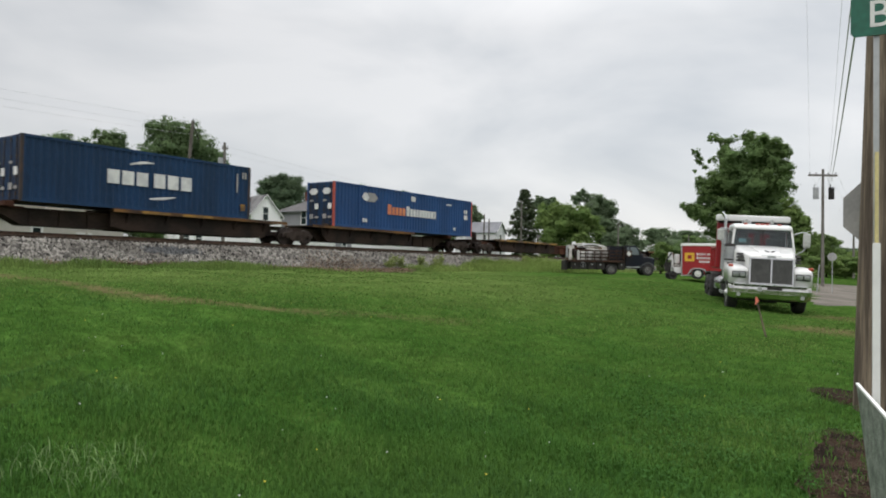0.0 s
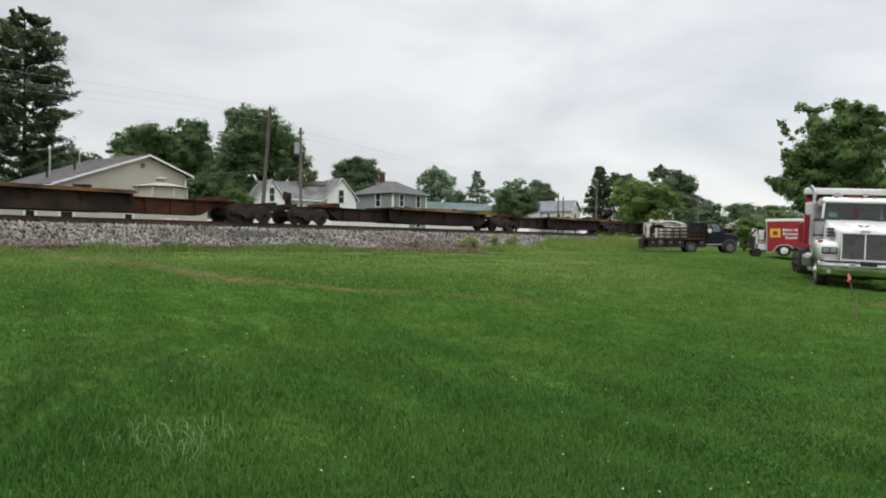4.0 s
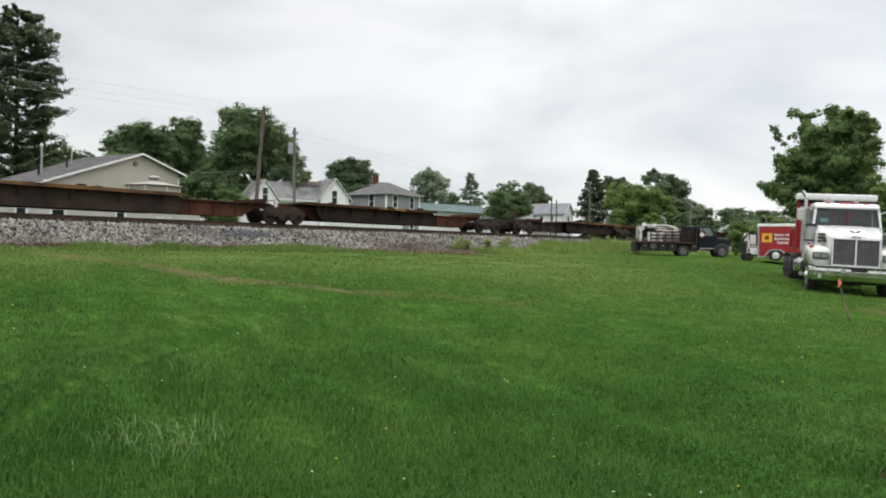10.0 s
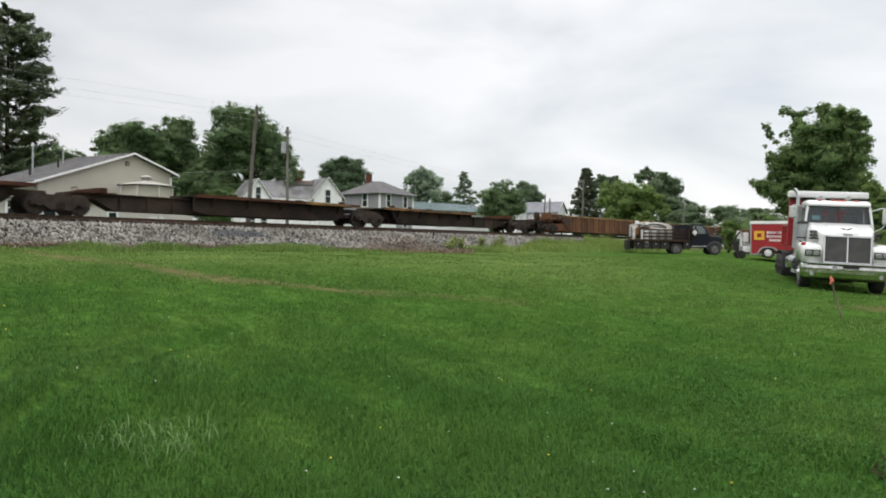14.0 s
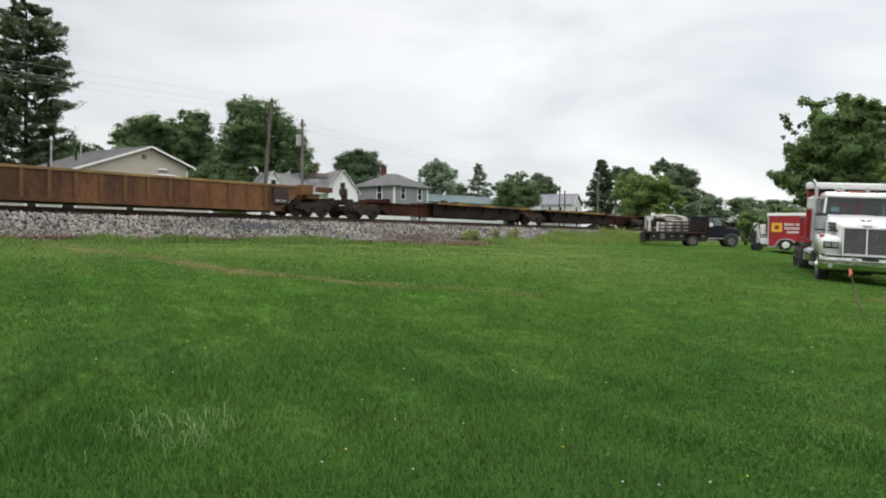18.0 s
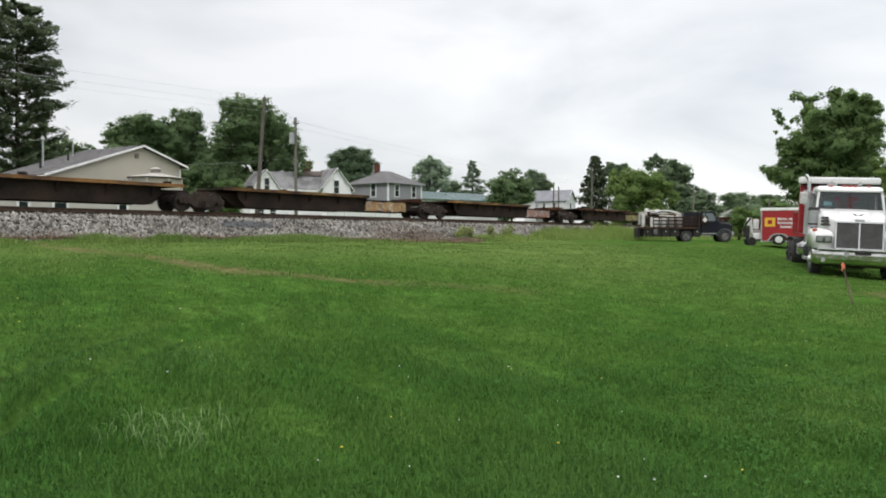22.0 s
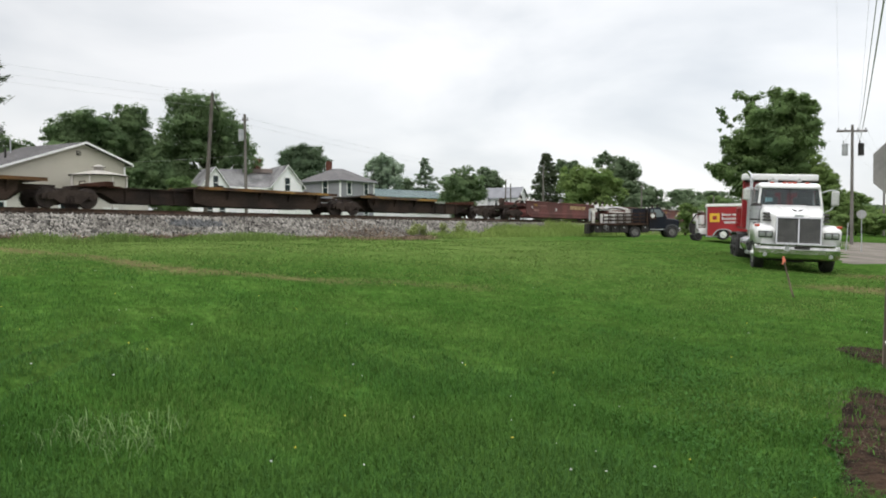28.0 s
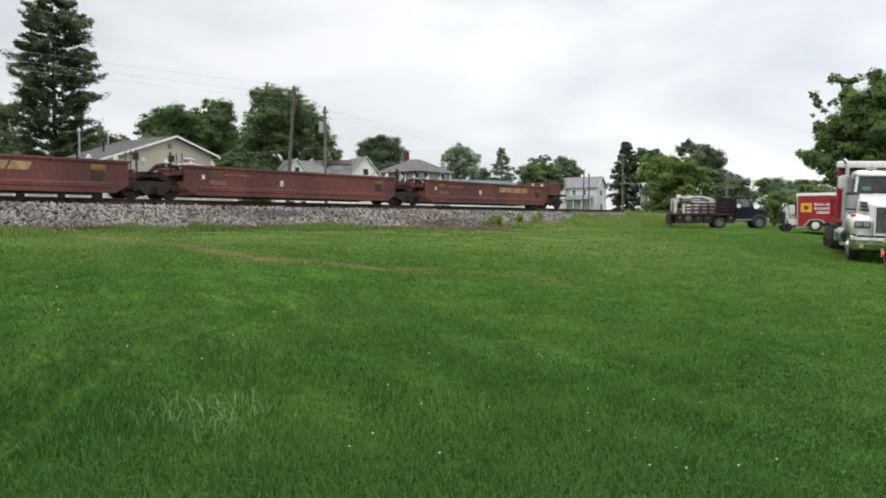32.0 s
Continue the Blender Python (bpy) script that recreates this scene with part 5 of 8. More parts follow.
def leaf_mesh(name, pos, nrm, size, material, parent, long=1.0, seed=0, dirs=None):
    """Many small folded leaves as one mesh: a diamond of two triangles at each place."""
    rng = np.random.default_rng(seed)
    k = len(pos)
    nrm = nrm / np.maximum(np.linalg.norm(nrm, axis=1, keepdims=True), 1e-6)
    a = rng.normal(size=(k, 3)) if dirs is None else dirs + 0.25 * rng.normal(size=(k, 3))
    a -= nrm * (a * nrm).sum(1, keepdims=True)
    a /= np.maximum(np.linalg.norm(a, axis=1, keepdims=True), 1e-6)
    b = np.cross(nrm, a)
    s = (size * rng.uniform(0.6, 1.35, k))[:, None]
    fold = nrm * s * rng.uniform(-0.15, 0.25, (k, 1))
    v = np.stack([pos - a * s * long, pos + b * s * 0.55 + fold, pos + a * s * long, pos - b * s * 0.55 + fold], 1).reshape(-1, 3)
    me = bpy.data.meshes.new(name)
    me.vertices.add(4 * k)
    me.vertices.foreach_set("co", v.astype(np.float32).ravel())
    i = np.arange(k) * 4
    tri = np.stack([i, i + 1, i + 2, i, i + 2, i + 3], 1).reshape(-1)
    me.loops.add(6 * k)
    me.loops.foreach_set("vertex_index", tri.astype(np.int32))
    me.polygons.add(2 * k)
    me.polygons.foreach_set("loop_start", (np.arange(2 * k) * 3).astype(np.int32))
    me.update(calc_edges=True)
    me.materials.append(material)
    ob = new(name, me)
    ob.parent = parent
    return ob


def crown_leaves(t, cs, leaves, size, kind, seed, rng):
    """Leaves over the outsides of many small clumps round each bough, with larger leaves filling the inside."""
    sub = []
    for c in cs:
        for k in range(13 if c[6] >= 1 else 8):
            d = rng.normal(size=3)
            d /= np.linalg.norm(d)
            q = rng.uniform(0.28, 0.52)
            e = rng.uniform(0.60, 0.98)
            sub.append((c[0] + d[0] * c[3] * e, c[1] + d[1] * c[4] * e, c[2] + d[2] * c[5] * e, q * c[3], q * c[4], q * c[5] * 0.8, *d, c[6]))
        sub.append((*c[:6], 0, 0, 0.3, c[6] * 0.7))
    sub = np.array(sub)
    wts = (sub[:, 3] * sub[:, 4] + sub[:, 3] * sub[:, 5]) * sub[:, 9] * rng.uniform(0.6, 1.3, len(sub))
    pick = rng.choice(len(sub), leaves, p=wts / wts.sum())
    d = rng.normal(size=(leaves, 3))
    d[:, 2] = np.where(rng.random(leaves) < 0.55, np.abs(d[:, 2]), d[:, 2])
    d /= np.linalg.norm(d, axis=1, keepdims=True)
    inner = rng.random(leaves) < 0.20
    rad = np.where(inner, rng.uniform(0.1, 0.6, leaves), rng.uniform(0.5, 1.0, leaves) ** 0.5 * (1 + 0.14 * rng.normal(size=leaves)))
    C = sub[pick]
    pos = C[:, :3] + d * rad[:, None] * C[:, 3:6]
    nrm = d * 0.7 + C[:, 6:9] * 0.8 + rng.normal(size=d.shape) * 0.28 + np.array([0, 0, 0.35])
    leaf_mesh("crown", pos, nrm, np.where(inner, size * 1.9, size), LEAF[kind], t, 1.0, seed)


def bough_tree(x, y, boughs, kind, seed, leaves, size, label="full green broadleaf tree", deep=0.8):
    """Trunk, limbs and a crown of boughs given as (across, height above the eye's datum, radius); across runs square to the view of the yard."""
    g = ground_z(x, y)
    t = thing("tree", pose(x, y, g), label, "tree")
    rng = np.random.default_rng(seed)
    wide = max(b[0] for b in boughs) - min(b[0] for b in boughs)
    h = max(b[1] + b[2] for b in boughs) - g
    lowest = min(b[1] for b in boughs) - g
    r = max(0.14, h * 0.02)
    fork = max(1.0, min(h * 0.42, lowest * 0.9))
    part("trunk", rod(nb(), (0, 0, -0.2), (0.1, 0.05, fork), r, r * 0.7, seg=10), M["bark"], t)
    D = math.hypot(x, y)
    ax, ay = y / D, -x / D
    big = sorted(b[2] for b in boughs)[len(boughs) // 2]
    cs = []
    for u, up, rr in boughs:
        small = rr < 0.75 * big
        depth = math.sqrt(max(0.05, 1 - (u / (0.55 * wide + rr)) ** 2)) * wide * 0.5 * deep
        for q in ((rng.uniform(-0.3, 0.3) * depth,) if small else (rng.uniform(-0.9, -0.2) * depth, rng.uniform(0.2, 0.9) * depth)):
            cs.append((u * ax - q * ay, u * ay + q * ax, up - g, rr * 1.12, rr * 1.12, rr * 1.0, 0.8 if small else 1.0))
    # the spaces between neighbouring boughs fill up with growth
    for i, (u1, z1, r1) in enumerate(boughs):
        for u2, z2, r2 in boughs[:i]:
            if math.hypot(u1 - u2, z1 - z2) < 1.35 * (r1 + r2):
                q = rng.uniform(-0.6, 0.6) * wide * 0.35 * deep * (min(r1, r2) > 0.75 * big)
                u, up, rr = (u1 + u2) / 2, (z1 + z2) / 2, 0.85 * min(r1, r2)
                cs.append((u * ax - q * ay, u * ay + q * ax, up - g, rr, rr, rr * 0.9, 0.8))
    cs.append((0, 0, (h + lowest) / 2, wide * 0.30, wide * 0.30, (h - lowest) * 0.36, 1.0))
    for c in [c for c in cs if c[3] > 0.62][:14]:
        k = rng.uniform(0.7, 1.0)
        part("limb", rod(nb(), (0.08, 0.04, fork * k), (c[0] * 0.9, c[1] * 0.9, c[2]), r * 0.45, r * 0.10, seg=6), M["bark"], t)
    crown_leaves(t, cs, int(leaves * 1.35), size * 1.22, kind, seed, rng)
    return t


def broad_tree(x, y, z, h, w, kind, seed, leaves=7000, size=0.34, low=0.25, label="full green broadleaf tree"):
    """Trunk, limbs and a round crown of chance boughs that break up into sprays of leaves."""
    g = ground_z(x, y)
    h, z = h + max(z - g, 0), min(z, g)
    t = thing("tree", pose(x, y, z), label, "tree")
    rng = np.random.default_rng(seed)
    w *= 1.18
    bm = nb()
    r = max(0.12, h * 0.022)
    rod(bm, (0, 0, -0.2), (0.1, 0.05, h * 0.45), r, r * 0.65, seg=9)
    part("trunk", bm, M["bark"], t)
    cs = []
    for i in range(14):
        zz = rng.uniform(low + 0.08, 0.88)
        env = math.sin(math.pi * min(1, max(0.05, (zz - low) / (1.02 - low))) ** 0.85) ** 0.6
        ang = rng.uniform(0, math.tau)
        rad = 0.36 * env * math.sqrt(rng.uniform(0.05, 1))
        rr = rng.uniform(0.10, 0.19) * (0.7 + 0.3 * env)
        cs.append((w * rad * math.cos(ang), w * rad * math.sin(ang), h * zz, rr * w, rr * w, min(rr * h * 0.75, rr * w * 1.0), rng.choice((0.55, 1.0, 1.0))))
    cs.append((0, 0, h * 0.86, w * 0.15, w * 0.15, h * 0.12, 1.0))
    cs.append((0, 0, h * (0.48 + low * 0.3), w * 0.28, w * 0.28, h * 0.30 * (1.1 - low), 0.8))
    for c in cs[:8]:
        part("limb", rod(nb(), (0.05, 0.02, h * min(0.44, max(0.15, low))), (c[0] * 0.85, c[1] * 0.85, c[2]), r * 0.42, r * 0.12, seg=6), M["bark"], t)
    crown_leaves(t, cs, int(leaves * 2.0), size * 0.56, kind, seed, rng)
    return t


def needle_tree(x, y, top, reach, seed, branches, needles, size, label, kind, rise, flat, bare=0.08, tufts=8, droop=0.0):
    """A straight trunk with branches at chance heights that carry plumes of needles; reach(k) is the half width at k of the height."""
    g = ground_z(x, y)
    h = top - g
    t = thing("tree", pose(x, y, g), label, "tree")
    rng = np.random.default_rng(seed)
    part("trunk", rod(nb(), (0, 0, -0.2), (0, 0, h * 0.99), h * 0.015, 0.03, seg=9), M["bark"], t)
    P, D = [], []
    for i in range(branches):
        f = bare + (0.985 - bare) * ((i + rng.uniform(0, 1)) / branches) ** 0.9
        L = reach(f) * rng.uniform(0.55, 1.12)
        ang = i * 2.399 + rng.uniform(-0.5, 0.5)
        up = rise(f) + rng.uniform(-0.2, 0.2)
        a = np.array([0, 0, h * f])
        way = np.array([math.cos(ang), math.sin(ang), 0])
        e = a + way * L + np.array([0, 0, L * up])
        if e[2] > h * 1.01:
            e[2] = h * rng.uniform(0.96, 1.01)
        part("branch", rod(nb(), a, e, 0.012 + 0.010 * L, 0.008, seg=5), M["bark"], t)
        side = np.array([-way[1], way[0], 0])
        n_t = max(3, int(tufts * (0.35 + 0.65 * L / reach(0.3))))
        for j in range(n_t):
            q = 1.03 - 0.80 * (j / n_t) * rng.uniform(0.8, 1.1)
            spread = 0.30 * L * (1.12 - q) + 0.10
            o = side * rng.normal() * spread
            c = a + (e - a) * q + o
            c[2] += 0.10 * L * max(q - 0.6, 0) * 2 - droop * abs(o @ side)
            d = way * rng.uniform(0.5, 1.1) + side * np.sign(o @ side) * rng.uniform(0.1, 0.7) + np.array([0, 0, rng.uniform(-0.05, 0.45) if not droop else rng.uniform(-0.6, 0.05)])
            d /= np.linalg.norm(d)
            n = max(6, int(needles / (branches * tufts) * rng.uniform(0.7, 1.3)))
            ln = (0.10 + 0.12 * L) * rng.uniform(0.7, 1.2)
            k = rng.uniform(-1, 1, n)[:, None]
            th = (0.42 * ln * (1.1 - 0.6 * np.abs(k)))
            P.append(c + d * k * ln + rng.normal(size=(n, 3)) * th * np.array([1, 1, flat]))
            D.append(np.tile(d, (n, 1)))
    P, D = np.concatenate(P), np.concatenate(D)
    nrm = rng.normal(size=P.shape) * 0.45 + np.array([0, 0, 1.0])
    leaf_mesh("crown", P, nrm, size, LEAF[kind], t, 1.5, seed, D)
    return t


# tall pine behind the long building
needle_tree(-36.7, 49.95, 18.9, lambda f: float(np.interp(f, [0.0, 0.35, 0.60, 0.75, 0.87, 0.95, 1.0], [3.3, 3.2, 3.2, 2.9, 2.2, 1.2, 0.5])), 3, 135, 88000, 0.098,
            "tall dark white pine with feathery upswept branches", "pine", lambda f: 0.16 + 0.5 * max(f - 0.45, 0) ** 1.2, 0.75, 0.06, 10)
broad_tree(-51.9, 79.5, GZ, 11.2, 6.5, "dark", 31, leaves=5000)
broad_tree(-57.5, 69.2, GZ, 12.6, 7.5, "dark", 32, leaves=5000)
broad_tree(-62.0, 77.0, GZ, 9.0, 9.5, "dark", 33, leaves=5000)
broad_tree(-44.0, 61.5, GZ, 8.2, 7.0, "dark", 34, leaves=7000, size=0.22, low=0.05)
# the grove behind the long building and the white house
bough_tree(-45.9, 84.3, [(-2.8, 13.8, 1.1), (-1.4, 14.9, 1.1), (0.4, 15.3, 1.2), (2.2, 14.7, 1.3), (-0.6, 13.1, 1.5), (1.5, 12.8, 1.6), (-3.6, 12.9, 0.6), (3.6, 13.1, 1.3), (-2.0, 11.5, 1.6), (3.1, 11.2, 1.3), (0.5, 9.5, 2.0)],
           "dark", 35, 30000, 0.125, "round-headed dark green tree behind the long building")
bough_tree(-42.6, 90.5, [(-0.9, 17.0, 1.2), (0.7, 17.5, 1.1), (0.0, 15.4, 1.7), (1.5, 16.0, 0.9), (-1.7, 14.8, 1.3), (1.1, 13.3, 1.6), (-0.8, 12.0, 1.8), (1.4, 10.8, 1.7), (-1.0, 9.0, 1.8)],
           "dark", 36, 24000, 0.125, "tall narrow dark green tree in the grove")
bough_tree(-33.2, 91.1, [(-5.0, 15.7, 0.9), (-3.7, 18.2, 1.2), (-2.3, 18.7, 1.1), (-0.8, 18.0, 1.3), (0.7, 17.6, 1.2), (2.5, 16.2, 1.3), (4.1, 15.0, 1.2), (-4.4, 14.7, 1.4), (-1.8, 15.4, 1.9), (0.7, 15.1, 1.9), (3.2, 13.2, 1.6),
                         (5.1, 12.7, 1.1), (6.4, 11.1, 0.9), (-3.2, 12.3, 1.9), (-0.4, 12.1, 1.9), (2.4, 10.8, 1.8), (-5.5, 11.6, 1.5), (-5.8, 13.8, 0.7), (4.8, 10.2, 1.4)],
           "dark", 37, 31000, 0.118, "broad tall green tree with an uneven crown")
bough_tree(-36.5, 88.0, [(-4.2, 8.9, 1.5), (-2.2, 9.3, 1.7), (0.2, 9.3, 1.7), (2.2, 8.8, 1.5), (4.0, 8.6, 1.3), (-3.2, 6.4, 1.8), (0.5, 6.4, 2.0), (3.2, 6.2, 1.6)], "dark", 38, 20000, 0.13, "dark shrubby growth under the grove")
broad_tree(-41.0, 99.0, GZ, 12.0, 12.0, "dark", 55, leaves=9000, size=0.30, low=0.05)
broad_tree(-21.7, 53.8, GZ, 3.9, 3.4, "mid", 39, leaves=4500, size=0.12, low=0.05, label="light green bush behind the track")
bough_tree(-33.1, 146.3, [(-2.5, 17.7, 2.0), (-0.2, 18.2, 1.8), (2.1, 18.0, 1.8), (3.9, 16.5, 1.4), (-3.7, 16.0, 1.5), (-0.8, 15.6, 2.6), (2.3, 15.2, 2.4), (0.0, 12.0, 3.0)],
           "deep", 40, 17000, 0.17, "dense round dark green tree behind the white house")
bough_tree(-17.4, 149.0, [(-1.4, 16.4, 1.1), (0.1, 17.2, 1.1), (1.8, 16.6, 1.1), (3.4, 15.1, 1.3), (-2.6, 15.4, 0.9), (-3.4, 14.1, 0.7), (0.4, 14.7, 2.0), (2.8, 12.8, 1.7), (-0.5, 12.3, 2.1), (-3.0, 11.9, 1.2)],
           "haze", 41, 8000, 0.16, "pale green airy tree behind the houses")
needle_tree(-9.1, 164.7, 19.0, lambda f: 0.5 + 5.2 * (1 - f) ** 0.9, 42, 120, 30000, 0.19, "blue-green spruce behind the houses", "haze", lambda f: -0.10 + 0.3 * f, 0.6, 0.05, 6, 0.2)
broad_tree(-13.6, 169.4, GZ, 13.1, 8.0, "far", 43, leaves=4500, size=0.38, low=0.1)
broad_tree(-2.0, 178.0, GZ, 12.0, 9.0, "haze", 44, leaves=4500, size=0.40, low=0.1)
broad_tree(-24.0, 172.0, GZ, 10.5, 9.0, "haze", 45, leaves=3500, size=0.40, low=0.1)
bough_tree(-0.1, 140.0, [(-1.6, 13.5, 1.0), (0.8, 13.8, 1.2), (-2.9, 11.4, 1.7), (-0.3, 11.3, 2.2), (2.5, 11.3, 1.6), (-0.8, 9.2, 2.2), (3.0, 9.1, 1.5), (-3.2, 8.8, 1.4), (0.4, 6.8, 2.0)],
           "dark", 46, 15000, 0.16, "round green tree beside the far house")
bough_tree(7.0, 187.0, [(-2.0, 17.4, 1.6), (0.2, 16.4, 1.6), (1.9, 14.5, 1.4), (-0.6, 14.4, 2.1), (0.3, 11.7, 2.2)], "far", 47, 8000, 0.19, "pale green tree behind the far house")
needle_tree(15.2, 133.1, 16.4, lambda f: min(3.1, 0.45 + 5.2 * (1 - f) ** 1.0), 48, 150, 46000, 0.165, "dark ragged spruce with drooping branches", "pine", lambda f: -0.22 + 0.35 * f, 0.8, 0.04, 6, 0.35)
bough_tree(21.1, 116.1, [(-4.8, 11.6, 0.9), (-2.6, 11.2, 1.2), (-0.8, 10.9, 1.3), (1.4, 10.4, 1.3), (3.1, 9.3, 1.1), (4.4, 7.7, 0.8), (-4.3, 9.4, 1.7), (-1.7, 8.9, 1.9), (1.0, 8.1, 1.8), (3.7, 7.0, 0.9), (-3.4, 6.8, 1.6), (1.2, 5.6, 1.8), (-3.6, 4.4, 1.5), (-0.8, 4.4, 1.6), (3.2, 4.8, 1.2)],
           "light", 49, 22000, 0.14, "broad light green dome-shaped tree")
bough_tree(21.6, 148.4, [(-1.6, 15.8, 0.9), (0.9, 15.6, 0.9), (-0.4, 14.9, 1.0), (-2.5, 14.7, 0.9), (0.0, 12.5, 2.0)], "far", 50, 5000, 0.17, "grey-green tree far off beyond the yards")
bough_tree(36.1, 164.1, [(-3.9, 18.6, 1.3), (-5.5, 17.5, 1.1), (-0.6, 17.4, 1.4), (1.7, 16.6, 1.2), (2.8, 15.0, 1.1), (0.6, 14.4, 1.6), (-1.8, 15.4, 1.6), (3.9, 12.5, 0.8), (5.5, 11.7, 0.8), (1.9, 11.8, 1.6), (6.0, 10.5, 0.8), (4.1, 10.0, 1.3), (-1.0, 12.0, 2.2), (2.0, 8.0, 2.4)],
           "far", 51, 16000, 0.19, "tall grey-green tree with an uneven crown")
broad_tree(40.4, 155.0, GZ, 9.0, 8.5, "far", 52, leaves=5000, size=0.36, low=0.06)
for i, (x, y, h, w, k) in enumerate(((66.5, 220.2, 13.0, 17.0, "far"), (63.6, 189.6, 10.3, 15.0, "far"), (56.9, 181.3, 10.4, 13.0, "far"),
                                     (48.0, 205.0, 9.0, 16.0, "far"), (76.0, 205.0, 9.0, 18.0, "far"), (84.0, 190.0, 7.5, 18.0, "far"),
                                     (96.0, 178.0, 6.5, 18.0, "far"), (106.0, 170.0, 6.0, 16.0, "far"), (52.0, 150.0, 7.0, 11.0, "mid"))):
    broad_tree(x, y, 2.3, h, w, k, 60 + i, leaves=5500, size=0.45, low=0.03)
BIG = [(-3.2, 15.3, 0.55), (-2.1, 14.8, 0.55), (-1.2, 15.0, 0.45), (0.3, 15.0, 0.65), (1.3, 14.4, 0.75), (2.5, 14.0, 0.65), (3.3, 13.2, 0.7), (-4.8, 13.9, 0.42), (-4.5, 12.9, 0.42), (-4.9, 11.9, 0.2),
       (-3.9, 12.2, 0.3), (-3.1, 13.0, 0.45), (-1.9, 13.6, 0.7), (-1.1, 12.4, 1.1), (0.5, 12.9, 1.2), (2.0, 12.4, 1.2), (3.5, 11.6, 0.8), (-2.7, 10.8, 1.0), (-4.3, 10.6, 0.6), (-3.5, 9.4, 1.0), (-1.6, 10.1, 1.4),
       (0.5, 10.2, 1.5), (2.6, 10.1, 1.4), (4.3, 10.1, 0.5), (-6.0, 8.3, 0.5), (-5.1, 7.8, 0.7), (-3.9, 7.2, 1.0), (-2.0, 8.0, 1.4), (0.1, 7.9, 1.5), (2.2, 7.9, 1.5), (-2.5, 5.8, 1.4), (0.8, 5.6, 1.6)]
bough_tree(30.5, 71.8, BIG, "mid", 70, 64000, 0.105, "large spreading green tree beside the road", 0.7)
bough_tree(32.7, 66.4, [(-0.7, 8.2, 0.6), (-0.1, 7.0, 0.8), (0.7, 6.1, 0.7), (1.2, 5.1, 0.6), (1.8, 4.0, 0.6), (0.3, 4.9, 0.9), (1.2, 3.7, 0.7), (-0.3, 5.7, 0.8), (-0.6, 3.6, 1.0), (0.6, 2.8, 0.9)],
           "light", 71, 16000, 0.095, "light green young tree beside the road")
broad_tree(45.0, 85.0, 2.0, 4.4, 4.6, "light", 72, leaves=5000, size=0.24, low=0.03, label="light green leafy roadside bush")
broad_tree(55.0, 99.0, 2.2, 2.9, 5.5, "light", 73, leaves=4500, size=0.3, low=0.03, label="green leafy roadside bush")
broad_tree(62.0, 104.4, 2.2, 3.0, 7.0, "light", 74, leaves=4500, size=0.3, low=0.03, label="green leafy roadside bush")
broad_tree(71.0, 107.0, 2.2, 3.2, 8.0, "light", 75, leaves=4500, size=0.3, low=0.03, label="green leafy roadside bush")
broad_tree(21.9, 71.7, 1.6, 3.0, 2.6, "light", 76, leaves=3000, size=0.14, low=0.02, label="pale green shrub on the lawn's edge")
for i, (x, y, h, w) in enumerate(((80.0, 128.0, 3.1, 11.0), (73.0, 133.0, 3.3, 12.0), (66.0, 128.0, 3.1, 10.0), (88.0, 122.0, 3.4, 12.0))):
    broad_tree(x, y, 2.2, h, w, "light", 80 + i, leaves=4500, size=0.34, low=0.02, label="green hedge of bushes beyond the road")
for i, (x, y, h, w, k) in enumerate(((43.6, 88.0, 3.6, 5.0, "light"), (47.0, 87.4, 2.6, 4.6, "light"), (50.0, 88.6, 2.5, 5.0, "light"), (53.5, 96.0, 2.8, 5.0, "light"), (31.5, 62.0, 2.2, 3.2, "light"))):
    broad_tree(x, y, 1.2, h, w, k, 90 + i, leaves=4000, size=0.22, low=0.02, label="low green bush beside the road")


# ---- vehicles on the lawn ----


def loft(bm, sections):
    """A skin through closed sections, each a list of points of equal count, with both ends closed."""
    rings = [[bm.verts.new(p) for p in s] for s in sections]
    k = len(rings[0])
    for a, b in zip(rings, rings[1:]):
        for i in range(k):
            j = (i + 1) % k
            bm.faces.new((a[i], a[j], b[j], b[i]))
    bm.faces.new(rings[0][::-1]), bm.faces.new(rings[-1])
    bmesh.ops.recalc_face_normals(bm, faces=bm.faces[:])
    return bm


def rounded(y, hw, z0, z1, r, n=4, cx=0.0):
    """A rounded rectangle across x at the given y, square at its foot."""
    pts = [(cx - hw, y, z0), (cx + hw, y, z0)]
    for i in range(n + 1):
        a = math.pi / 2 * i / n
        pts.append((cx + hw - r + r * math.cos(a), y, z1 - r + r * math.sin(a)))
    for i in range(n + 1):
        a = math.pi / 2 + math.pi / 2 * i / n
        pts.append((cx - hw + r + r * math.cos(a), y, z1 - r + r * math.sin(a)))
    return pts


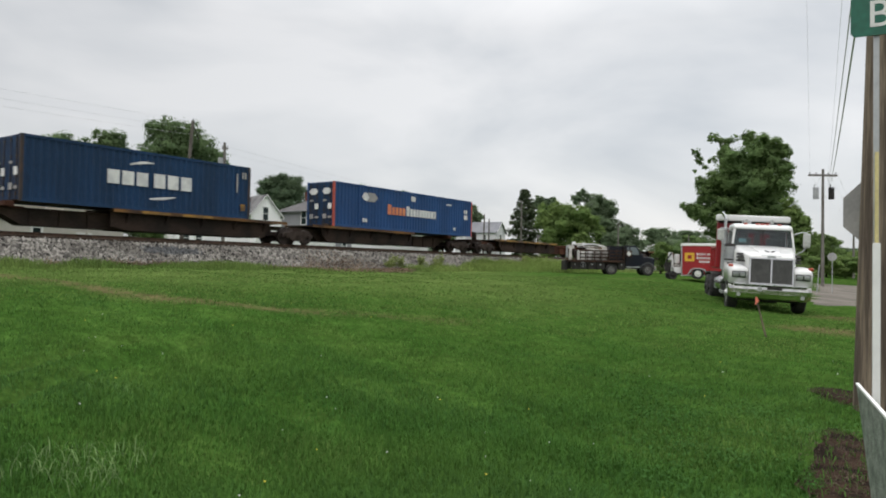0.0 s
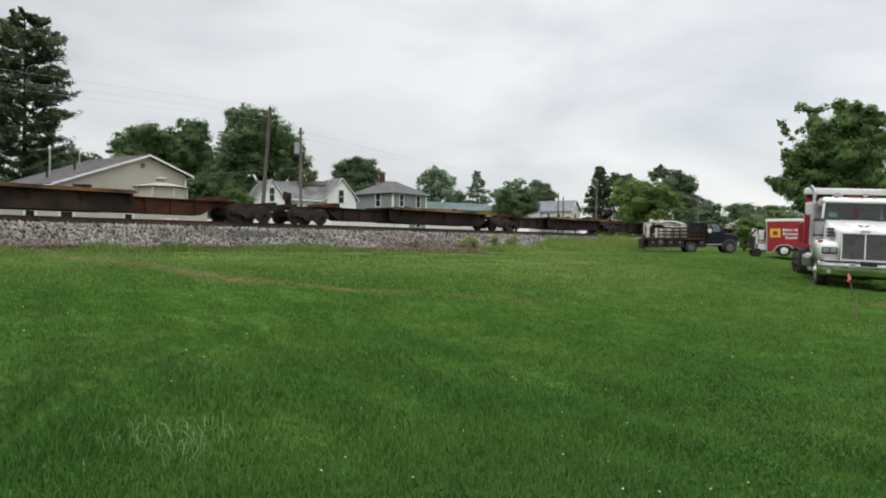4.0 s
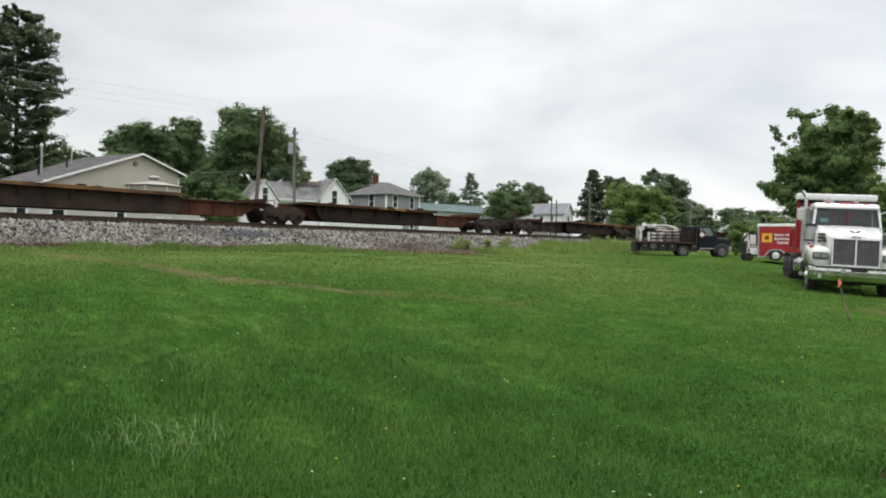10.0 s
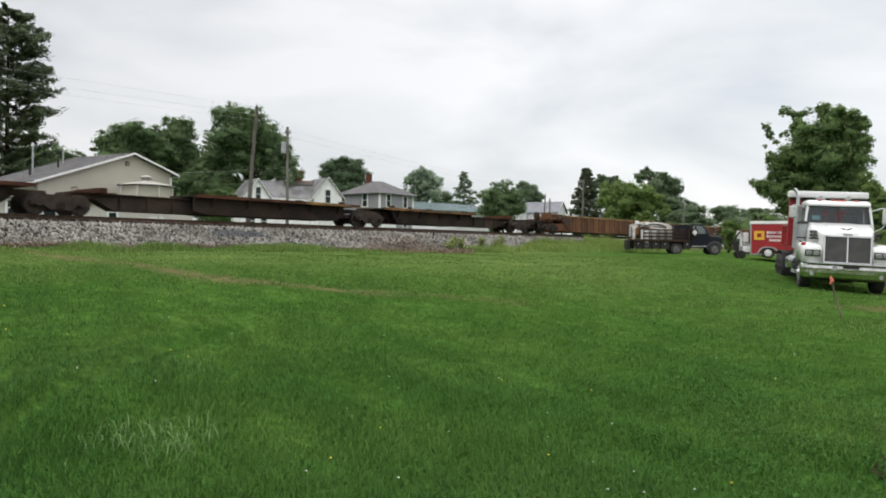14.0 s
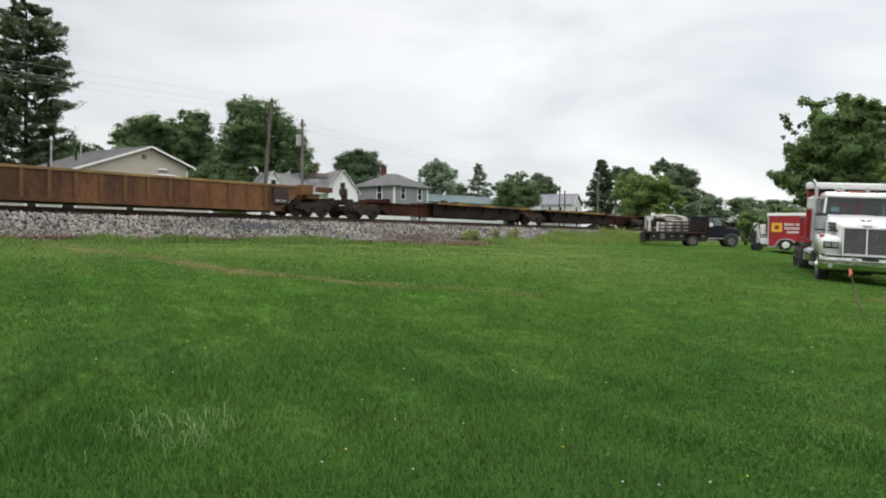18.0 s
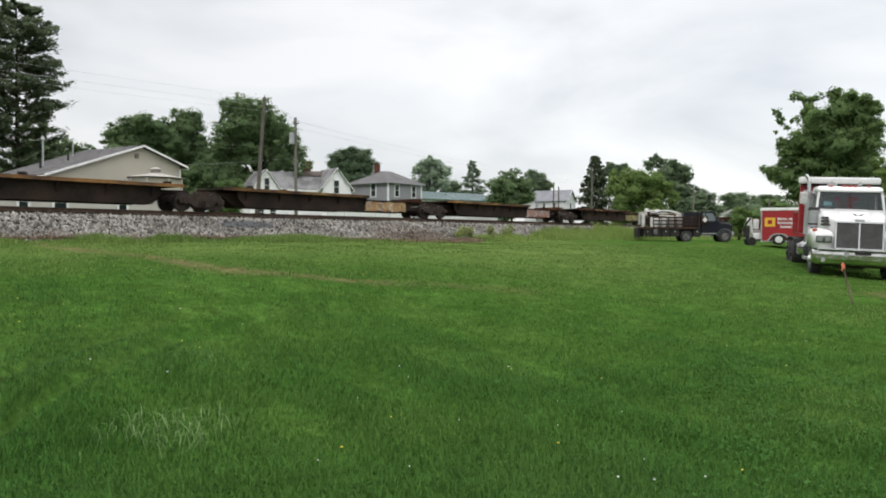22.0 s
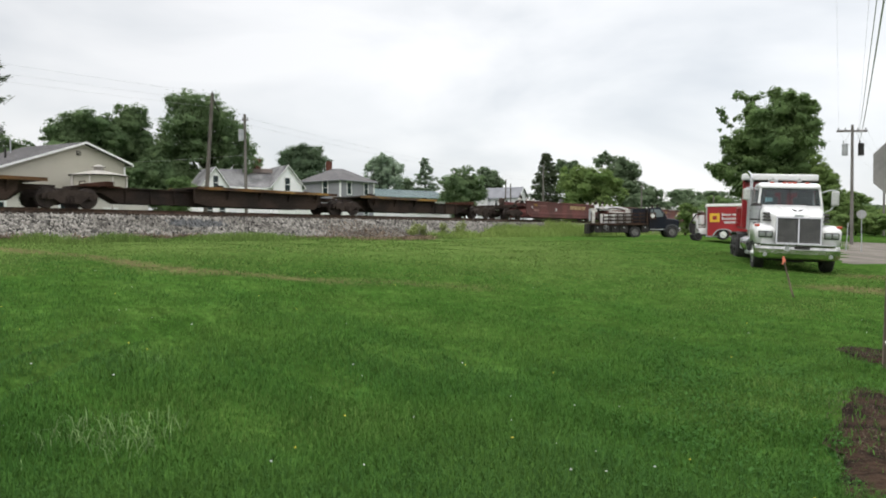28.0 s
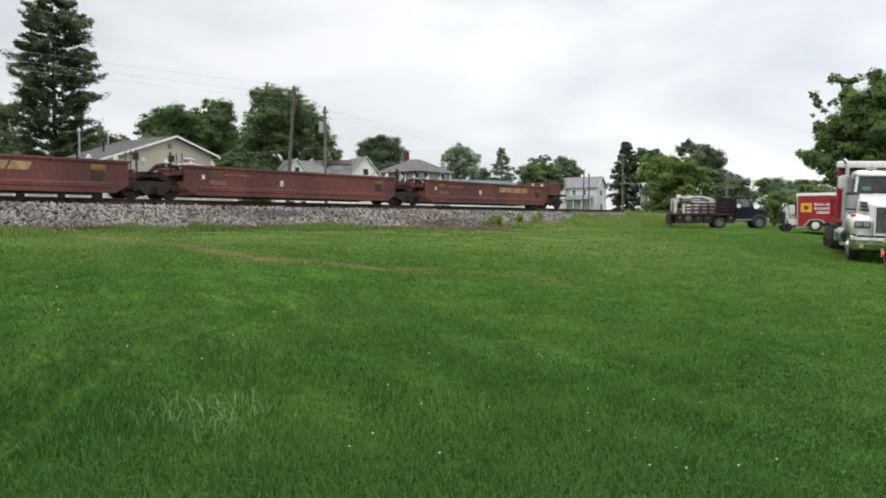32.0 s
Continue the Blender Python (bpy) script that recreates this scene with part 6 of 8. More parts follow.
def road_wheel(parent, x, y, r, w, out, rim="rim", axis="x"):
    """A tyre with a dished rim; out is the side of the rim."""
    bm = nb()
    def P(a, b):
        return (a, b[0], b[1]) if axis == "x" else (b[0], a, b[1])
    prof = [(-w / 2, r * 0.60), (-w / 2, r * 0.92), (-w * 0.36, r), (w * 0.36, r), (w / 2, r * 0.92), (w / 2, r * 0.60)]
    n = 24
    rings = []
    for i in range(n):
        a = math.tau * i / n
        rings.append([bm.verts.new(P(p, (q * math.cos(a), q * math.sin(a)))) for p, q in prof])
    for i in range(n):
        j = (i + 1) % n
        for k in range(len(prof)):
            m = (k + 1) % len(prof)
            bm.faces.new((rings[i][k], rings[j][k], rings[j][m], rings[i][m]))
    bmesh.ops.recalc_face_normals(bm, faces=bm.faces[:])
    wheel = part("wheel", bm, M["tyre"], parent, at=pose(x, y, r), smooth=False)
    bm = nb()
    rod(bm, P(out * (w / 2 - 0.09), (0, 0)), P(out * (w / 2 - 0.02), (0, 0)), r * 0.62, r * 0.60, seg=20)
    rod(bm, P(out * (w / 2 - 0.03), (0, 0)), P(out * (w / 2 + 0.05), (0, 0)), r * 0.26, r * 0.18, seg=14)
    for i in range(8):
        a = math.tau * i / 8
        rod(bm, P(out * (w / 2 - 0.03), (r * 0.38 * math.cos(a), r * 0.38 * math.sin(a))), P(out * (w / 2 + 0.015), (r * 0.38 * math.cos(a), r * 0.38 * math.sin(a))), 0.02, seg=6)
    part("rim", bm, M[rim], wheel)
    return wheel


def clear_glass(name, tint):
    """Thin clear glass: passes light, with the gloss of a pane."""
    m = bpy.data.materials.new(name)
    m.use_nodes = True
    nt = m.node_tree
    see = nt.nodes.new("ShaderNodeBsdfTransparent")
    see.inputs["Color"].default_value = (*tint, 1)
    shine = nt.nodes.new("ShaderNodeBsdfGlossy")
    shine.inputs["Roughness"].default_value = 0.03
    fr = nt.nodes.new("ShaderNodeFresnel")
    fr.inputs["IOR"].default_value = 1.5
    mx = nt.nodes.new("ShaderNodeMixShader")
    nt.links.new(fr.outputs[0], mx.inputs[0])
    nt.links.new(see.outputs[0], mx.inputs[1])
    nt.links.new(shine.outputs[0], mx.inputs[2])
    nt.links.new(mx.outputs[0], nt.nodes["Material Output"].inputs["Surface"])
    return m


M["bumperchrome"] = mat("bumper_chrome", (0.62, 0.61, 0.59), (0.48, 0.47, 0.45), 3, 0.16, 1.0, 0.006, 5, 0.15)
M["clearglass"] = clear_glass("clear_glass", (0.62, 0.70, 0.70))
M["seatcloth"] = mat("seat_cloth", (0.16, 0.15, 0.15), (0.11, 0.10, 0.10), 4, 0.9)
M["stickerblue"] = mat("sticker", (0.45, 0.68, 0.74), None, 3, 0.5)


def slab(bm, quad, depth):
    """A pane or plate of four corners, thickened backwards along y."""
    a = [bm.verts.new(p) for p in quad]
    b = [bm.verts.new((p[0], p[1] + depth, p[2])) for p in quad]
    bm.faces.new(a), bm.faces.new(b[::-1])
    for i in range(4):
        j = (i + 1) % 4
        bm.faces.new((a[i], b[i], b[j], a[j]))
    bmesh.ops.recalc_face_normals(bm, faces=bm.faces[:])
    return bm


def dump_truck():
    t = thing("dump_truck", pose(10.47, 22.85, ground_z(11.2, 25.5) - 0.09, 0.9, 2.6, -15.2), "white conventional dump truck with red dump body and chrome bumper", "truck")
    wh = M["truckwhite"]
    # wrap-round chrome bumper
    bm = nb()
    prof = [(0.10, 0.42), (0.02, 0.47), (-0.01, 0.60), (-0.01, 0.74), (0.01, 0.82), (0.05, 0.87), (0.24, 0.88), (0.24, 0.44)]
    secs = []
    for x, back in ((-1.24, 0.20), (-1.10, 0.06), (-0.85, 0.0), (0.85, 0.0), (1.10, 0.06), (1.24, 0.20)):
        secs.append([(x, y + back, z + (0.05 if abs(x) > 1.2 and z < 0.5 else 0)) for y, z in prof])
    b = part("bumper", loft(bm, secs), M["bumperchrome"], t, smooth=False)
    part("bumper_lip", boxed(-1.10, 1.10, -0.015, 0.24, 0.872, 0.905, bevel=0.01), M["chrome"], b)
    part("tow_plate", boxed(-0.10, 0.34, -0.03, 0.03, 0.76, 0.85, bevel=0.01), M["darkmetal"], b)
    part("tow_hook", rod(nb(), (-0.32, -0.05, 0.76), (-0.32, 0.04, 0.76), 0.075, seg=12), M["metalgrey"], b)
    for sx in (-1, 1):
        part("fog_lamp", rod(nb(), (sx * 0.95, 0.0, 0.55), (sx * 0.95, 0.05, 0.55), 0.06, seg=12), M["metalgrey"], b)
    part("under_plate", boxed(-0.95, 0.95, 0.3, 0.45, 0.36, 0.8), M["darkmetal"], t)
    # long hood: narrow nose at the grille, wide and high at the cowl
    def nose(y, hw, z1, r):
        return rounded(y, hw, 0.90, z1, r, 6)
    hood = part("hood", loft(nb(), [nose(0.13, 0.64, 1.80, 0.07), nose(0.22, 0.68, 1.86, 0.10), nose(0.55, 0.79, 1.94, 0.16),
                                     nose(1.0, 0.90, 2.02, 0.20), nose(1.5, 0.96, 2.10, 0.22), nose(1.92, 0.99, 2.17, 0.20)]), wh, t, smooth=True)
    part("hood_ridge", loft(nb(), [rounded(0.16, 0.30, 1.78, 1.86, 0.04), rounded(0.6, 0.36, 1.90, 1.99, 0.05), rounded(1.2, 0.42, 2.02, 2.10, 0.05), rounded(1.9, 0.50, 2.12, 2.20, 0.05)]), wh, hood, smooth=True)
    part("badge", boxed(-0.13, 0.13, 0.115, 0.16, 1.74, 1.85, bevel=0.02), M["metalgrey"], hood)
    bm = nb()
    for sx in (-1, 1):
        prism(bm, [(0.0, 1.955), (sx * 0.05, 1.995), (sx * 0.19, 2.02), (sx * 0.10, 1.965)], 0.44, 0.47)
    part("emblem", bm, M["darkmetal"], hood)
    # grille: leaning chrome surround, dark core, centre bar, fine mesh
    def gy(z):
        return 0.02 + 0.09 * (z - 0.9) / 0.85
    def bar(bm, x0, x1, z0, z1, d0, d1):
        x0, x1 = x0 * 1.08, x1 * 1.08
        return slab(bm, [(x0, gy(z0) + d0, z0), (x1, gy(z0) + d0, z0), (x1, gy(z1) + d0, z1), (x0, gy(z1) + d0, z1)], d1 - d0)
    bm = nb()
    for x0, x1, z0, z1 in ((-0.61, -0.57, 0.91, 1.77), (0.57, 0.61, 0.91, 1.77), (-0.57, 0.57, 1.725, 1.77), (-0.57, 0.57, 0.91, 0.955), (-0.022, 0.022, 0.955, 1.725)):
        bar(bm, x0, x1, z0, z1, -0.03, 0.07)
    part("grille_frame", bm, M["chrome"], t)
    g = part("grille", bar(nb(), -0.57, 0.57, 0.955, 1.725, 0.02, 0.06), M["grilledark"], t)
    bm = nb()
    for i in range(33):
        x = -0.565 + i * 0.0347
        bar(bm, x, x + 0.006, 0.955, 1.725, 0.008, 0.02)
    for i in range(20):
        z = 0.985 + i * 0.038
        bar(bm, -0.57, 0.57, z, z + 0.007, 0.004, 0.008)
    part("grille_mesh", bm, M["grillewire"], g)
    for sx in (-1, 1):
        def S(a, b):
            return sorted((sx * a, sx * b))
        # fender with its own headlight pod
        def sec(y, x0, x1, z0, z1, r):
            c, hw = sx * (x0 + x1) / 2, (x1 - x0) / 2
            return rounded(y, hw, z0, z1, r, 5, c)
        f = part("fender", loft(nb(), [sec(0.10, 0.66, 1.20, 0.90, 1.36, 0.10), sec(0.20, 0.66, 1.25, 0.90, 1.44, 0.14), sec(0.55, 0.70, 1.27, 0.98, 1.52, 0.16),
                                       sec(1.12, 0.74, 1.27, 1.14, 1.54, 0.16), sec(1.6, 0.80, 1.25, 1.02, 1.46, 0.14), sec(1.95, 0.85, 1.20, 0.90, 1.30, 0.1)]), wh, t, smooth=True)
        hl = part("headlight", boxed(*S(0.73, 1.17), 0.055, 0.12, 1.09, 1.30, bevel=0.03), M["darkmetal"], f)
        for a, c in ((0.755, 0.94), (0.965, 1.145)):
            part("lens", boxed(*S(a, c), 0.035, 0.075, 1.12, 1.27, bevel=0.03), M["lampglass"], hl)
        part("marker_lamp", boxed(*S(1.12, 1.27), 0.22, 0.34, 1.43, 1.52, bevel=0.03), M["boxred"], f)
        # intake louvres in the hood's flank
        bm = nb()
        for i, z in enumerate((1.62, 1.73, 1.84)):
            prism(bm, [(0.42 + 0.06 * i, z), (0.50 + 0.06 * i, z + 0.065), (1.15, z + 0.065), (1.15, z)], *S(0.75 + 0.02 * i, 0.935), "x")
        part("louvre", bm, M["darkmetal"], hood)
    # cab: lower shell, pillars, roof, open window bays
    cab = part("cab", loft(nb(), [rounded(1.90, 1.02, 1.0, 2.18, 0.05), rounded(2.2, 1.05, 0.95, 2.14, 0.04), rounded(3.4, 1.05, 0.95, 2.14, 0.04)]), wh, t)
    part("roof", loft(nb(), [rounded(2.05, 0.93, 2.76, 2.83, 0.03, 4), rounded(2.16, 0.95, 2.76, 2.92, 0.08, 4), rounded(2.5, 0.97, 2.76, 2.97, 0.12, 4), rounded(3.4, 0.97, 2.76, 2.97, 0.12, 4)]), wh, cab, smooth=True)
    for sx in (-1, 1):
        for (y0, y1, w) in ((1.93, 2.12, 0.07), (3.30, 3.34, 0.08)):
            bm = loft(nb(), [[(sx * 1.02, y0, 2.10), (sx * (1.02 - w), y0, 2.10), (sx * (1.02 - w), y0 + 0.09, 2.10), (sx * 1.02, y0 + 0.09, 2.10)],
                      [(sx * 0.95, y1, 2.80), (sx * (0.95 - w), y1, 2.80), (sx * (0.95 - w), y1 + 0.09, 2.80), (sx * 0.95, y1 + 0.09, 2.80)]])
            part("pillar", bm, wh, cab)
    bm = boxed(-0.95, 0.95, 3.30, 3.40, 2.10, 2.22)
    box(bm, -0.95, -0.62, 3.30, 3.40, 2.22, 2.80)
    box(bm, 0.62, 0.95, 3.30, 3.40, 2.22, 2.80)
    box(bm, -0.10, 0.10, 3.30, 3.40, 2.22, 2.80)
    box(bm, -0.62, 0.62, 3.30, 3.40, 2.66, 2.80)
    part("rear_wall", bm, M["seatcloth"], cab)
    def wy(z):
        return 1.945 + 0.17 * (z - 2.17) / 0.60
    for x0, x1, i0, i1 in ((-0.955, -0.018, 0.06, 0), (0.018, 0.955, 0, 0.06)):
        q = [(x0, wy(2.18), 2.18), (x1, wy(2.18), 2.18), (x1 - i1, wy(2.78), 2.78), (x0 + i0, wy(2.78), 2.78)]
        w = part("windscreen", slab(nb(), q, 0.012), M["clearglass"], cab)
        w.visible_shadow = False
    part("screen_bar", slab(nb(), [(-0.018, wy(2.18) - 0.004, 2.18), (0.018, wy(2.18) - 0.004, 2.18), (0.018, wy(2.78) - 0.004, 2.78), (-0.018, wy(2.78) - 0.004, 2.78)], 0.02), M["darkmetal"], cab)
    bm = nb()
    for x0, x1, z0, z1 in ((-0.965, 0.965, 2.165, 2.19), (-0.91, 0.91, 2.765, 2.785)):
        slab(bm, [(x0, wy(z0) - 0.006, z0), (x1, wy(z0) - 0.006, z0), (x1, wy(z1) - 0.006, z1), (x0, wy(z1) - 0.006, z1)], 0.02)
    part("screen_seal", bm, M["darkmetal"], cab)
    part("sticker", slab(nb(), [(-0.78, wy(2.29) + 0.014, 2.29), (-0.54, wy(2.29) + 0.014, 2.29), (-0.54, wy(2.43) + 0.014, 2.43), (-0.78, wy(2.43) + 0.014, 2.43)], 0.004), M["stickerblue"], cab)
    for x in (-0.5, 0.5):
        bm = boxed(x - 0.26, x + 0.26, 2.85, 3.0, 1.6, 2.50, bevel=0.05)
        box(bm, x - 0.14, x + 0.14, 2.86, 2.98, 2.50, 2.66, bevel=0.04)
        part("seat", bm, M["seatcloth"], cab)
    part("steering_wheel", bent(nb(), [(0.5 + 0.22 * math.cos(a), 2.42 + 0.08 * math.sin(a), 2.20 + 0.18 * math.sin(a)) for a in np.linspace(0, math.tau, 17)], 0.018, 6), M["darkmetal"], cab)
    part("dashboard", boxed(-0.93, 0.93, 2.02, 2.30, 2.10, 2.20, bevel=0.03), M["darkmetal"], cab)
    bm = nb()
    for x in (-0.55, 0.15):
        bent(bm, [(x, wy(2.18) - 0.02, 2.17), (x + 0.42, wy(2.26) - 0.025, 2.26)], 0.010, 6)
    part("wiper", bm, M["darkmetal"], cab)
    for sx in (-1, 1):
        def S(a, b):
            return sorted((sx * a, sx * b))
        d = part("door", boxed(*S(1.045, 1.085), 2.15, 3.2, 1.05, 2.10, bevel=0.02), wh, cab)
        part("handle", boxed(*S(1.085, 1.11), 3.0, 3.12, 1.95, 2.0, bevel=0.01), M["chrome"], d)
        w = part("door_window", slab(nb(), [(sx * 1.03, 2.15, 2.12), (sx * 1.03, 3.25, 2.12), (sx * 0.955, 3.25, 2.77), (sx * 0.955, 2.22, 2.77)], 0.01), M["clearglass"], cab)
        w.visible_shadow = False
        hi, lo = (2.73, 2.33) if sx < 0 else (2.69, 2.20)
        arm = part("mirror_arm", bent(nb(), [(sx * 0.98, 2.1, hi - 0.06), (sx * 1.22, 2.0, hi + 0.03), (sx * 1.40, 2.0, hi + 0.02)], 0.022, 8), M["metalgrey"], cab)
        part("mirror_arm", bent(nb(), [(sx * 1.02, 2.1, lo - 0.28), (sx * 1.26, 2.0, lo - 0.14), (sx * 1.38, 2.0, lo + 0.02)], 0.022, 8), M["metalgrey"], cab)
        part("mirror", boxed(*S(1.27, 1.50), 1.95, 2.06, lo, hi, bevel=0.045), M["mirrorshell"], arm)
        part("step", boxed(*S(0.95, 1.2), 2.3, 3.3, 0.45, 0.55, bevel=0.01), M["metalgrey"], t)
        part("fuel_tank", rod(nb(), (sx * 0.98, 2.5, 0.78), (sx * 0.98, 4.3, 0.78), 0.29, seg=20), M["chrome"], t)
        road_wheel(t, sx * 1.04, 1.12, 0.53, 0.32, sx)
        for yy in (6.3, 7.7):
            road_wheel(t, sx * 0.98, yy, 0.52, 0.58, sx, "darkmetal")
        part("mud_guard", loft(nb(), [[(sx * 0.7, y, z), (sx * 1.26, y, z), (sx * 1.26, y, z + 0.05), (sx * 0.7, y, z + 0.05)] for y, z in ((5.55, 0.80), (5.75, 1.05), (6.3, 1.12), (7.7, 1.12), (8.4, 1.0))]), M["darkmetal"], t)
        part("air_horn", rod(nb(), (sx * 0.42 - 0.1, 2.75, 3.05), (sx * 0.42 - 0.1, 2.35, 3.05), 0.04, 0.075, seg=12), M["chrome"], cab)
    part("beacon_bar", boxed(-0.62, -0.32, 2.55, 2.8, 2.96, 3.12, bevel=0.05), M["metalgrey"], cab)
    for x in (-0.16, 0.0, 0.16, 0.55, -0.55):
        part("roof_lamp", boxed(x - 0.06, x + 0.06, 2.22, 2.34, 2.92, 2.99, bevel=0.025), M["boxred"], cab)
    # exhaust stack and intake on the flank
    st = part("exhaust_stack", bent(nb(), [(-1.06, 3.62, 0.8), (-1.06, 3.62, 3.15), (-1.09, 3.64, 3.26), (-1.20, 3.66, 3.42)], 0.062, 12), M["chrome"], t)
    part("heat_shield", rod(nb(), (-1.06, 3.62, 1.3), (-1.06, 3.62, 2.75), 0.11, seg=16), M["metalgrey"], st)
    part("stack_bracket", boxed(-1.08, -0.6, 3.58, 3.66, 2.55, 2.62), M["darkmetal"], st)
    ac = part("air_cleaner", rod(nb(), (-1.08, 1.72, 1.56), (-1.08, 1.72, 2.12), 0.165, seg=20), M["metalgrey"], t, smooth=False)
    part("cap", rod(nb(), (-1.08, 1.72, 2.12), (-1.08, 1.72, 2.22), 0.19, 0.15, seg=20), M["darkmetal"], ac)
    part("band", rod(nb(), (-1.08, 1.72, 1.64), (-1.08, 1.72, 1.69), 0.172, seg=20), M["darkmetal"], ac)
    part("elbow", bent(nb(), [(-1.08, 1.72, 1.60), (-1.02, 1.72, 1.44), (-0.85, 1.72, 1.40)], 0.09, 10), M["darkmetal"], ac)
    bm = boxed(-0.42, 0.42, 0.4, 8.6, 0.72, 0.98)
    for y in (1.12, 6.3, 7.7):
        rod(bm, (-0.9, y, 0.53), (0.9, y, 0.53), 0.09, seg=8)
    part("chassis", bm, M["darkmetal"], t)
    part("battery_box", boxed(-1.2, -0.75, 4.4, 5.1, 0.55, 0.95, bevel=0.02), M["metalgrey"], t)
    # dump body: tall headboard with a tarp housing, lower sides
    red = M["truckred"]
    body = part("dump_body", boxed(-1.0, 1.0, 4.15, 8.4, 1.30, 1.42), red, t)
    part("headboard", boxed(-1.30, 1.16, 4.10, 4.20, 1.35, 3.16), red, body)
    for x in (-1.30, -0.65, 0.0, 0.62, 1.09):
        part("headboard_rib", boxed(x, x + 0.07, 4.04, 4.10, 1.35, 3.1), red, body)
    for sx in (-1, 1):
        part("body_side", boxed(*sorted((sx * 0.98, sx * 1.04)), 4.2, 8.4, 1.35, 2.15), red, body)
        rib = part("body_rib", boxed(*sorted((sx * 1.04, sx * 1.09)), 4.3, 4.4, 1.38, 2.1), red, body)
        for k in range(1, 7):
            again(rib, pose(0, k * 0.66, 0))
        part("top_rail", boxed(*sorted((sx * 0.96, sx * 1.08)), 4.2, 8.4, 2.12, 2.20, bevel=0.02), red, body)
    part("tailgate", boxed(-1.0, 1.0, 8.36, 8.44, 1.4, 2.15), red, body)
    bm = boxed(-1.36, 1.20, 3.86, 4.28, 3.12, 3.36, bevel=0.06)
    part("tarp_housing", bm, M["truckwhite"], body, "white tarp housing")
    part("tarp_roll", rod(nb(), (-1.27, 3.98, 3.11), (1.23, 3.98, 3.11), 0.06, seg=12), M["darkmetal"], body)


M["grillewire"] = mat("grille_wire", (0.20, 0.195, 0.19), (0.15, 0.147, 0.142), 6, 0.5, 0.6)
M["grilledark"] = mat("grille_dark", (0.055, 0.055, 0.056), (0.040, 0.040, 0.041), 6, 0.6, 0.2)
M["lampglass"] = mat("lamp_glass", (0.42, 0.43, 0.44), (0.30, 0.31, 0.32), 6, 0.15, 0.6)
M["mirrorshell"] = mat("mirror_shell", (0.55, 0.55, 0.54), (0.46, 0.46, 0.45), 3, 0.3, 0.5)
dump_truck()


M["cranepaint"] = mat("crane_paint", (0.58, 0.57, 0.53), (0.34, 0.32, 0.28), 3, 0.6, 0, 0, 20, 0.25)




M["bedrust"] = mat("bed_rust", (0.062, 0.036, 0.026), (0.034, 0.023, 0.019), 3, 0.85, 0, 0.002, 20, 0.3, spec=0.15)
M["dullrim"] = mat("rim_dull", (0.20, 0.195, 0.19), (0.11, 0.105, 0.10), 5, 0.5, 0.5, 0, 30, 0.2)


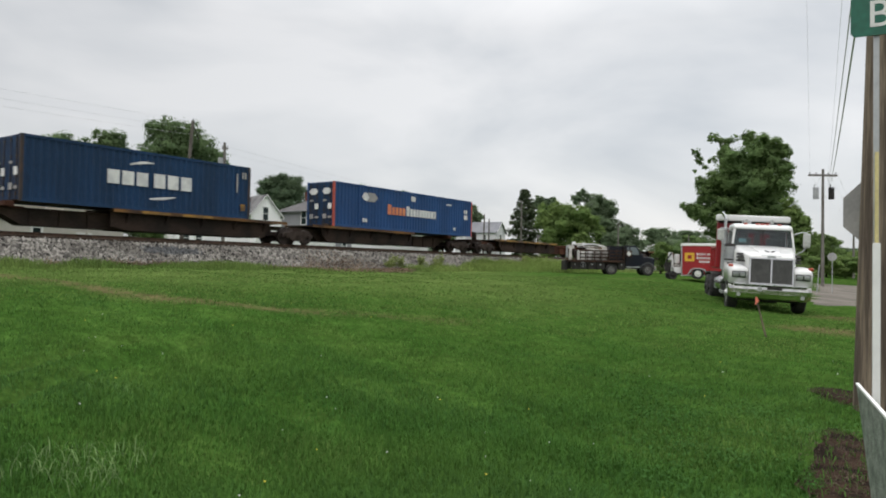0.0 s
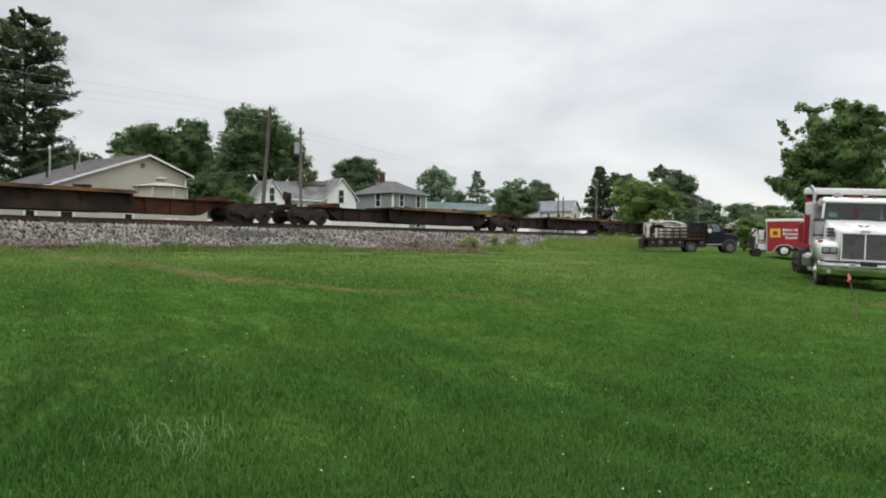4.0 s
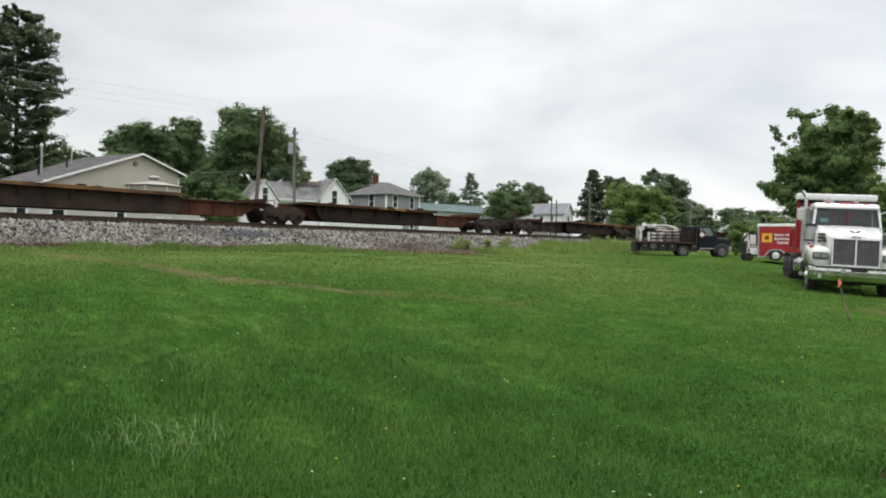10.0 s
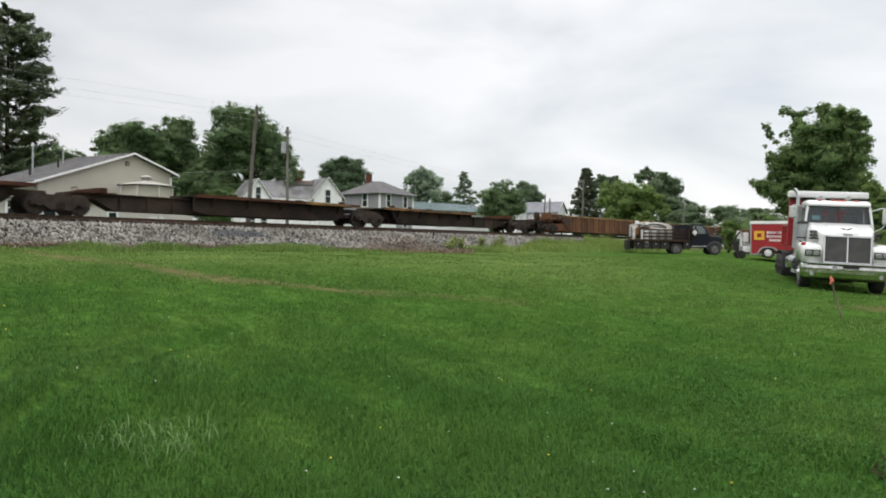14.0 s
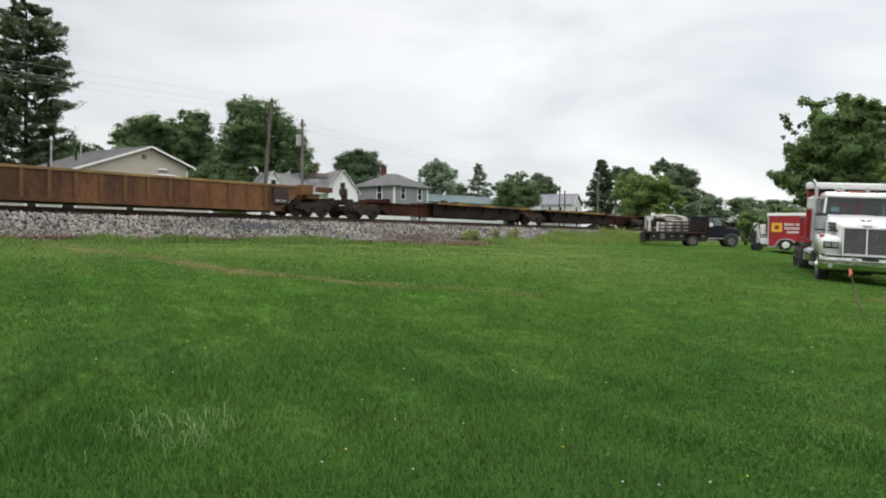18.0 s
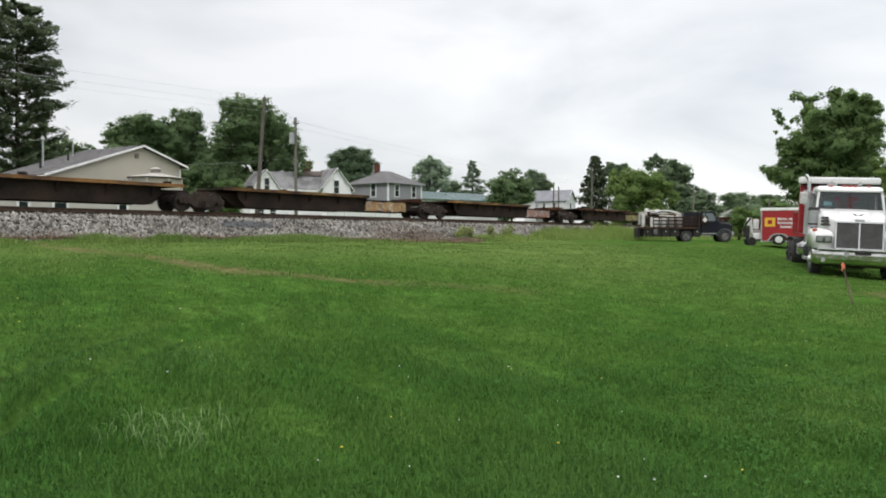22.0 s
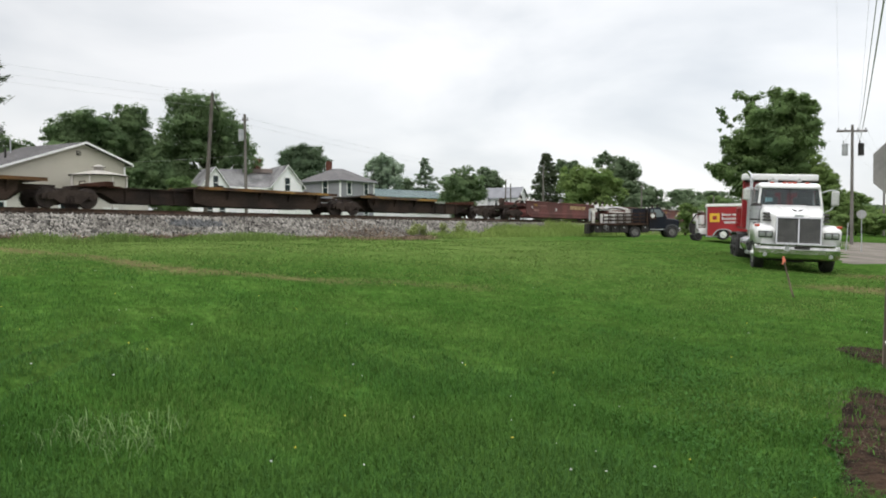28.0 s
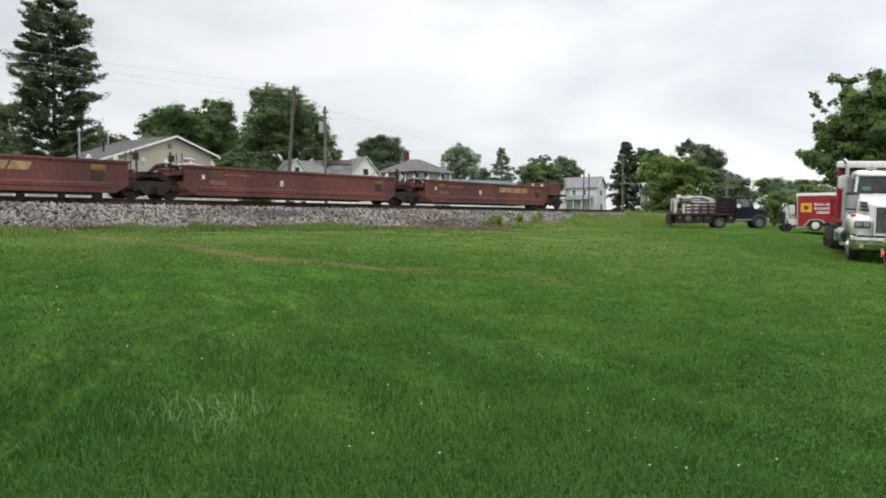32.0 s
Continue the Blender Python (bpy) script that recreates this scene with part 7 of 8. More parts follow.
def flatbed_truck():
    t = thing("flatbed_truck", pose(9.75, 57.0, ground_z(13.0, 57.0) - 0.06, 0, 0, -3), "black flatbed truck with rusty stake sides, crane and crates", "truck")
    bk = M["truckblack"]
    part("chassis", boxed(0.2, 6.6, -0.45, 0.45, 0.55, 0.85), M["darkmetal"], t)
    bed = part("flatbed", boxed(0.0, 4.5, -1.2, 1.2, 1.0, 1.16, bevel=0.02), M["bedrust"], t)
    for y in (-1.19, 1.19):
        for i in range(7):
            x = 1.05 + i * 0.56
            part("stake", boxed(x - 0.03, x + 0.03, y - 0.03, y + 0.03, 1.16, 1.95), M["bedrust"], bed)
        for z in (1.32, 1.58, 1.84):
            part("stake_rail", boxed(1.0, 4.46, y - 0.05, y - 0.015, z, z + 0.10), M["bedrust"], bed)
    part("headache_rack", boxed(4.42, 4.49, -1.1, 1.1, 1.16, 2.2), M["darkmetal"], bed)
    part("underbody", boxed(0.15, 4.5, -0.82, 0.82, 0.42, 1.0, bevel=0.02), M["darkmetal"], t)
    part("rear_lamp_bar", boxed(-0.12, 0.0, -1.15, 1.15, 0.72, 0.98, bevel=0.02), M["darkmetal"], bed)
    k = thing("tool_cabinet", t.matrix_basis @ pose(3.85, 0.1, 1.162), "dark steel tool cabinet behind the truck's cab", "cabinet")
    part("body", boxed(-0.5, 0.5, -0.95, 0.95, 0, 1.08, bevel=0.03), M["truckblack"], k)
    part("lid", boxed(-0.53, 0.53, -0.98, 0.98, 1.08, 1.15, bevel=0.02), M["darkmetal"], k)
    part("hose_reel", rod(nb(), (0.32, -1.22, 0.55), (0.32, -1.12, 0.55), 0.22, seg=18), M["metalgrey"], t, at=pose(0.95, 0.1, 0.25))
    for x0, x1 in ((0.35, 0.95), (1.0, 1.6), (1.68, 2.28), (2.34, 2.96), (4.02, 4.52)):
        b = part("tool_box", boxed(x0, x1, -1.12, -0.83, 0.42, 0.98, bevel=0.02), M["darkmetal"], t)
        part("latch", boxed((x0 + x1) / 2 - 0.05, (x0 + x1) / 2 + 0.05, -1.135, -1.12, 0.78, 0.86), M["metalgrey"], b)
    bm = loft(nb(), [[(4.6, y, z) for y, z in ((-0.98, 0.75), (0.98, 0.75), (0.98, 1.55), (0.86, 2.34), (-0.86, 2.34), (-0.98, 1.55))],
                     [(5.42, y, z) for y, z in ((-0.98, 0.75), (0.98, 0.75), (0.98, 1.55), (0.86, 2.36), (-0.86, 2.36), (-0.98, 1.55))],
                     [(5.95, y, z) for y, z in ((-0.98, 0.75), (0.98, 0.75), (0.98, 1.5), (0.94, 1.57), (-0.94, 1.57), (-0.98, 1.5))]])
    cab = part("cab", bm, bk, t)
    bm = prism(nb(), [(4.70, 1.62), (4.86, 1.62), (4.86, 2.22), (4.72, 2.22)], -0.985, -0.90)
    part("side_window", bm, M["flatbedglass"], cab)
    part("side_window", prism(nb(), [(4.95, 1.62), (5.76, 1.62), (5.40, 2.20), (4.95, 2.22)], -0.985, -0.90), M["flatbedglass"], cab)
    board = part("placard_board", boxed(4.58, 5.06, -1.16, -1.13, 1.44, 1.96, bevel=0.008), M["bedrust"], bed)
    part("placard", prism(nb(), [(4.82, 1.49), (5.01, 1.70), (4.82, 1.91), (4.63, 1.70)], -1.172, -1.161), M["markwhite"], board, "pale diamond placard")
    bm = loft(nb(), [rounded(0, 0.97, 0.7, 1.5, 0.1), rounded(0.7, 0.96, 0.7, 1.46, 0.12), rounded(1.0, 0.9, 0.7, 1.36, 0.14)])
    bmesh.ops.rotate(bm, verts=bm.verts[:], cent=(0, 0, 0), matrix=Matrix.Rotation(radians(-90), 3, "Z"))
    bmesh.ops.translate(bm, verts=bm.verts[:], vec=(5.85, 0, 0))
    part("hood", bm, bk, t)
    part("windscreen", prism(nb(), [(5.40, 2.28), (5.90, 1.64), (5.94, 1.66), (5.45, 2.31)], -0.84, 0.84), M["flatbedglass"], cab)
    part("running_board", boxed(4.65, 5.7, -1.06, -0.86, 0.62, 0.70, bevel=0.015), M["metalgrey"], t)
    part("door_handle", boxed(4.86, 5.0, -1.0, -0.975, 1.50, 1.55), M["metalgrey"], cab)
    part("mirror", boxed(5.62, 5.72, -1.28, -1.05, 1.62, 1.95, bevel=0.03), M["darkmetal"], cab)
    part("bumper", boxed(6.80, 6.96, -1.05, 1.05, 0.5, 0.78, bevel=0.03), M["chrome"], t)
    for y, o in ((-0.95, -1), (0.95, 1)):
        road_wheel(t, 6.32, y, 0.44, 0.28, o, "dullrim", "y")
        road_wheel(t, 3.5, y * 0.93, 0.44, 0.5, o, "dullrim", "y")
        bm = nb()
        pts = [(6.32 + 0.60 * math.cos(a), 0.46 + 0.60 * math.sin(a)) for a in np.linspace(0.0, math.pi, 9)]
        inner = [(6.32 + 0.50 * math.cos(a), 0.46 + 0.50 * math.sin(a)) for a in np.linspace(math.pi, 0.0, 9)]
        prism(bm, pts + inner, *sorted((y * 1.06, y * 0.85)))
        part("wheel_arch", bm, M["fendergrey"], t)
    part("rear_rack", boxed(-0.15, 0.05, -1.1, 1.1, 0.35, 1.1, bevel=0.02), M["darkmetal"], t)
    c = thing("truck_crane", t.matrix_basis @ pose(0.45, 0.1, 1.16), "folded white hydraulic crane on the flatbed", "crane")
    bm = boxed(-0.11, 0.11, -0.2, 0.2, 0, 0.95, bevel=0.03)
    part("column", bm, M["cranepaint"], c)
    bm = bent(nb(), [(0.0, 0, 0.75), (0.2, 0, 1.22), (0.8, 0, 1.26)], 0.09, 8)
    box(bm, -0.22, 0.3, -0.16, 0.16, 0.9, 1.2, bevel=0.05)
    part("lower_boom", bm, M["cranepaint"], c)
    bm = boxed(0.5, 2.6, -0.09, 0.09, 1.02, 1.16, bevel=0.02)
    prism(bm, [(1.2, 0.98), (2.9, 0.86), (2.9, 0.78), (1.2, 0.86)], -0.07, 0.07)
    box(bm, 2.5, 2.9, -0.1, 0.1, 0.78, 1.1, bevel=0.03)
    part("upper_boom", bm, M["cranepaint"], c)
    bm = boxed(0.1, 0.4, -0.14, 0.14, 1.18, 1.46, bevel=0.05)
    box(bm, 0.9, 1.2, -0.12, 0.12, 1.10, 1.38, bevel=0.04)
    prism(bm, [(0.3, 1.30), (1.9, 1.34), (2.7, 1.16), (2.7, 1.08), (1.9, 1.24), (0.3, 1.20)], -0.06, 0.06)
    part("jib", bm, M["truckwhite"], c)
    part("hose", bent(nb(), [(0.2, -0.15, 1.2), (0.7, -0.16, 1.05), (1.5, -0.15, 1.22), (2.4, -0.12, 1.05)], 0.03, 6), M["darkmetal"], c)
    bm = rod(nb(), (-0.3, -0.25, 0.2), (-0.3, -0.25, 1.15), 0.09, seg=10)
    part("ram", bm, M["metalgrey"], c)
    for x, w, h in ((1.5, 1.0, 0.75), (2.65, 1.1, 0.7)):
        k = thing("crate", t.matrix_basis @ pose(x, -0.35, 1.162), "pale grey crate on the flatbed", "crate", "crates on the flatbed")
        part("box", boxed(-w / 2, w / 2, -0.6, 0.6, 0, h, bevel=0.02), M["signback"] if x > 2 else M["markwhite"], k)
        part("strap", boxed(-0.04, 0.04, -0.61, 0.61, 0.0, h + 0.012), M["darkmetal"], k)


# opaque panes: the sky's pale reflection is put into the base colour
M["flatbedglass"] = mat("tinted_glass", (0.135, 0.165, 0.172), (0.115, 0.142, 0.150), 1.5, 0.12, 0, 0, 20, 0.05)
M["fendergrey"] = mat("fender_grey", (0.085, 0.088, 0.092), (0.060, 0.062, 0.066), 4, 0.6, 0, 0, 30, 0.15, spec=0.3)
flatbed_truck()


def cargo_trailer():
    t = thing("cargo_trailer", pose(14.02, 41.9, 1.08, 0, 0, -17.5), "red enclosed cargo trailer with white roof edge and lettering", "trailer")
    body = part("body", boxed(0, 4.6, 0, 2.0, 0.22, 1.98, bevel=0.04), M["truckred"], t)
    part("roof_trim", boxed(-0.03, 4.63, -0.03, 2.03, 1.94, 2.10, bevel=0.03), M["trim"], body)
    part("lower_trim", boxed(-0.01, 4.61, -0.015, 2.01, 0.18, 0.26), M["metalgrey"], body)
    part("corner_trim", boxed(-0.02, 0.05, -0.02, 0.06, 0.22, 1.95), M["metalgrey"], body)
    part("logo_square", boxed(0.18, 0.72, -0.012, 0.0, 1.05, 1.55), M["markyellow2"], body, "plain yellow square on the side")
    part("logo_centre", boxed(0.34, 0.56, -0.02, -0.011, 1.19, 1.41), M["truckred"], body)
    for z, n in ((1.40, 9), (1.18, 10), (0.96, 8)):
        rng = random.Random(n)
        x = 0.84 if n != 8 else 0.98
        for i in range(n):
            w = rng.choice((0.060, 0.075, 0.090))
            if i == 5 and n == 9:
                x += 0.06
            part("letter_bar", boxed(x, x + w, -0.012, 0.0, z, z + (0.12 if i else 0.15)), M["markwhite"], body, "white letter")
            x += w + 0.026
    bm = nb()
    prism(bm, [(q - 0.40, w) for q, w in ((0.70, 0.24), (0.92, 0.58), (1.1, 0.66), (1.5, 0.66), (1.7, 0.58), (1.92, 0.24), (1.84, 0.24), (1.65, 0.52), (1.47, 0.60), (1.13, 0.60), (0.97, 0.52), (0.78, 0.24))], -0.22, 0.0)
    part("wheel_arch", bm, M["metalgrey"], t)
    for y in (-0.1, 2.1):
        road_wheel(t, 0.91, y, 0.32, 0.2, -1 if y < 0 else 1, "trim", "y")
    for x in (0.05, 0.2):
        part("side_lamp", boxed(3.9 + x * 4, 4.0 + x * 4, -0.02, 0.0, 0.42, 0.46), M["amber"], body)
    part("axle", rod(nb(), (0.91, 0, 0.32), (0.91, 2.0, 0.32), 0.05, seg=8), M["darkmetal"], t)
    part("tongue", boxed(4.6, 5.7, 0.9, 1.1, 0.30, 0.40), M["darkmetal"], t)
    s = thing("machine_trailer", pose(13.05, 42.1, 1.05, 0, 0, -6), "small white pump unit parked beside the cargo trailer", "machine")
    bm = boxed(0.60, 1.05, 0.1, 1.1, 0.35, 0.72, bevel=0.05)
    part("housing", bm, M["truckwhite"], s)
    bm = rod(nb(), (0.48, 0.5, 1.15), (0.48, 0.5, 1.6), 0.16, 0.12, seg=12)
    box(bm, 0.72, 0.98, 0.3, 0.8, 0.95, 1.5, bevel=0.05)
    box(bm, 0.52, 0.62, 0.3, 0.6, 0.7, 1.2, bevel=0.02)
    part("tank", bm, M["truckwhite"], s)
    part("frame", bent(nb(), [(0.1, 0.1, 0.33), (1.1, 0.1, 0.33), (1.1, 1.1, 0.33)], 0.05, 8), M["darkmetal"], s)
    part("control_box", boxed(0.18, 0.42, 0.1, 0.6, 0.45, 1.0, bevel=0.02), M["darkmetal"], s)
    part("hose", bent(nb(), [(0.2, 0.2, 0.5), (0.12, 0.2, 0.9), (0.3, 0.2, 1.3), (0.5, 0.3, 1.55)], 0.05, 8), M["darkmetal"], s)
    for y in (0.0, 1.2):
        road_wheel(s, 0.55, y * 0.8 + 0.1, 0.24, 0.14, -1 if y < 0.5 else 1, "darkmetal", "y")


M["markyellow2"] = mat("logo_yellow", (0.70, 0.42, 0.03), (0.64, 0.38, 0.03), 2, 0.5)
cargo_trailer()

# ---- things beside the camera: pole, stop sign, street sign, board, stake ----


def roadside():
    p = thing("utility_pole", pose(4.69, 7.81, ground_z(4.72, 7.78)), "thick brown wooden utility pole at the lawn's edge", "utility pole")
    bm = rod(nb(), (0, 0, -0.2), (0.24, -0.14, 10.0), 0.180, 0.150, seg=24)
    part("pole", bm, M["polewood"], p)
    s = thing("stop_sign", pose(5.02, 8.13, ground_z(5.0, 8.1), 0, 0, -31.0), "octagonal traffic sign seen from its bare grey back", "road sign")
    R = 0.80 / 2 / math.cos(math.pi / 8)
    bm = prism(nb(), [(R * math.cos(math.pi / 8 + math.tau * i / 8), 2.24 + R * math.sin(math.pi / 8 + math.tau * i / 8)) for i in range(8)], 0.0, 0.006)
    part("plate", bm, M["signback"], s)
    bm = boxed(-0.03, 0.03, -0.05, -0.004, 0.0, 2.5)
    box(bm, -0.05, -0.03, -0.02, -0.004, 0.0, 2.5)
    box(bm, 0.03, 0.05, -0.02, -0.004, 0.0, 2.5)
    part("post", bm, M["darkmetal"], s)
    b = thing("street_sign", pose(2.18, 3.82, ground_z(2.3, 3.8), 0, 0, -28), "green street name blade with white letters on a post", "road sign")
    zb = 2.82 - ground_z(2.3, 3.8)
    bm = prism(nb(), [(0.02, zb), (0.75, zb), (0.75, zb + 0.225), (0.02, zb + 0.225), (0, zb + 0.2), (0, zb + 0.02)], -0.012, -0.006)
    blade = part("blade", bm, M["signgreen"], b)
    cu = bpy.data.curves.new("letter", "FONT")
    cu.body, cu.size, cu.extrude = "B", 0.205, 0.001
    cu.materials.append(M["markwhite"])
    o = new("letter", cu)
    o.parent = blade
    o.matrix_basis = pose(0.075, -0.0135, zb + 0.045, 90)
    bm = boxed(0.108, 0.134, 0.001, 0.027, 0, 2.95)
    part("post", bm, M["metalgrey"], b)
    part("sleeve", boxed(0.104, 0.140, -0.03, 0.0, 0.8, 1.70, bevel=0.004), M["trim"], b, "white plastic sleeve")
    part("sleeve", boxed(0.113, 0.131, -0.03, 0.0, 1.70, 2.18, bevel=0.004), M["sleeveyellow"], b, "pale yellow sleeve")
    q = thing("yard_board", pose(2.31, 3.98, ground_z(2.2, 3.7), 0, 0, -113.9), "weathered grey-green corrugated board with white top edge", "board")
    bm = prism(nb(), [(0.0, 0.92), (1.15, 0.02), (1.5, 0.02), (1.5, 0.92)], 0.0, 0.010)
    part("panel", bm, M["board"], q)
    part("top_edge", boxed(-0.005, 1.5, -0.003, 0.013, 0.918, 0.930, bevel=0.002), M["trim"], q)
    for x in (0.55, 1.0):
        part("stay", bent(nb(), [(x, 0.03, 0.0), (x - 0.15, 0.03, 0.9)], 0.015, 6), M["metalgrey"], q)
    k = thing("marker_stake", pose(6.85, 15.1, ground_z(6.85, 15.1)), "leaning wooden survey stake with an orange ribbon", "stake")
    bm = rod(nb(), (0.04, 0, -0.1), (-0.21, 0.02, 0.88), 0.02, 0.018, seg=6)
    part("stake", bm, M["polewood"], k)
    bm = prism(nb(), [(-0.21, 0.78), (-0.175, 0.76), (-0.16, 0.81), (-0.20, 0.89), (-0.225, 0.85)], -0.02, 0.02)
    prism(bm, [(-0.235, 0.72), (-0.215, 0.73), (-0.205, 0.80), (-0.225, 0.80)], -0.03, -0.01)
    part("ribbon", bm, M["ribbon"], k)
    d = thing("round_sign", pose(23.0, 42.12, ground_z(23.0, 42.12), 0, 0, -28), "round pale grey sign on a thin post beside the road", "road sign")
    zz = 2.54 - ground_z(23.0, 42.12)
    part("disc", rod(nb(), (0, -0.01, zz), (0, 0.01, zz), 0.25, seg=28), M["signpale"], d)
    part("post", boxed(-0.025, 0.025, -0.055, -0.012, 0, zz + 0.22), M["metalgrey"], d)
    e = thing("delineator_post", pose(22.3, 42.5, ground_z(22.3, 42.5)), "thin leaning grey roadside post", "post")
    part("shaft", rod(nb(), (0, 0, -0.1), (0.14, 0, 1.65), 0.035, seg=8), M["metalgrey"], e)


M["sleeveyellow"] = mat("sleeve_yellow", (0.62, 0.53, 0.25), None, 3, 0.5)
M["board"] = mat("old_board", (0.22, 0.250, 0.205), (0.075, 0.095, 0.072), 9, 0.7, 0, 0.006, 40, 0.4, stretch=(1, 1, 1.6), lo=0.35, hi=0.65)
M["ribbon"] = mat("ribbon", (0.85, 0.26, 0.18), (0.75, 0.18, 0.12), 5, 0.5)
M["signpale"] = mat("sign_pale", (0.36, 0.36, 0.355), (0.29, 0.29, 0.285), 3, 0.5)
roadside()

# ---- loose soil, stones, weeds and grass ----


def soil_patch(cx, cy, rx, ry, turn, seed):
    rng = random.Random(seed)
    bm = nb()
    c, s = math.cos(turn), math.sin(turn)
    rings = []
    for k in (0.35, 0.7, 1.0):
        ring = []
        for i in range(28):
            a = math.tau * i / 28
            q = k * (1 + (0.22 * math.sin(3 * a + seed) + 0.12 * math.sin(7 * a)) * (k > 0.9))
            x, y = rx * q * math.cos(a), ry * q * math.sin(a)
            X, Y = cx + c * x - s * y, cy + s * x + c * y
            ring.append(bm.verts.new((X, Y, ground_z(X, Y) + (0.05 if k < 1 else 0.02) + 0.012 * rng.random())))
        rings.append(ring)
    mid = bm.verts.new((cx, cy, ground_z(cx, cy) + 0.055))
    for i in range(28):
        j = (i + 1) % 28
        bm.faces.new((mid, rings[0][i], rings[0][j]))
        for a, b in zip(rings, rings[1:]):
            bm.faces.new((a[i], b[i], b[j], a[j]))
    bmesh.ops.recalc_face_normals(bm, faces=bm.faces[:])
    tagged(part("soil_patch", bm, M["soil"], smooth=True), "patch of bare brown soil in the grass", "soil", kind="structure")


SOIL = [(4.90, 8.62, 0.42, 0.50, -0.4), (3.30, 5.62, 0.43, 1.12, -0.5), (2.86, 4.5, 0.46, 0.85, -0.45)]
for i, sp in enumerate(SOIL):
    soil_patch(*sp, i + 1)




def raw_mesh(name, verts, tris, material, label, category):
    me = bpy.data.meshes.new(name)
    me.vertices.add(len(verts))
    me.vertices.foreach_set("co", verts.astype(np.float32).ravel())
    me.loops.add(tris.size)
    me.loops.foreach_set("vertex_index", tris.astype(np.int32).ravel())
    me.polygons.add(len(tris))
    me.polygons.foreach_set("loop_start", (np.arange(len(tris)) * 3).astype(np.int32))
    me.update(calc_edges=True)
    me.materials.append(material)
    return tagged(new(name, me), label, category, kind="stuff")


def ballast_stones():
    rng = np.random.default_rng(11)
    k = 64000
    s = np.concatenate([rng.uniform(2, 45, int(k * 0.62)), rng.uniform(45, 110, k - int(k * 0.62))])
    f = rng.uniform(0, 1, k)
    n = 28.7 + 2.9 * f
    z = np.interp(n, [28.5, 29.3, 31.0, 31.6], [1.20, 1.46, 2.28, 2.38])
    base = np.array([[1, 0, 0], [-1, 0, 0], [0, 1, 0], [0, -1, 0], [0, 0, 1], [0, 0, -1]], float)
    faces = np.array([[0, 2, 4], [2, 1, 4], [1, 3, 4], [3, 0, 4], [2, 0, 5], [1, 2, 5], [3, 1, 5], [0, 3, 5]])
    r = rng.uniform(0.040, 0.112, k)
    v = base[None] * r[:, None, None] * rng.uniform(0.6, 1.3, (k, 6, 1)) + rng.normal(size=(k, 6, 3)) * r[:, None, None] * 0.22
    a = rng.uniform(0, math.tau, k)
    ca, sa = np.cos(a)[:, None], np.sin(a)[:, None]
    v = np.stack([v[..., 0] * ca - v[..., 1] * sa, v[..., 0] * sa + v[..., 1] * ca, v[..., 2]], -1)
    c = np.stack([s * UX - n * UY, s * UY + n * UX, z + r * 0.25], -1)
    v = (v + c[:, None]).reshape(-1, 3)
    tri = (faces[None] + (np.arange(k) * 6)[:, None, None]).reshape(-1, 3)
    oily = ((s - 20.3) / 1.7) ** 2 + ((n - 30.5) / 0.4) ** 2 < rng.uniform(0.6, 1.3, k)
    dark = np.repeat(oily, 8)
    raw_mesh("oily_stones", v, tri[dark], M["oily"], "patch of oil-darkened stones on the railway bank", "stones")
    tri = tri[~dark]
    raw_mesh("ballast_stones", v, tri, M["stone"], "loose pale grey crushed stones on the railway bank", "stones")


M["oily"] = mat("oily_stone", (0.062, 0.066, 0.068), (0.048, 0.050, 0.050), 1, 0.7, 0, 0.01, 30, 0.2, island=0.4)
ballast_stones()


def blades(name, x, y, z, h, w, lean, material, label, seed):
    """Single bent grass blades, each of three triangles."""
    rng = np.random.default_rng(seed)
    k = len(x)
    a = rng.uniform(0, math.tau, k)
    d = np.stack([np.cos(a), np.sin(a), np.zeros(k)], -1)
    side = np.stack([-np.sin(a), np.cos(a), np.zeros(k)], -1)
    up = np.array([0, 0, 1.0])
    b = np.stack([x, y, z], -1)
    lean = (lean * rng.uniform(0.2, 1.3, k))[:, None]
    h, w = h[:, None], w[:, None]
    p0, p1 = b - side * w, b + side * w
    m = b + up * h * 0.6 + d * h * lean * 0.35
    p2, p3 = m - side * w * 0.7, m + side * w * 0.7
    p4 = b + up * h * (1 - 0.3 * lean) + d * h * lean
    v = np.stack([p0, p1, p2, p3, p4], 1).reshape(-1, 3)
    f = np.array([[0, 1, 3], [0, 3, 2], [2, 3, 4]])
    tri = (f[None] + (np.arange(k) * 5)[:, None, None]).reshape(-1, 3)
    return raw_mesh(name, v, tri, material, label, "grass")


def ground_many(x, y):
    s, n = x * UX + y * UY, -x * UY + y * UX
    return height(s, n) + np.where((np.abs(s) < 100) & (np.abs(n) < 40), lawn_relief(x, y), 0)


def bank_surface(s, n):
    """Height of the lawn or of the stone slope, whichever lies higher."""
    return np.maximum(height(s, n), np.interp(n, [28.5, 29.3, 31.0, 31.5], [1.12, 1.46, 2.28, 2.38]))


def off_soil(x, y):
    ok = np.ones(len(x), bool)
    for cx, cy, rx, ry, turn in SOIL:
        c, s = math.cos(turn), math.sin(turn)
        u, v = (x - cx) * c + (y - cy) * s, -(x - cx) * s + (y - cy) * c
        ok &= (u / rx) ** 2 + (v / ry) ** 2 > 0.85
    return ok


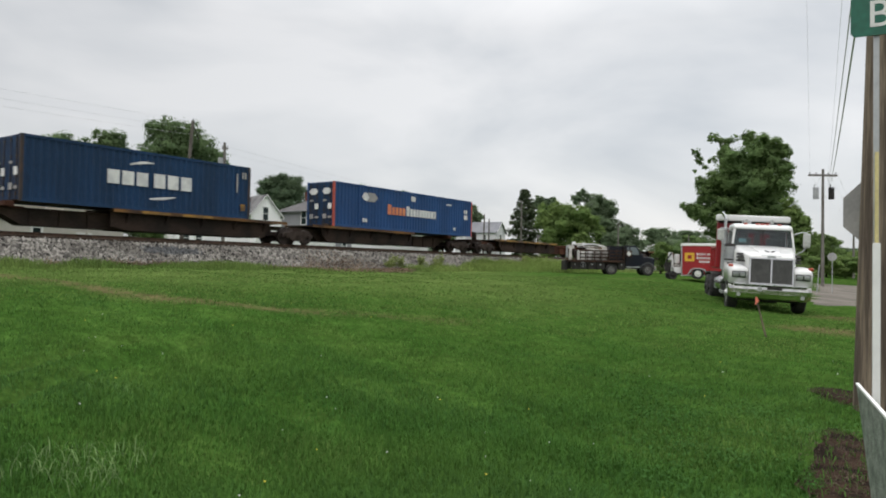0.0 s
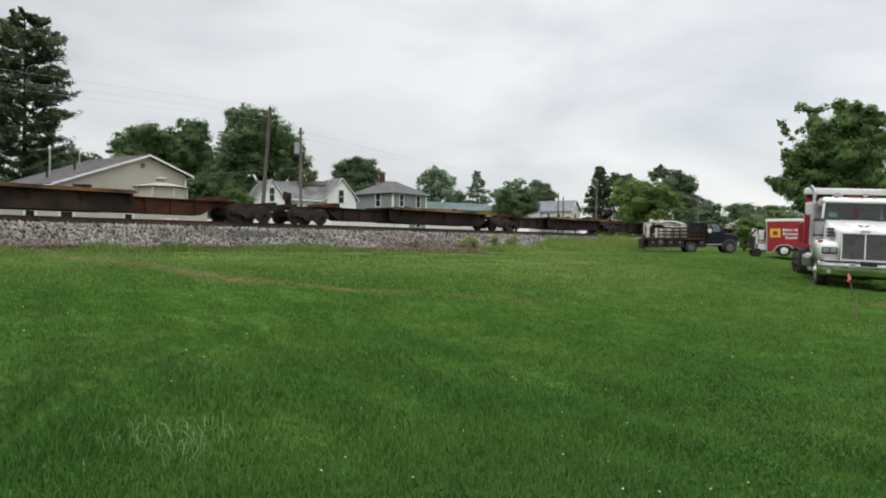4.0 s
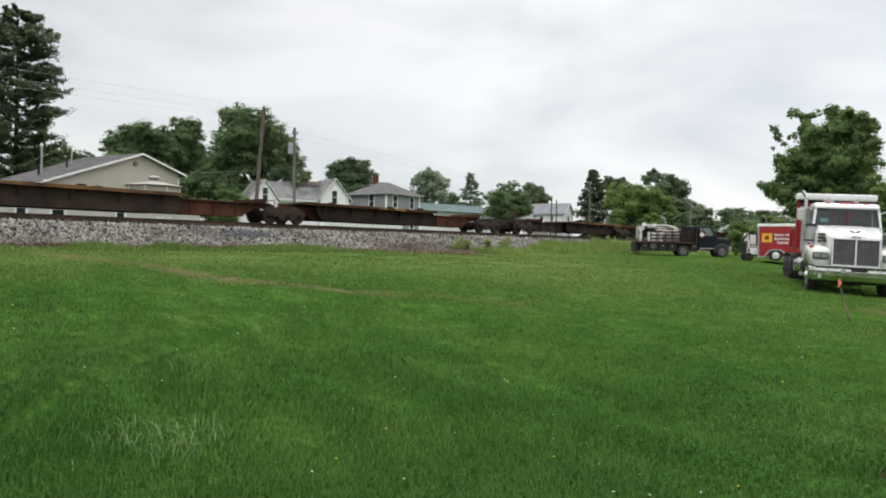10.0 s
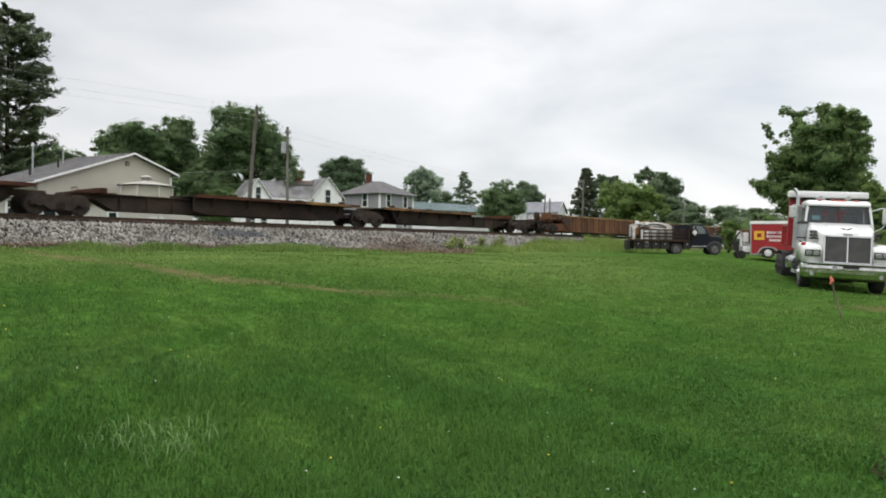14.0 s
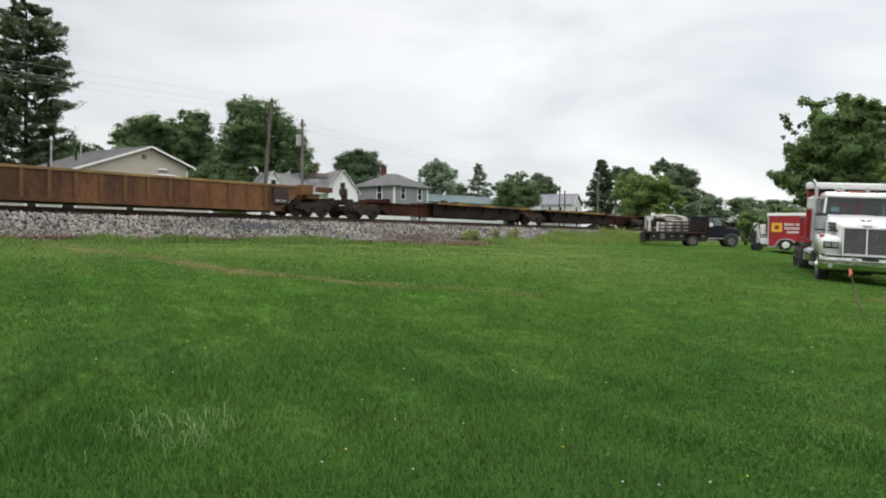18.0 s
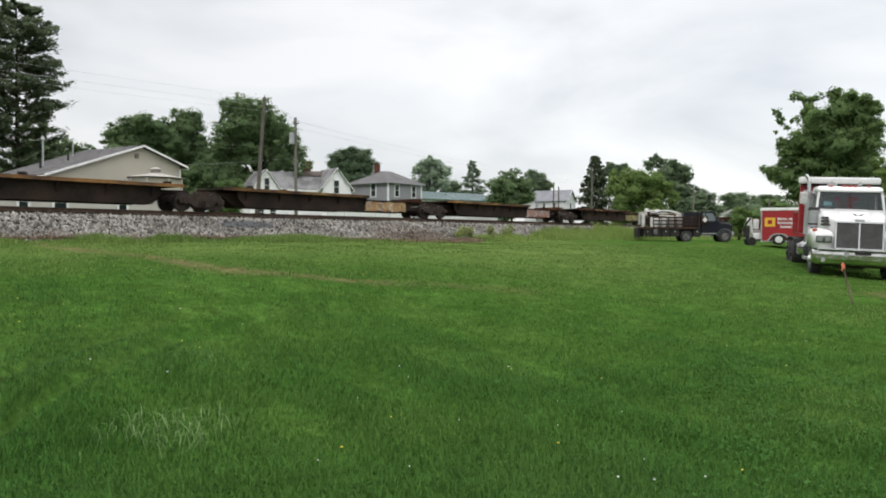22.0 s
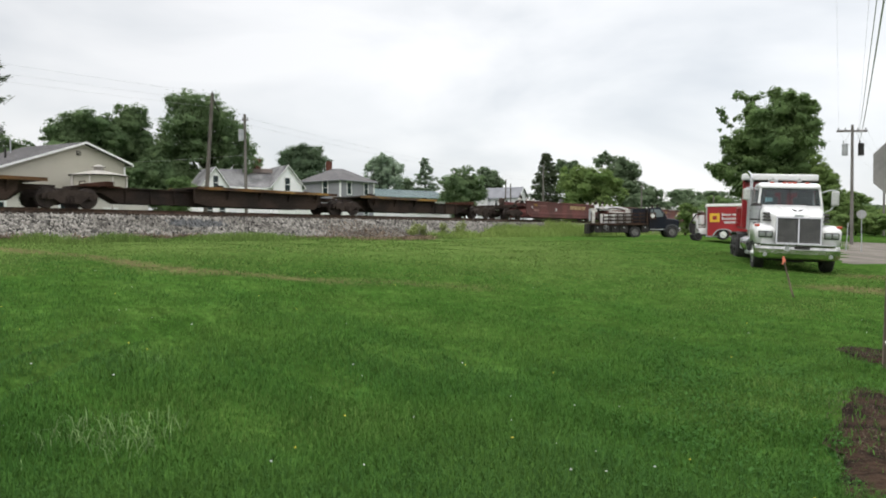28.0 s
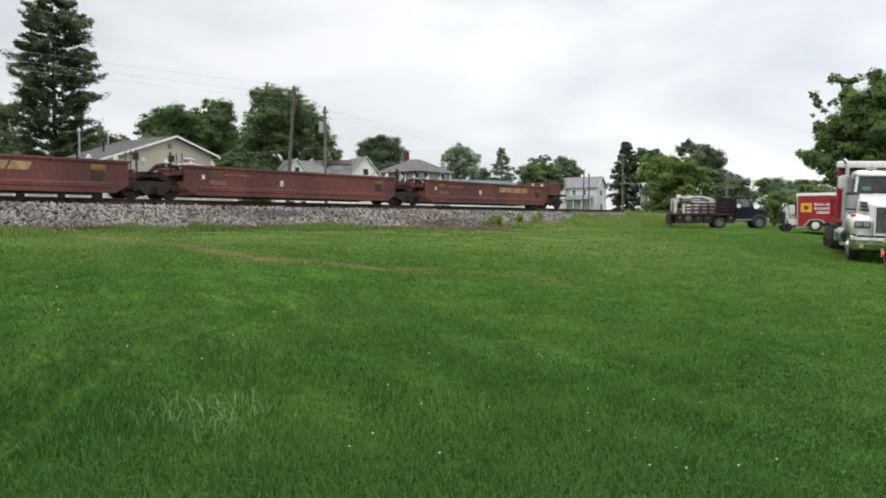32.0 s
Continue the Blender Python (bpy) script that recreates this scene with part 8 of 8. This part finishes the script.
M["blade"] = leaf_mat("grass_blade", (0.060, 0.141, 0.028), (0.080, 0.164, 0.033), 0.4, 0.3)
M["blade_warm"] = leaf_mat("grass_warm", (0.102, 0.180, 0.042), (0.130, 0.208, 0.054), 0.35, 0.3)
M["blade_cool"] = leaf_mat("grass_cool", (0.046, 0.116, 0.028), (0.062, 0.137, 0.035), 0.35, 0.3)
M["blade_pale"] = leaf_mat("grass_pale", (0.165, 0.245, 0.100), (0.100, 0.185, 0.058), 0.4, 0.35)
M["blade_rank"] = leaf_mat("grass_rank", (0.172, 0.248, 0.066), (0.215, 0.285, 0.084), 0.35, 0.5)
M["blade_lush"] = leaf_mat("grass_lush", (0.114, 0.178, 0.048), (0.146, 0.208, 0.060), 0.35, 0.5)


def lawn_blades():
    rng = np.random.default_rng(5)
    k = 430000
    r = 2.9 * (25.0 / 2.9) ** rng.uniform(0, 1, k) ** 1.1
    a = np.radians(rng.uniform(-43, 36, k))
    x, y = r * np.sin(a), r * np.cos(a)
    clump = np.sin(x * 1.9 + 2 * np.sin(y * 1.1)) * np.sin(y * 2.3 + np.sin(x * 1.7)) + 0.6 * np.sin(x * 5.1 + y * 3.7)
    keep = off_soil(x, y) & (rng.uniform(0, 1, k) > 0.55 * np.exp(-(curve_distance(x, y, RUT) / 0.11) ** 2) + 0.4 * np.exp(-(curve_distance(x + 0.62, y, RUT) / 0.09) ** 2)) & (rng.uniform(-1.8, 1.2, k) < clump + 0.9) & (rng.uniform(0, 1, k) > (r - 6) / 14) & (rng.uniform(0, 1, k) > 0.8 * np.exp(-(curve_distance(x, y, WORN) / 0.42) ** 2))
    x, y, r, clump = x[keep], y[keep], r[keep], clump[keep]
    k = len(x)
    h = rng.uniform(0.035, 0.095, k) * (1 + 0.25 * clump) * np.clip(1.15 - r / 26, 0.35, 1.0)
    w = rng.uniform(0.0020, 0.0042, k) * np.maximum(1.0, r / 9.0)
    h *= 1 - 0.62 * np.exp(-(curve_distance(x, y, RUT) / 0.11) ** 2) - 0.45 * np.exp(-(curve_distance(x + 0.62, y, RUT) / 0.10) ** 2)
    z = ground_many(x, y) - 0.004
    hue = rng.uniform(-0.5, 0.5, k) + 0.45 * np.sin(x * 0.9 + 1.7 * np.sin(y * 0.6)) * np.sin(y * 1.1 + 0.4 * x)
    hue = hue - 0.30 * smooth01((-x - 0.3) / 3) - 0.2 * smooth01((x - 1) / 2) * smooth01((7 - y) / 3) - 0.6 * np.exp(-(curve_distance(x, y, RUT) / 0.14) ** 2) - 0.5 * np.exp(-(curve_distance(x + 0.62, y, RUT) / 0.14) ** 2)
    for pick, m, label, seed in ((np.abs(hue - 0.06) < 0.44, "blade", "short green lawn grass", 6), (hue >= 0.50, "blade_warm", "short yellow-green lawn grass", 60),
                                 (hue <= -0.38, "blade_cool", "short blue-green lawn grass", 61)):
        blades("lawn_grass", x[pick], y[pick], z[pick], h[pick], w[pick], np.full(int(pick.sum()), 0.85), M[m], label, seed)
    # coarser tufts farther out
    k = 120000
    r = rng.uniform(13.0 ** 0.5, 40.0 ** 0.5, k) ** 2
    a = np.radians(rng.uniform(-43, 34, k))
    x, y = r * np.sin(a), r * np.cos(a)
    n = -x * UY + y * UX
    lump = np.sin(x * 1.3 + 2 * np.sin(y * 0.7)) * np.sin(y * 1.1 + np.sin(x * 0.9)) + 0.6 * np.sin(x * 3.1 - y * 2.3)
    bare = np.exp(-(((x * UX + y * UY - 30.2) / 4.0) ** 2 + ((n - 27.6) / 1.5) ** 2))
    keep = (n < 28.6) & (rng.uniform(-1.6, 1.2, k) < lump) & (rng.uniform(0, 1, k) > 0.85 * bare) & (rng.uniform(0, 1, k) > 0.72 * np.exp(-(curve_distance(x, y, WORN) / 0.42) ** 2))
    keep &= ~((x > 13) & (y > 24) & (x > 15.0 + (y - 30) * 0.5))
    x, y, r, n, lump = x[keep], y[keep], r[keep], n[keep], lump[keep]
    k = len(x)
    h = rng.uniform(0.025, 0.06, k) * (1 + 0.3 * lump) * (1 + 0.8 * smooth01((n - 23.5) / 3))
    hue = rng.uniform(0, 1, k) + 0.25 * np.sin(x * 0.5 + 1.2 * np.sin(y * 0.33))
    for pick, m, label, seed in ((hue < 0.14, "blade", "short green lawn grass", 63), ((hue >= 0.14) & (hue < 0.72), "blade_lush", "short fresh green lawn grass", 64), (hue >= 0.72, "blade_warm", "short yellow-green lawn grass", 65)):
        blades("lawn_grass", x[pick], y[pick], ground_many(x[pick], y[pick]) - 0.004, h[pick], rng.uniform(0.004, 0.010, int(pick.sum())) * r[pick] / 14, np.full(int(pick.sum()), 0.9), M[m], label, seed)
    # the lawn behind and beside the eye, thinning out over a few metres
    k = 330000
    rr = 8.5 * rng.uniform(0, 1, k) ** 0.62
    aa = rng.uniform(-math.pi, math.pi, k)
    bx, by = rr * np.sin(aa), rr * np.cos(aa)
    deg = np.degrees(aa) + rng.normal(size=k) * 1.5
    keep = ((deg < -43) | (deg > 36) | (rr < 2.9)) & off_soil(bx, by) & (rr > 0.12) & (rng.uniform(0, 1, k) > (rr - 4.5) / 4)
    bx, by, rr, k = bx[keep], by[keep], rr[keep], int(keep.sum())
    hue = rng.uniform(0, 1, k)
    for pick, m, label, seed in ((hue < 0.45, "blade", "short green lawn grass", 62), (hue >= 0.58, "blade_cool", "short blue-green lawn grass", 66), ((hue >= 0.45) & (hue < 0.58), "blade_warm", "short yellow-green lawn grass", 67)):
        q = int(pick.sum())
        blades("lawn_grass", bx[pick], by[pick], ground_many(bx[pick], by[pick]) - 0.004, rng.uniform(0.035, 0.095, q), rng.uniform(0.004, 0.0075, q), np.full(q, 0.85), M[m], label, seed)
    # tufts of longer pale grass, splayed from a few crowns
    for cx, cy, spread, k, hh in ((-2.26, 4.45, 0.40, 170, 0.17), (-2.87, 6.3, 0.22, 60, 0.10)):
        x, y = cx + rng.uniform(-1, 1, k) * spread, cy + rng.normal(size=k) * spread * 0.5
        blades("grass_tuft", x, y, ground_many(x, y), hh * rng.uniform(0.45, 1.0, k), rng.uniform(0.0024, 0.0050, k), np.full(k, 1.3), M["blade_pale"], "tuft of longer pale grass in the lawn", 7)
    # rank growth along the foot of the bank, taller where the bank is overgrown
    k = 60000
    s = np.concatenate([rng.uniform(2, 44, 26000), rng.uniform(42.5, 61, 28000), rng.uniform(61, 95, 6000)])
    tall = np.clip((s - 42.5) / 2, 0, 1) * np.clip((64 - s) / 4, 0.25, 1) * (0.75 + 0.25 * np.sin(s * 0.8 + 1))
    mid = np.exp(-((s - 38.8) / 2.6) ** 2)
    n = 28.6 - np.abs(rng.normal(size=k)) * 1.5 + tall * rng.uniform(0, 1.7, k) + 0.3 * (s > 36) + mid * rng.uniform(0, 0.9, k)
    keep = (rng.uniform(0, 1, k) > 0.9 * np.exp(-((s - 30.5) / 4.0) ** 2)) | (n < 26.0)
    s, n, tall, mid, k = s[keep], n[keep], tall[keep], mid[keep], int(keep.sum())
    x, y = s * UX - n * UY, s * UY + n * UX
    h = rng.uniform(0.05, 0.17, k) * (1 + 5.6 * tall + 1.6 * mid) * (1.1 + 0.8 * np.sin(s * 1.3 + 2 * np.sin(s * 0.47)) * (1 - 0.5 * tall))
    h *= np.where(s < 25, 1.7, 1.0)
    for pick, m, label, seed in ((s >= 36, "blade_rank", "rank light green grass along the foot of the bank", 8), (s < 36, "blade_lush", "fresh green grass along the foot of the bank", 9)):
        blades("bank_grass", x[pick], y[pick], bank_surface(s, n)[pick] - 0.02, h[pick], rng.uniform(0.008, 0.022, int(pick.sum())), np.full(int(pick.sum()), 0.6), M[m], label, seed)


lawn_blades()


def rut_floor(dx, seed):
    """Dark bare thatch in broken stretches along the bottom of an old wheel rut."""
    rng = random.Random(seed)
    bm = nb()
    line = []
    for (ax, ay), (bx, by) in zip(RUT, RUT[1:]):
        line += [(ax + (bx - ax) * k / 8 - dx, ay + (by - ay) * k / 8) for k in range(8)]
    row = None
    for x, y in line:
        w = rng.uniform(0.02, 0.05) * (1.5 if 5.4 < y < 7.3 else 0.7) * (rng.random() < 0.90)
        now = None
        if w:
            now = [bm.verts.new((x + u * w, y, float(ground_many(np.array([x + u * w]), np.array([y]))[0]) + 0.014 - 0.012 * abs(u))) for u in (-1, 0, 1)]
            if row:
                for i in (0, 1):
                    bm.faces.new((row[i], row[i + 1], now[i + 1], now[i]))
        row = now
    bmesh.ops.recalc_face_normals(bm, faces=bm.faces[:])
    tagged(part("wheel_rut", bm, M["thatch"]), "dark bare thatch in an old wheel rut", "rut", kind="structure")


M["thatch"] = mat("thatch", (0.017, 0.030, 0.009), (0.024, 0.032, 0.011), 5, 1.0, 0, 0.02, 30, 0.5, spec=0.02)
rut_floor(0.0, 3)
rut_floor(0.62, 4)


def dead_growth():
    rng = np.random.default_rng(17)
    k = 48000
    s = np.concatenate([rng.normal(30.8, 3.0, k // 2), rng.uniform(3, 24, k - k // 2)])
    patchy = np.sin(s * 0.8) + 0.7 * np.sin(s * 2.3 + 1)
    keep = (s > 24) | (rng.uniform(-1.0, 1.6, k) < patchy)
    s = s[keep]
    k = len(s)
    wide = np.where(s > 24, 0.60 * np.exp(-((s - 30.8) / 4.2) ** 2), 0.26)
    n = np.where(s > 24, 28.3 + rng.normal(size=k) * wide * np.where(rng.random(k) < 0.5, 0.8, 2.2), 28.75 + np.abs(rng.normal(size=k)) * wide)
    x, y = s * UX - n * UY, s * UY + n * UX
    z = bank_surface(s, n) + 0.02
    blades("dead_weeds", x, y, z - 0.02, rng.uniform(0.08, 0.30, k), rng.uniform(0.006, 0.018, k), np.full(k, 0.9), M["dead"], "dry brown weeds along the foot of the bank", 18)


M["dead"] = mat("dead_weed", (0.235, 0.170, 0.122), (0.150, 0.110, 0.080), 1.5, 0.9, 0, 0, 8, 0.2, island=0.35, spec=0.1)
dead_growth()


def weed(s, n, h, wide, seed):
    t = thing("weed", pose(*sn(s, n), float(bank_surface(s, n)) - 0.02), "leafy yellow-green weed growing at the foot of the bank", "weed", "weeds on the bank")
    rng = np.random.default_rng(seed)
    P = []
    for i in range(9):
        a = rng.uniform(0, math.tau)
        e = (wide * rng.uniform(0.2, 1) * math.cos(a), wide * rng.uniform(0.2, 1) * math.sin(a), h * rng.uniform(0.55, 1.0))
        part("stem", rod(nb(), (e[0] * 0.3, e[1] * 0.3, 0), e, 0.010, 0.005, seg=5), M["weedleaf"], t)
        q = rng.uniform(0.1, 1.0, 30)[:, None]
        P.append(np.array(e) * q + rng.normal(size=(30, 3)) * 0.09)
    P = np.concatenate(P)
    leaf_mesh("leaves", P, rng.normal(size=P.shape) + np.array([0, 0, 0.8]), 0.058, M["weedleaf"], t, 1.5, seed)


M["weedleaf"] = leaf_mat("weed_leaf", (0.225, 0.275, 0.095), (0.270, 0.310, 0.120), 0.4, 0.5)
for i, (s, n, h, w) in enumerate(((34.7, 29.0, 0.65, 0.3), (35.4, 29.2, 0.95, 0.4), (36.0, 29.1, 0.85, 0.35), (38.4, 29.2, 1.0, 0.24), (39.9, 29.1, 0.9, 0.35), (40.6, 29.2, 1.05, 0.4), (53.6, 29.6, 1.1, 0.4))):
    weed(s, n, h, w, 90 + i)


M["dandelion"] = mat("dandelion", (0.75, 0.62, 0.06), None, 2, 0.6)


def clover_patch():
    """Low round leaves where clover has spread near the road."""
    rng = np.random.default_rng(33)
    k = 16000
    x, y = rng.normal(2.7, 0.9, k), rng.normal(6.0, 1.7, k)
    lump = np.sin(x * 4.3 + 2 * np.sin(y * 2.1)) * np.sin(y * 3.1 + x)
    keep = off_soil(x, y) & (rng.uniform(-1, 0.8, k) < lump) & (np.hypot(x, y) > 3.2)
    x, y = x[keep], y[keep]
    P = np.stack([x, y, ground_many(x, y) + rng.uniform(0.03, 0.085, len(x))], -1)
    ob = leaf_mesh("clover_leaves", P, rng.normal(size=P.shape) * 0.35 + np.array([0, 0, 1.0]), 0.017, M["blade_cool"], None, 0.8, 34)
    tagged(ob, "low round clover leaves among the grass", "clover", kind="stuff")


clover_patch()


def dots(name, count, r, material, label, seed, z):
    """Tiny flower heads in the lawn."""
    rng = np.random.default_rng(seed)
    a = np.radians(rng.uniform(-40, 32, count))
    d = 4.2 * (15 / 4.2) ** rng.uniform(0, 1, count)
    x, y = d * np.sin(a), d * np.cos(a)
    base = np.array([[1, 0, 0], [-1, 0, 0], [0, 1, 0], [0, -1, 0], [0, 0, 0.7], [0, 0, -0.7]], float)
    faces = np.array([[0, 2, 4], [2, 1, 4], [1, 3, 4], [3, 0, 4], [2, 0, 5], [1, 2, 5], [3, 1, 5], [0, 3, 5]])
    c = np.stack([x, y, ground_many(x, y) + z], -1)
    v = (base[None] * r * rng.uniform(0.6, 1.2, (count, 1, 1)) + c[:, None]).reshape(-1, 3)
    tri = (faces[None] + (np.arange(count) * 6)[:, None, None]).reshape(-1, 3)
    raw_mesh(name, v, tri, material, label, "flowers")


dots("clover_flowers", 38, 0.009, M["markwhite"], "small white clover flowers in the lawn", 21, 0.06)
dots("dandelions", 22, 0.010, M["dandelion"], "small yellow dandelion flowers in the lawn", 22, 0.06)


M["litter"] = mat("litter", (0.105, 0.080, 0.058), (0.055, 0.042, 0.032), 4, 0.9, 0, 0, 20, 0.3, island=0.5, spec=0.1)


def litter():
    """Twigs, clods and dead stalks on the bare soil."""
    rng = np.random.default_rng(44)
    xs, ys = [], []
    for cx, cy, rx, ry, turn in SOIL:
        k = 900
        q, a = np.sqrt(rng.uniform(0, 1.1, k)), rng.uniform(0, math.tau, k)
        u, v = rx * q * np.cos(a), ry * q * np.sin(a)
        xs.append(cx + u * math.cos(turn) - v * math.sin(turn))
        ys.append(cy + u * math.sin(turn) + v * math.cos(turn))
    x, y = np.concatenate(xs), np.concatenate(ys)
    k = len(x)
    z = ground_many(x, y) + 0.045
    blades("soil_litter", x, y, z, rng.uniform(0.008, 0.030, k), rng.uniform(0.0015, 0.004, k), np.full(k, 2.2), M["litter"], "dead stalks and crumbs on the bare soil", 45)
    x, y = x[::3] + rng.normal(size=len(x[::3])) * 0.15, y[::3] + rng.normal(size=len(x[::3])) * 0.15
    k = len(x)
    blades("soil_sprouts", x, y, ground_many(x, y) + 0.02, rng.uniform(0.04, 0.11, k), rng.uniform(0.002, 0.005, k), np.full(k, 0.9), M["blade"], "sparse green sprouts at the edge of the soil", 46)


litter()


motions()
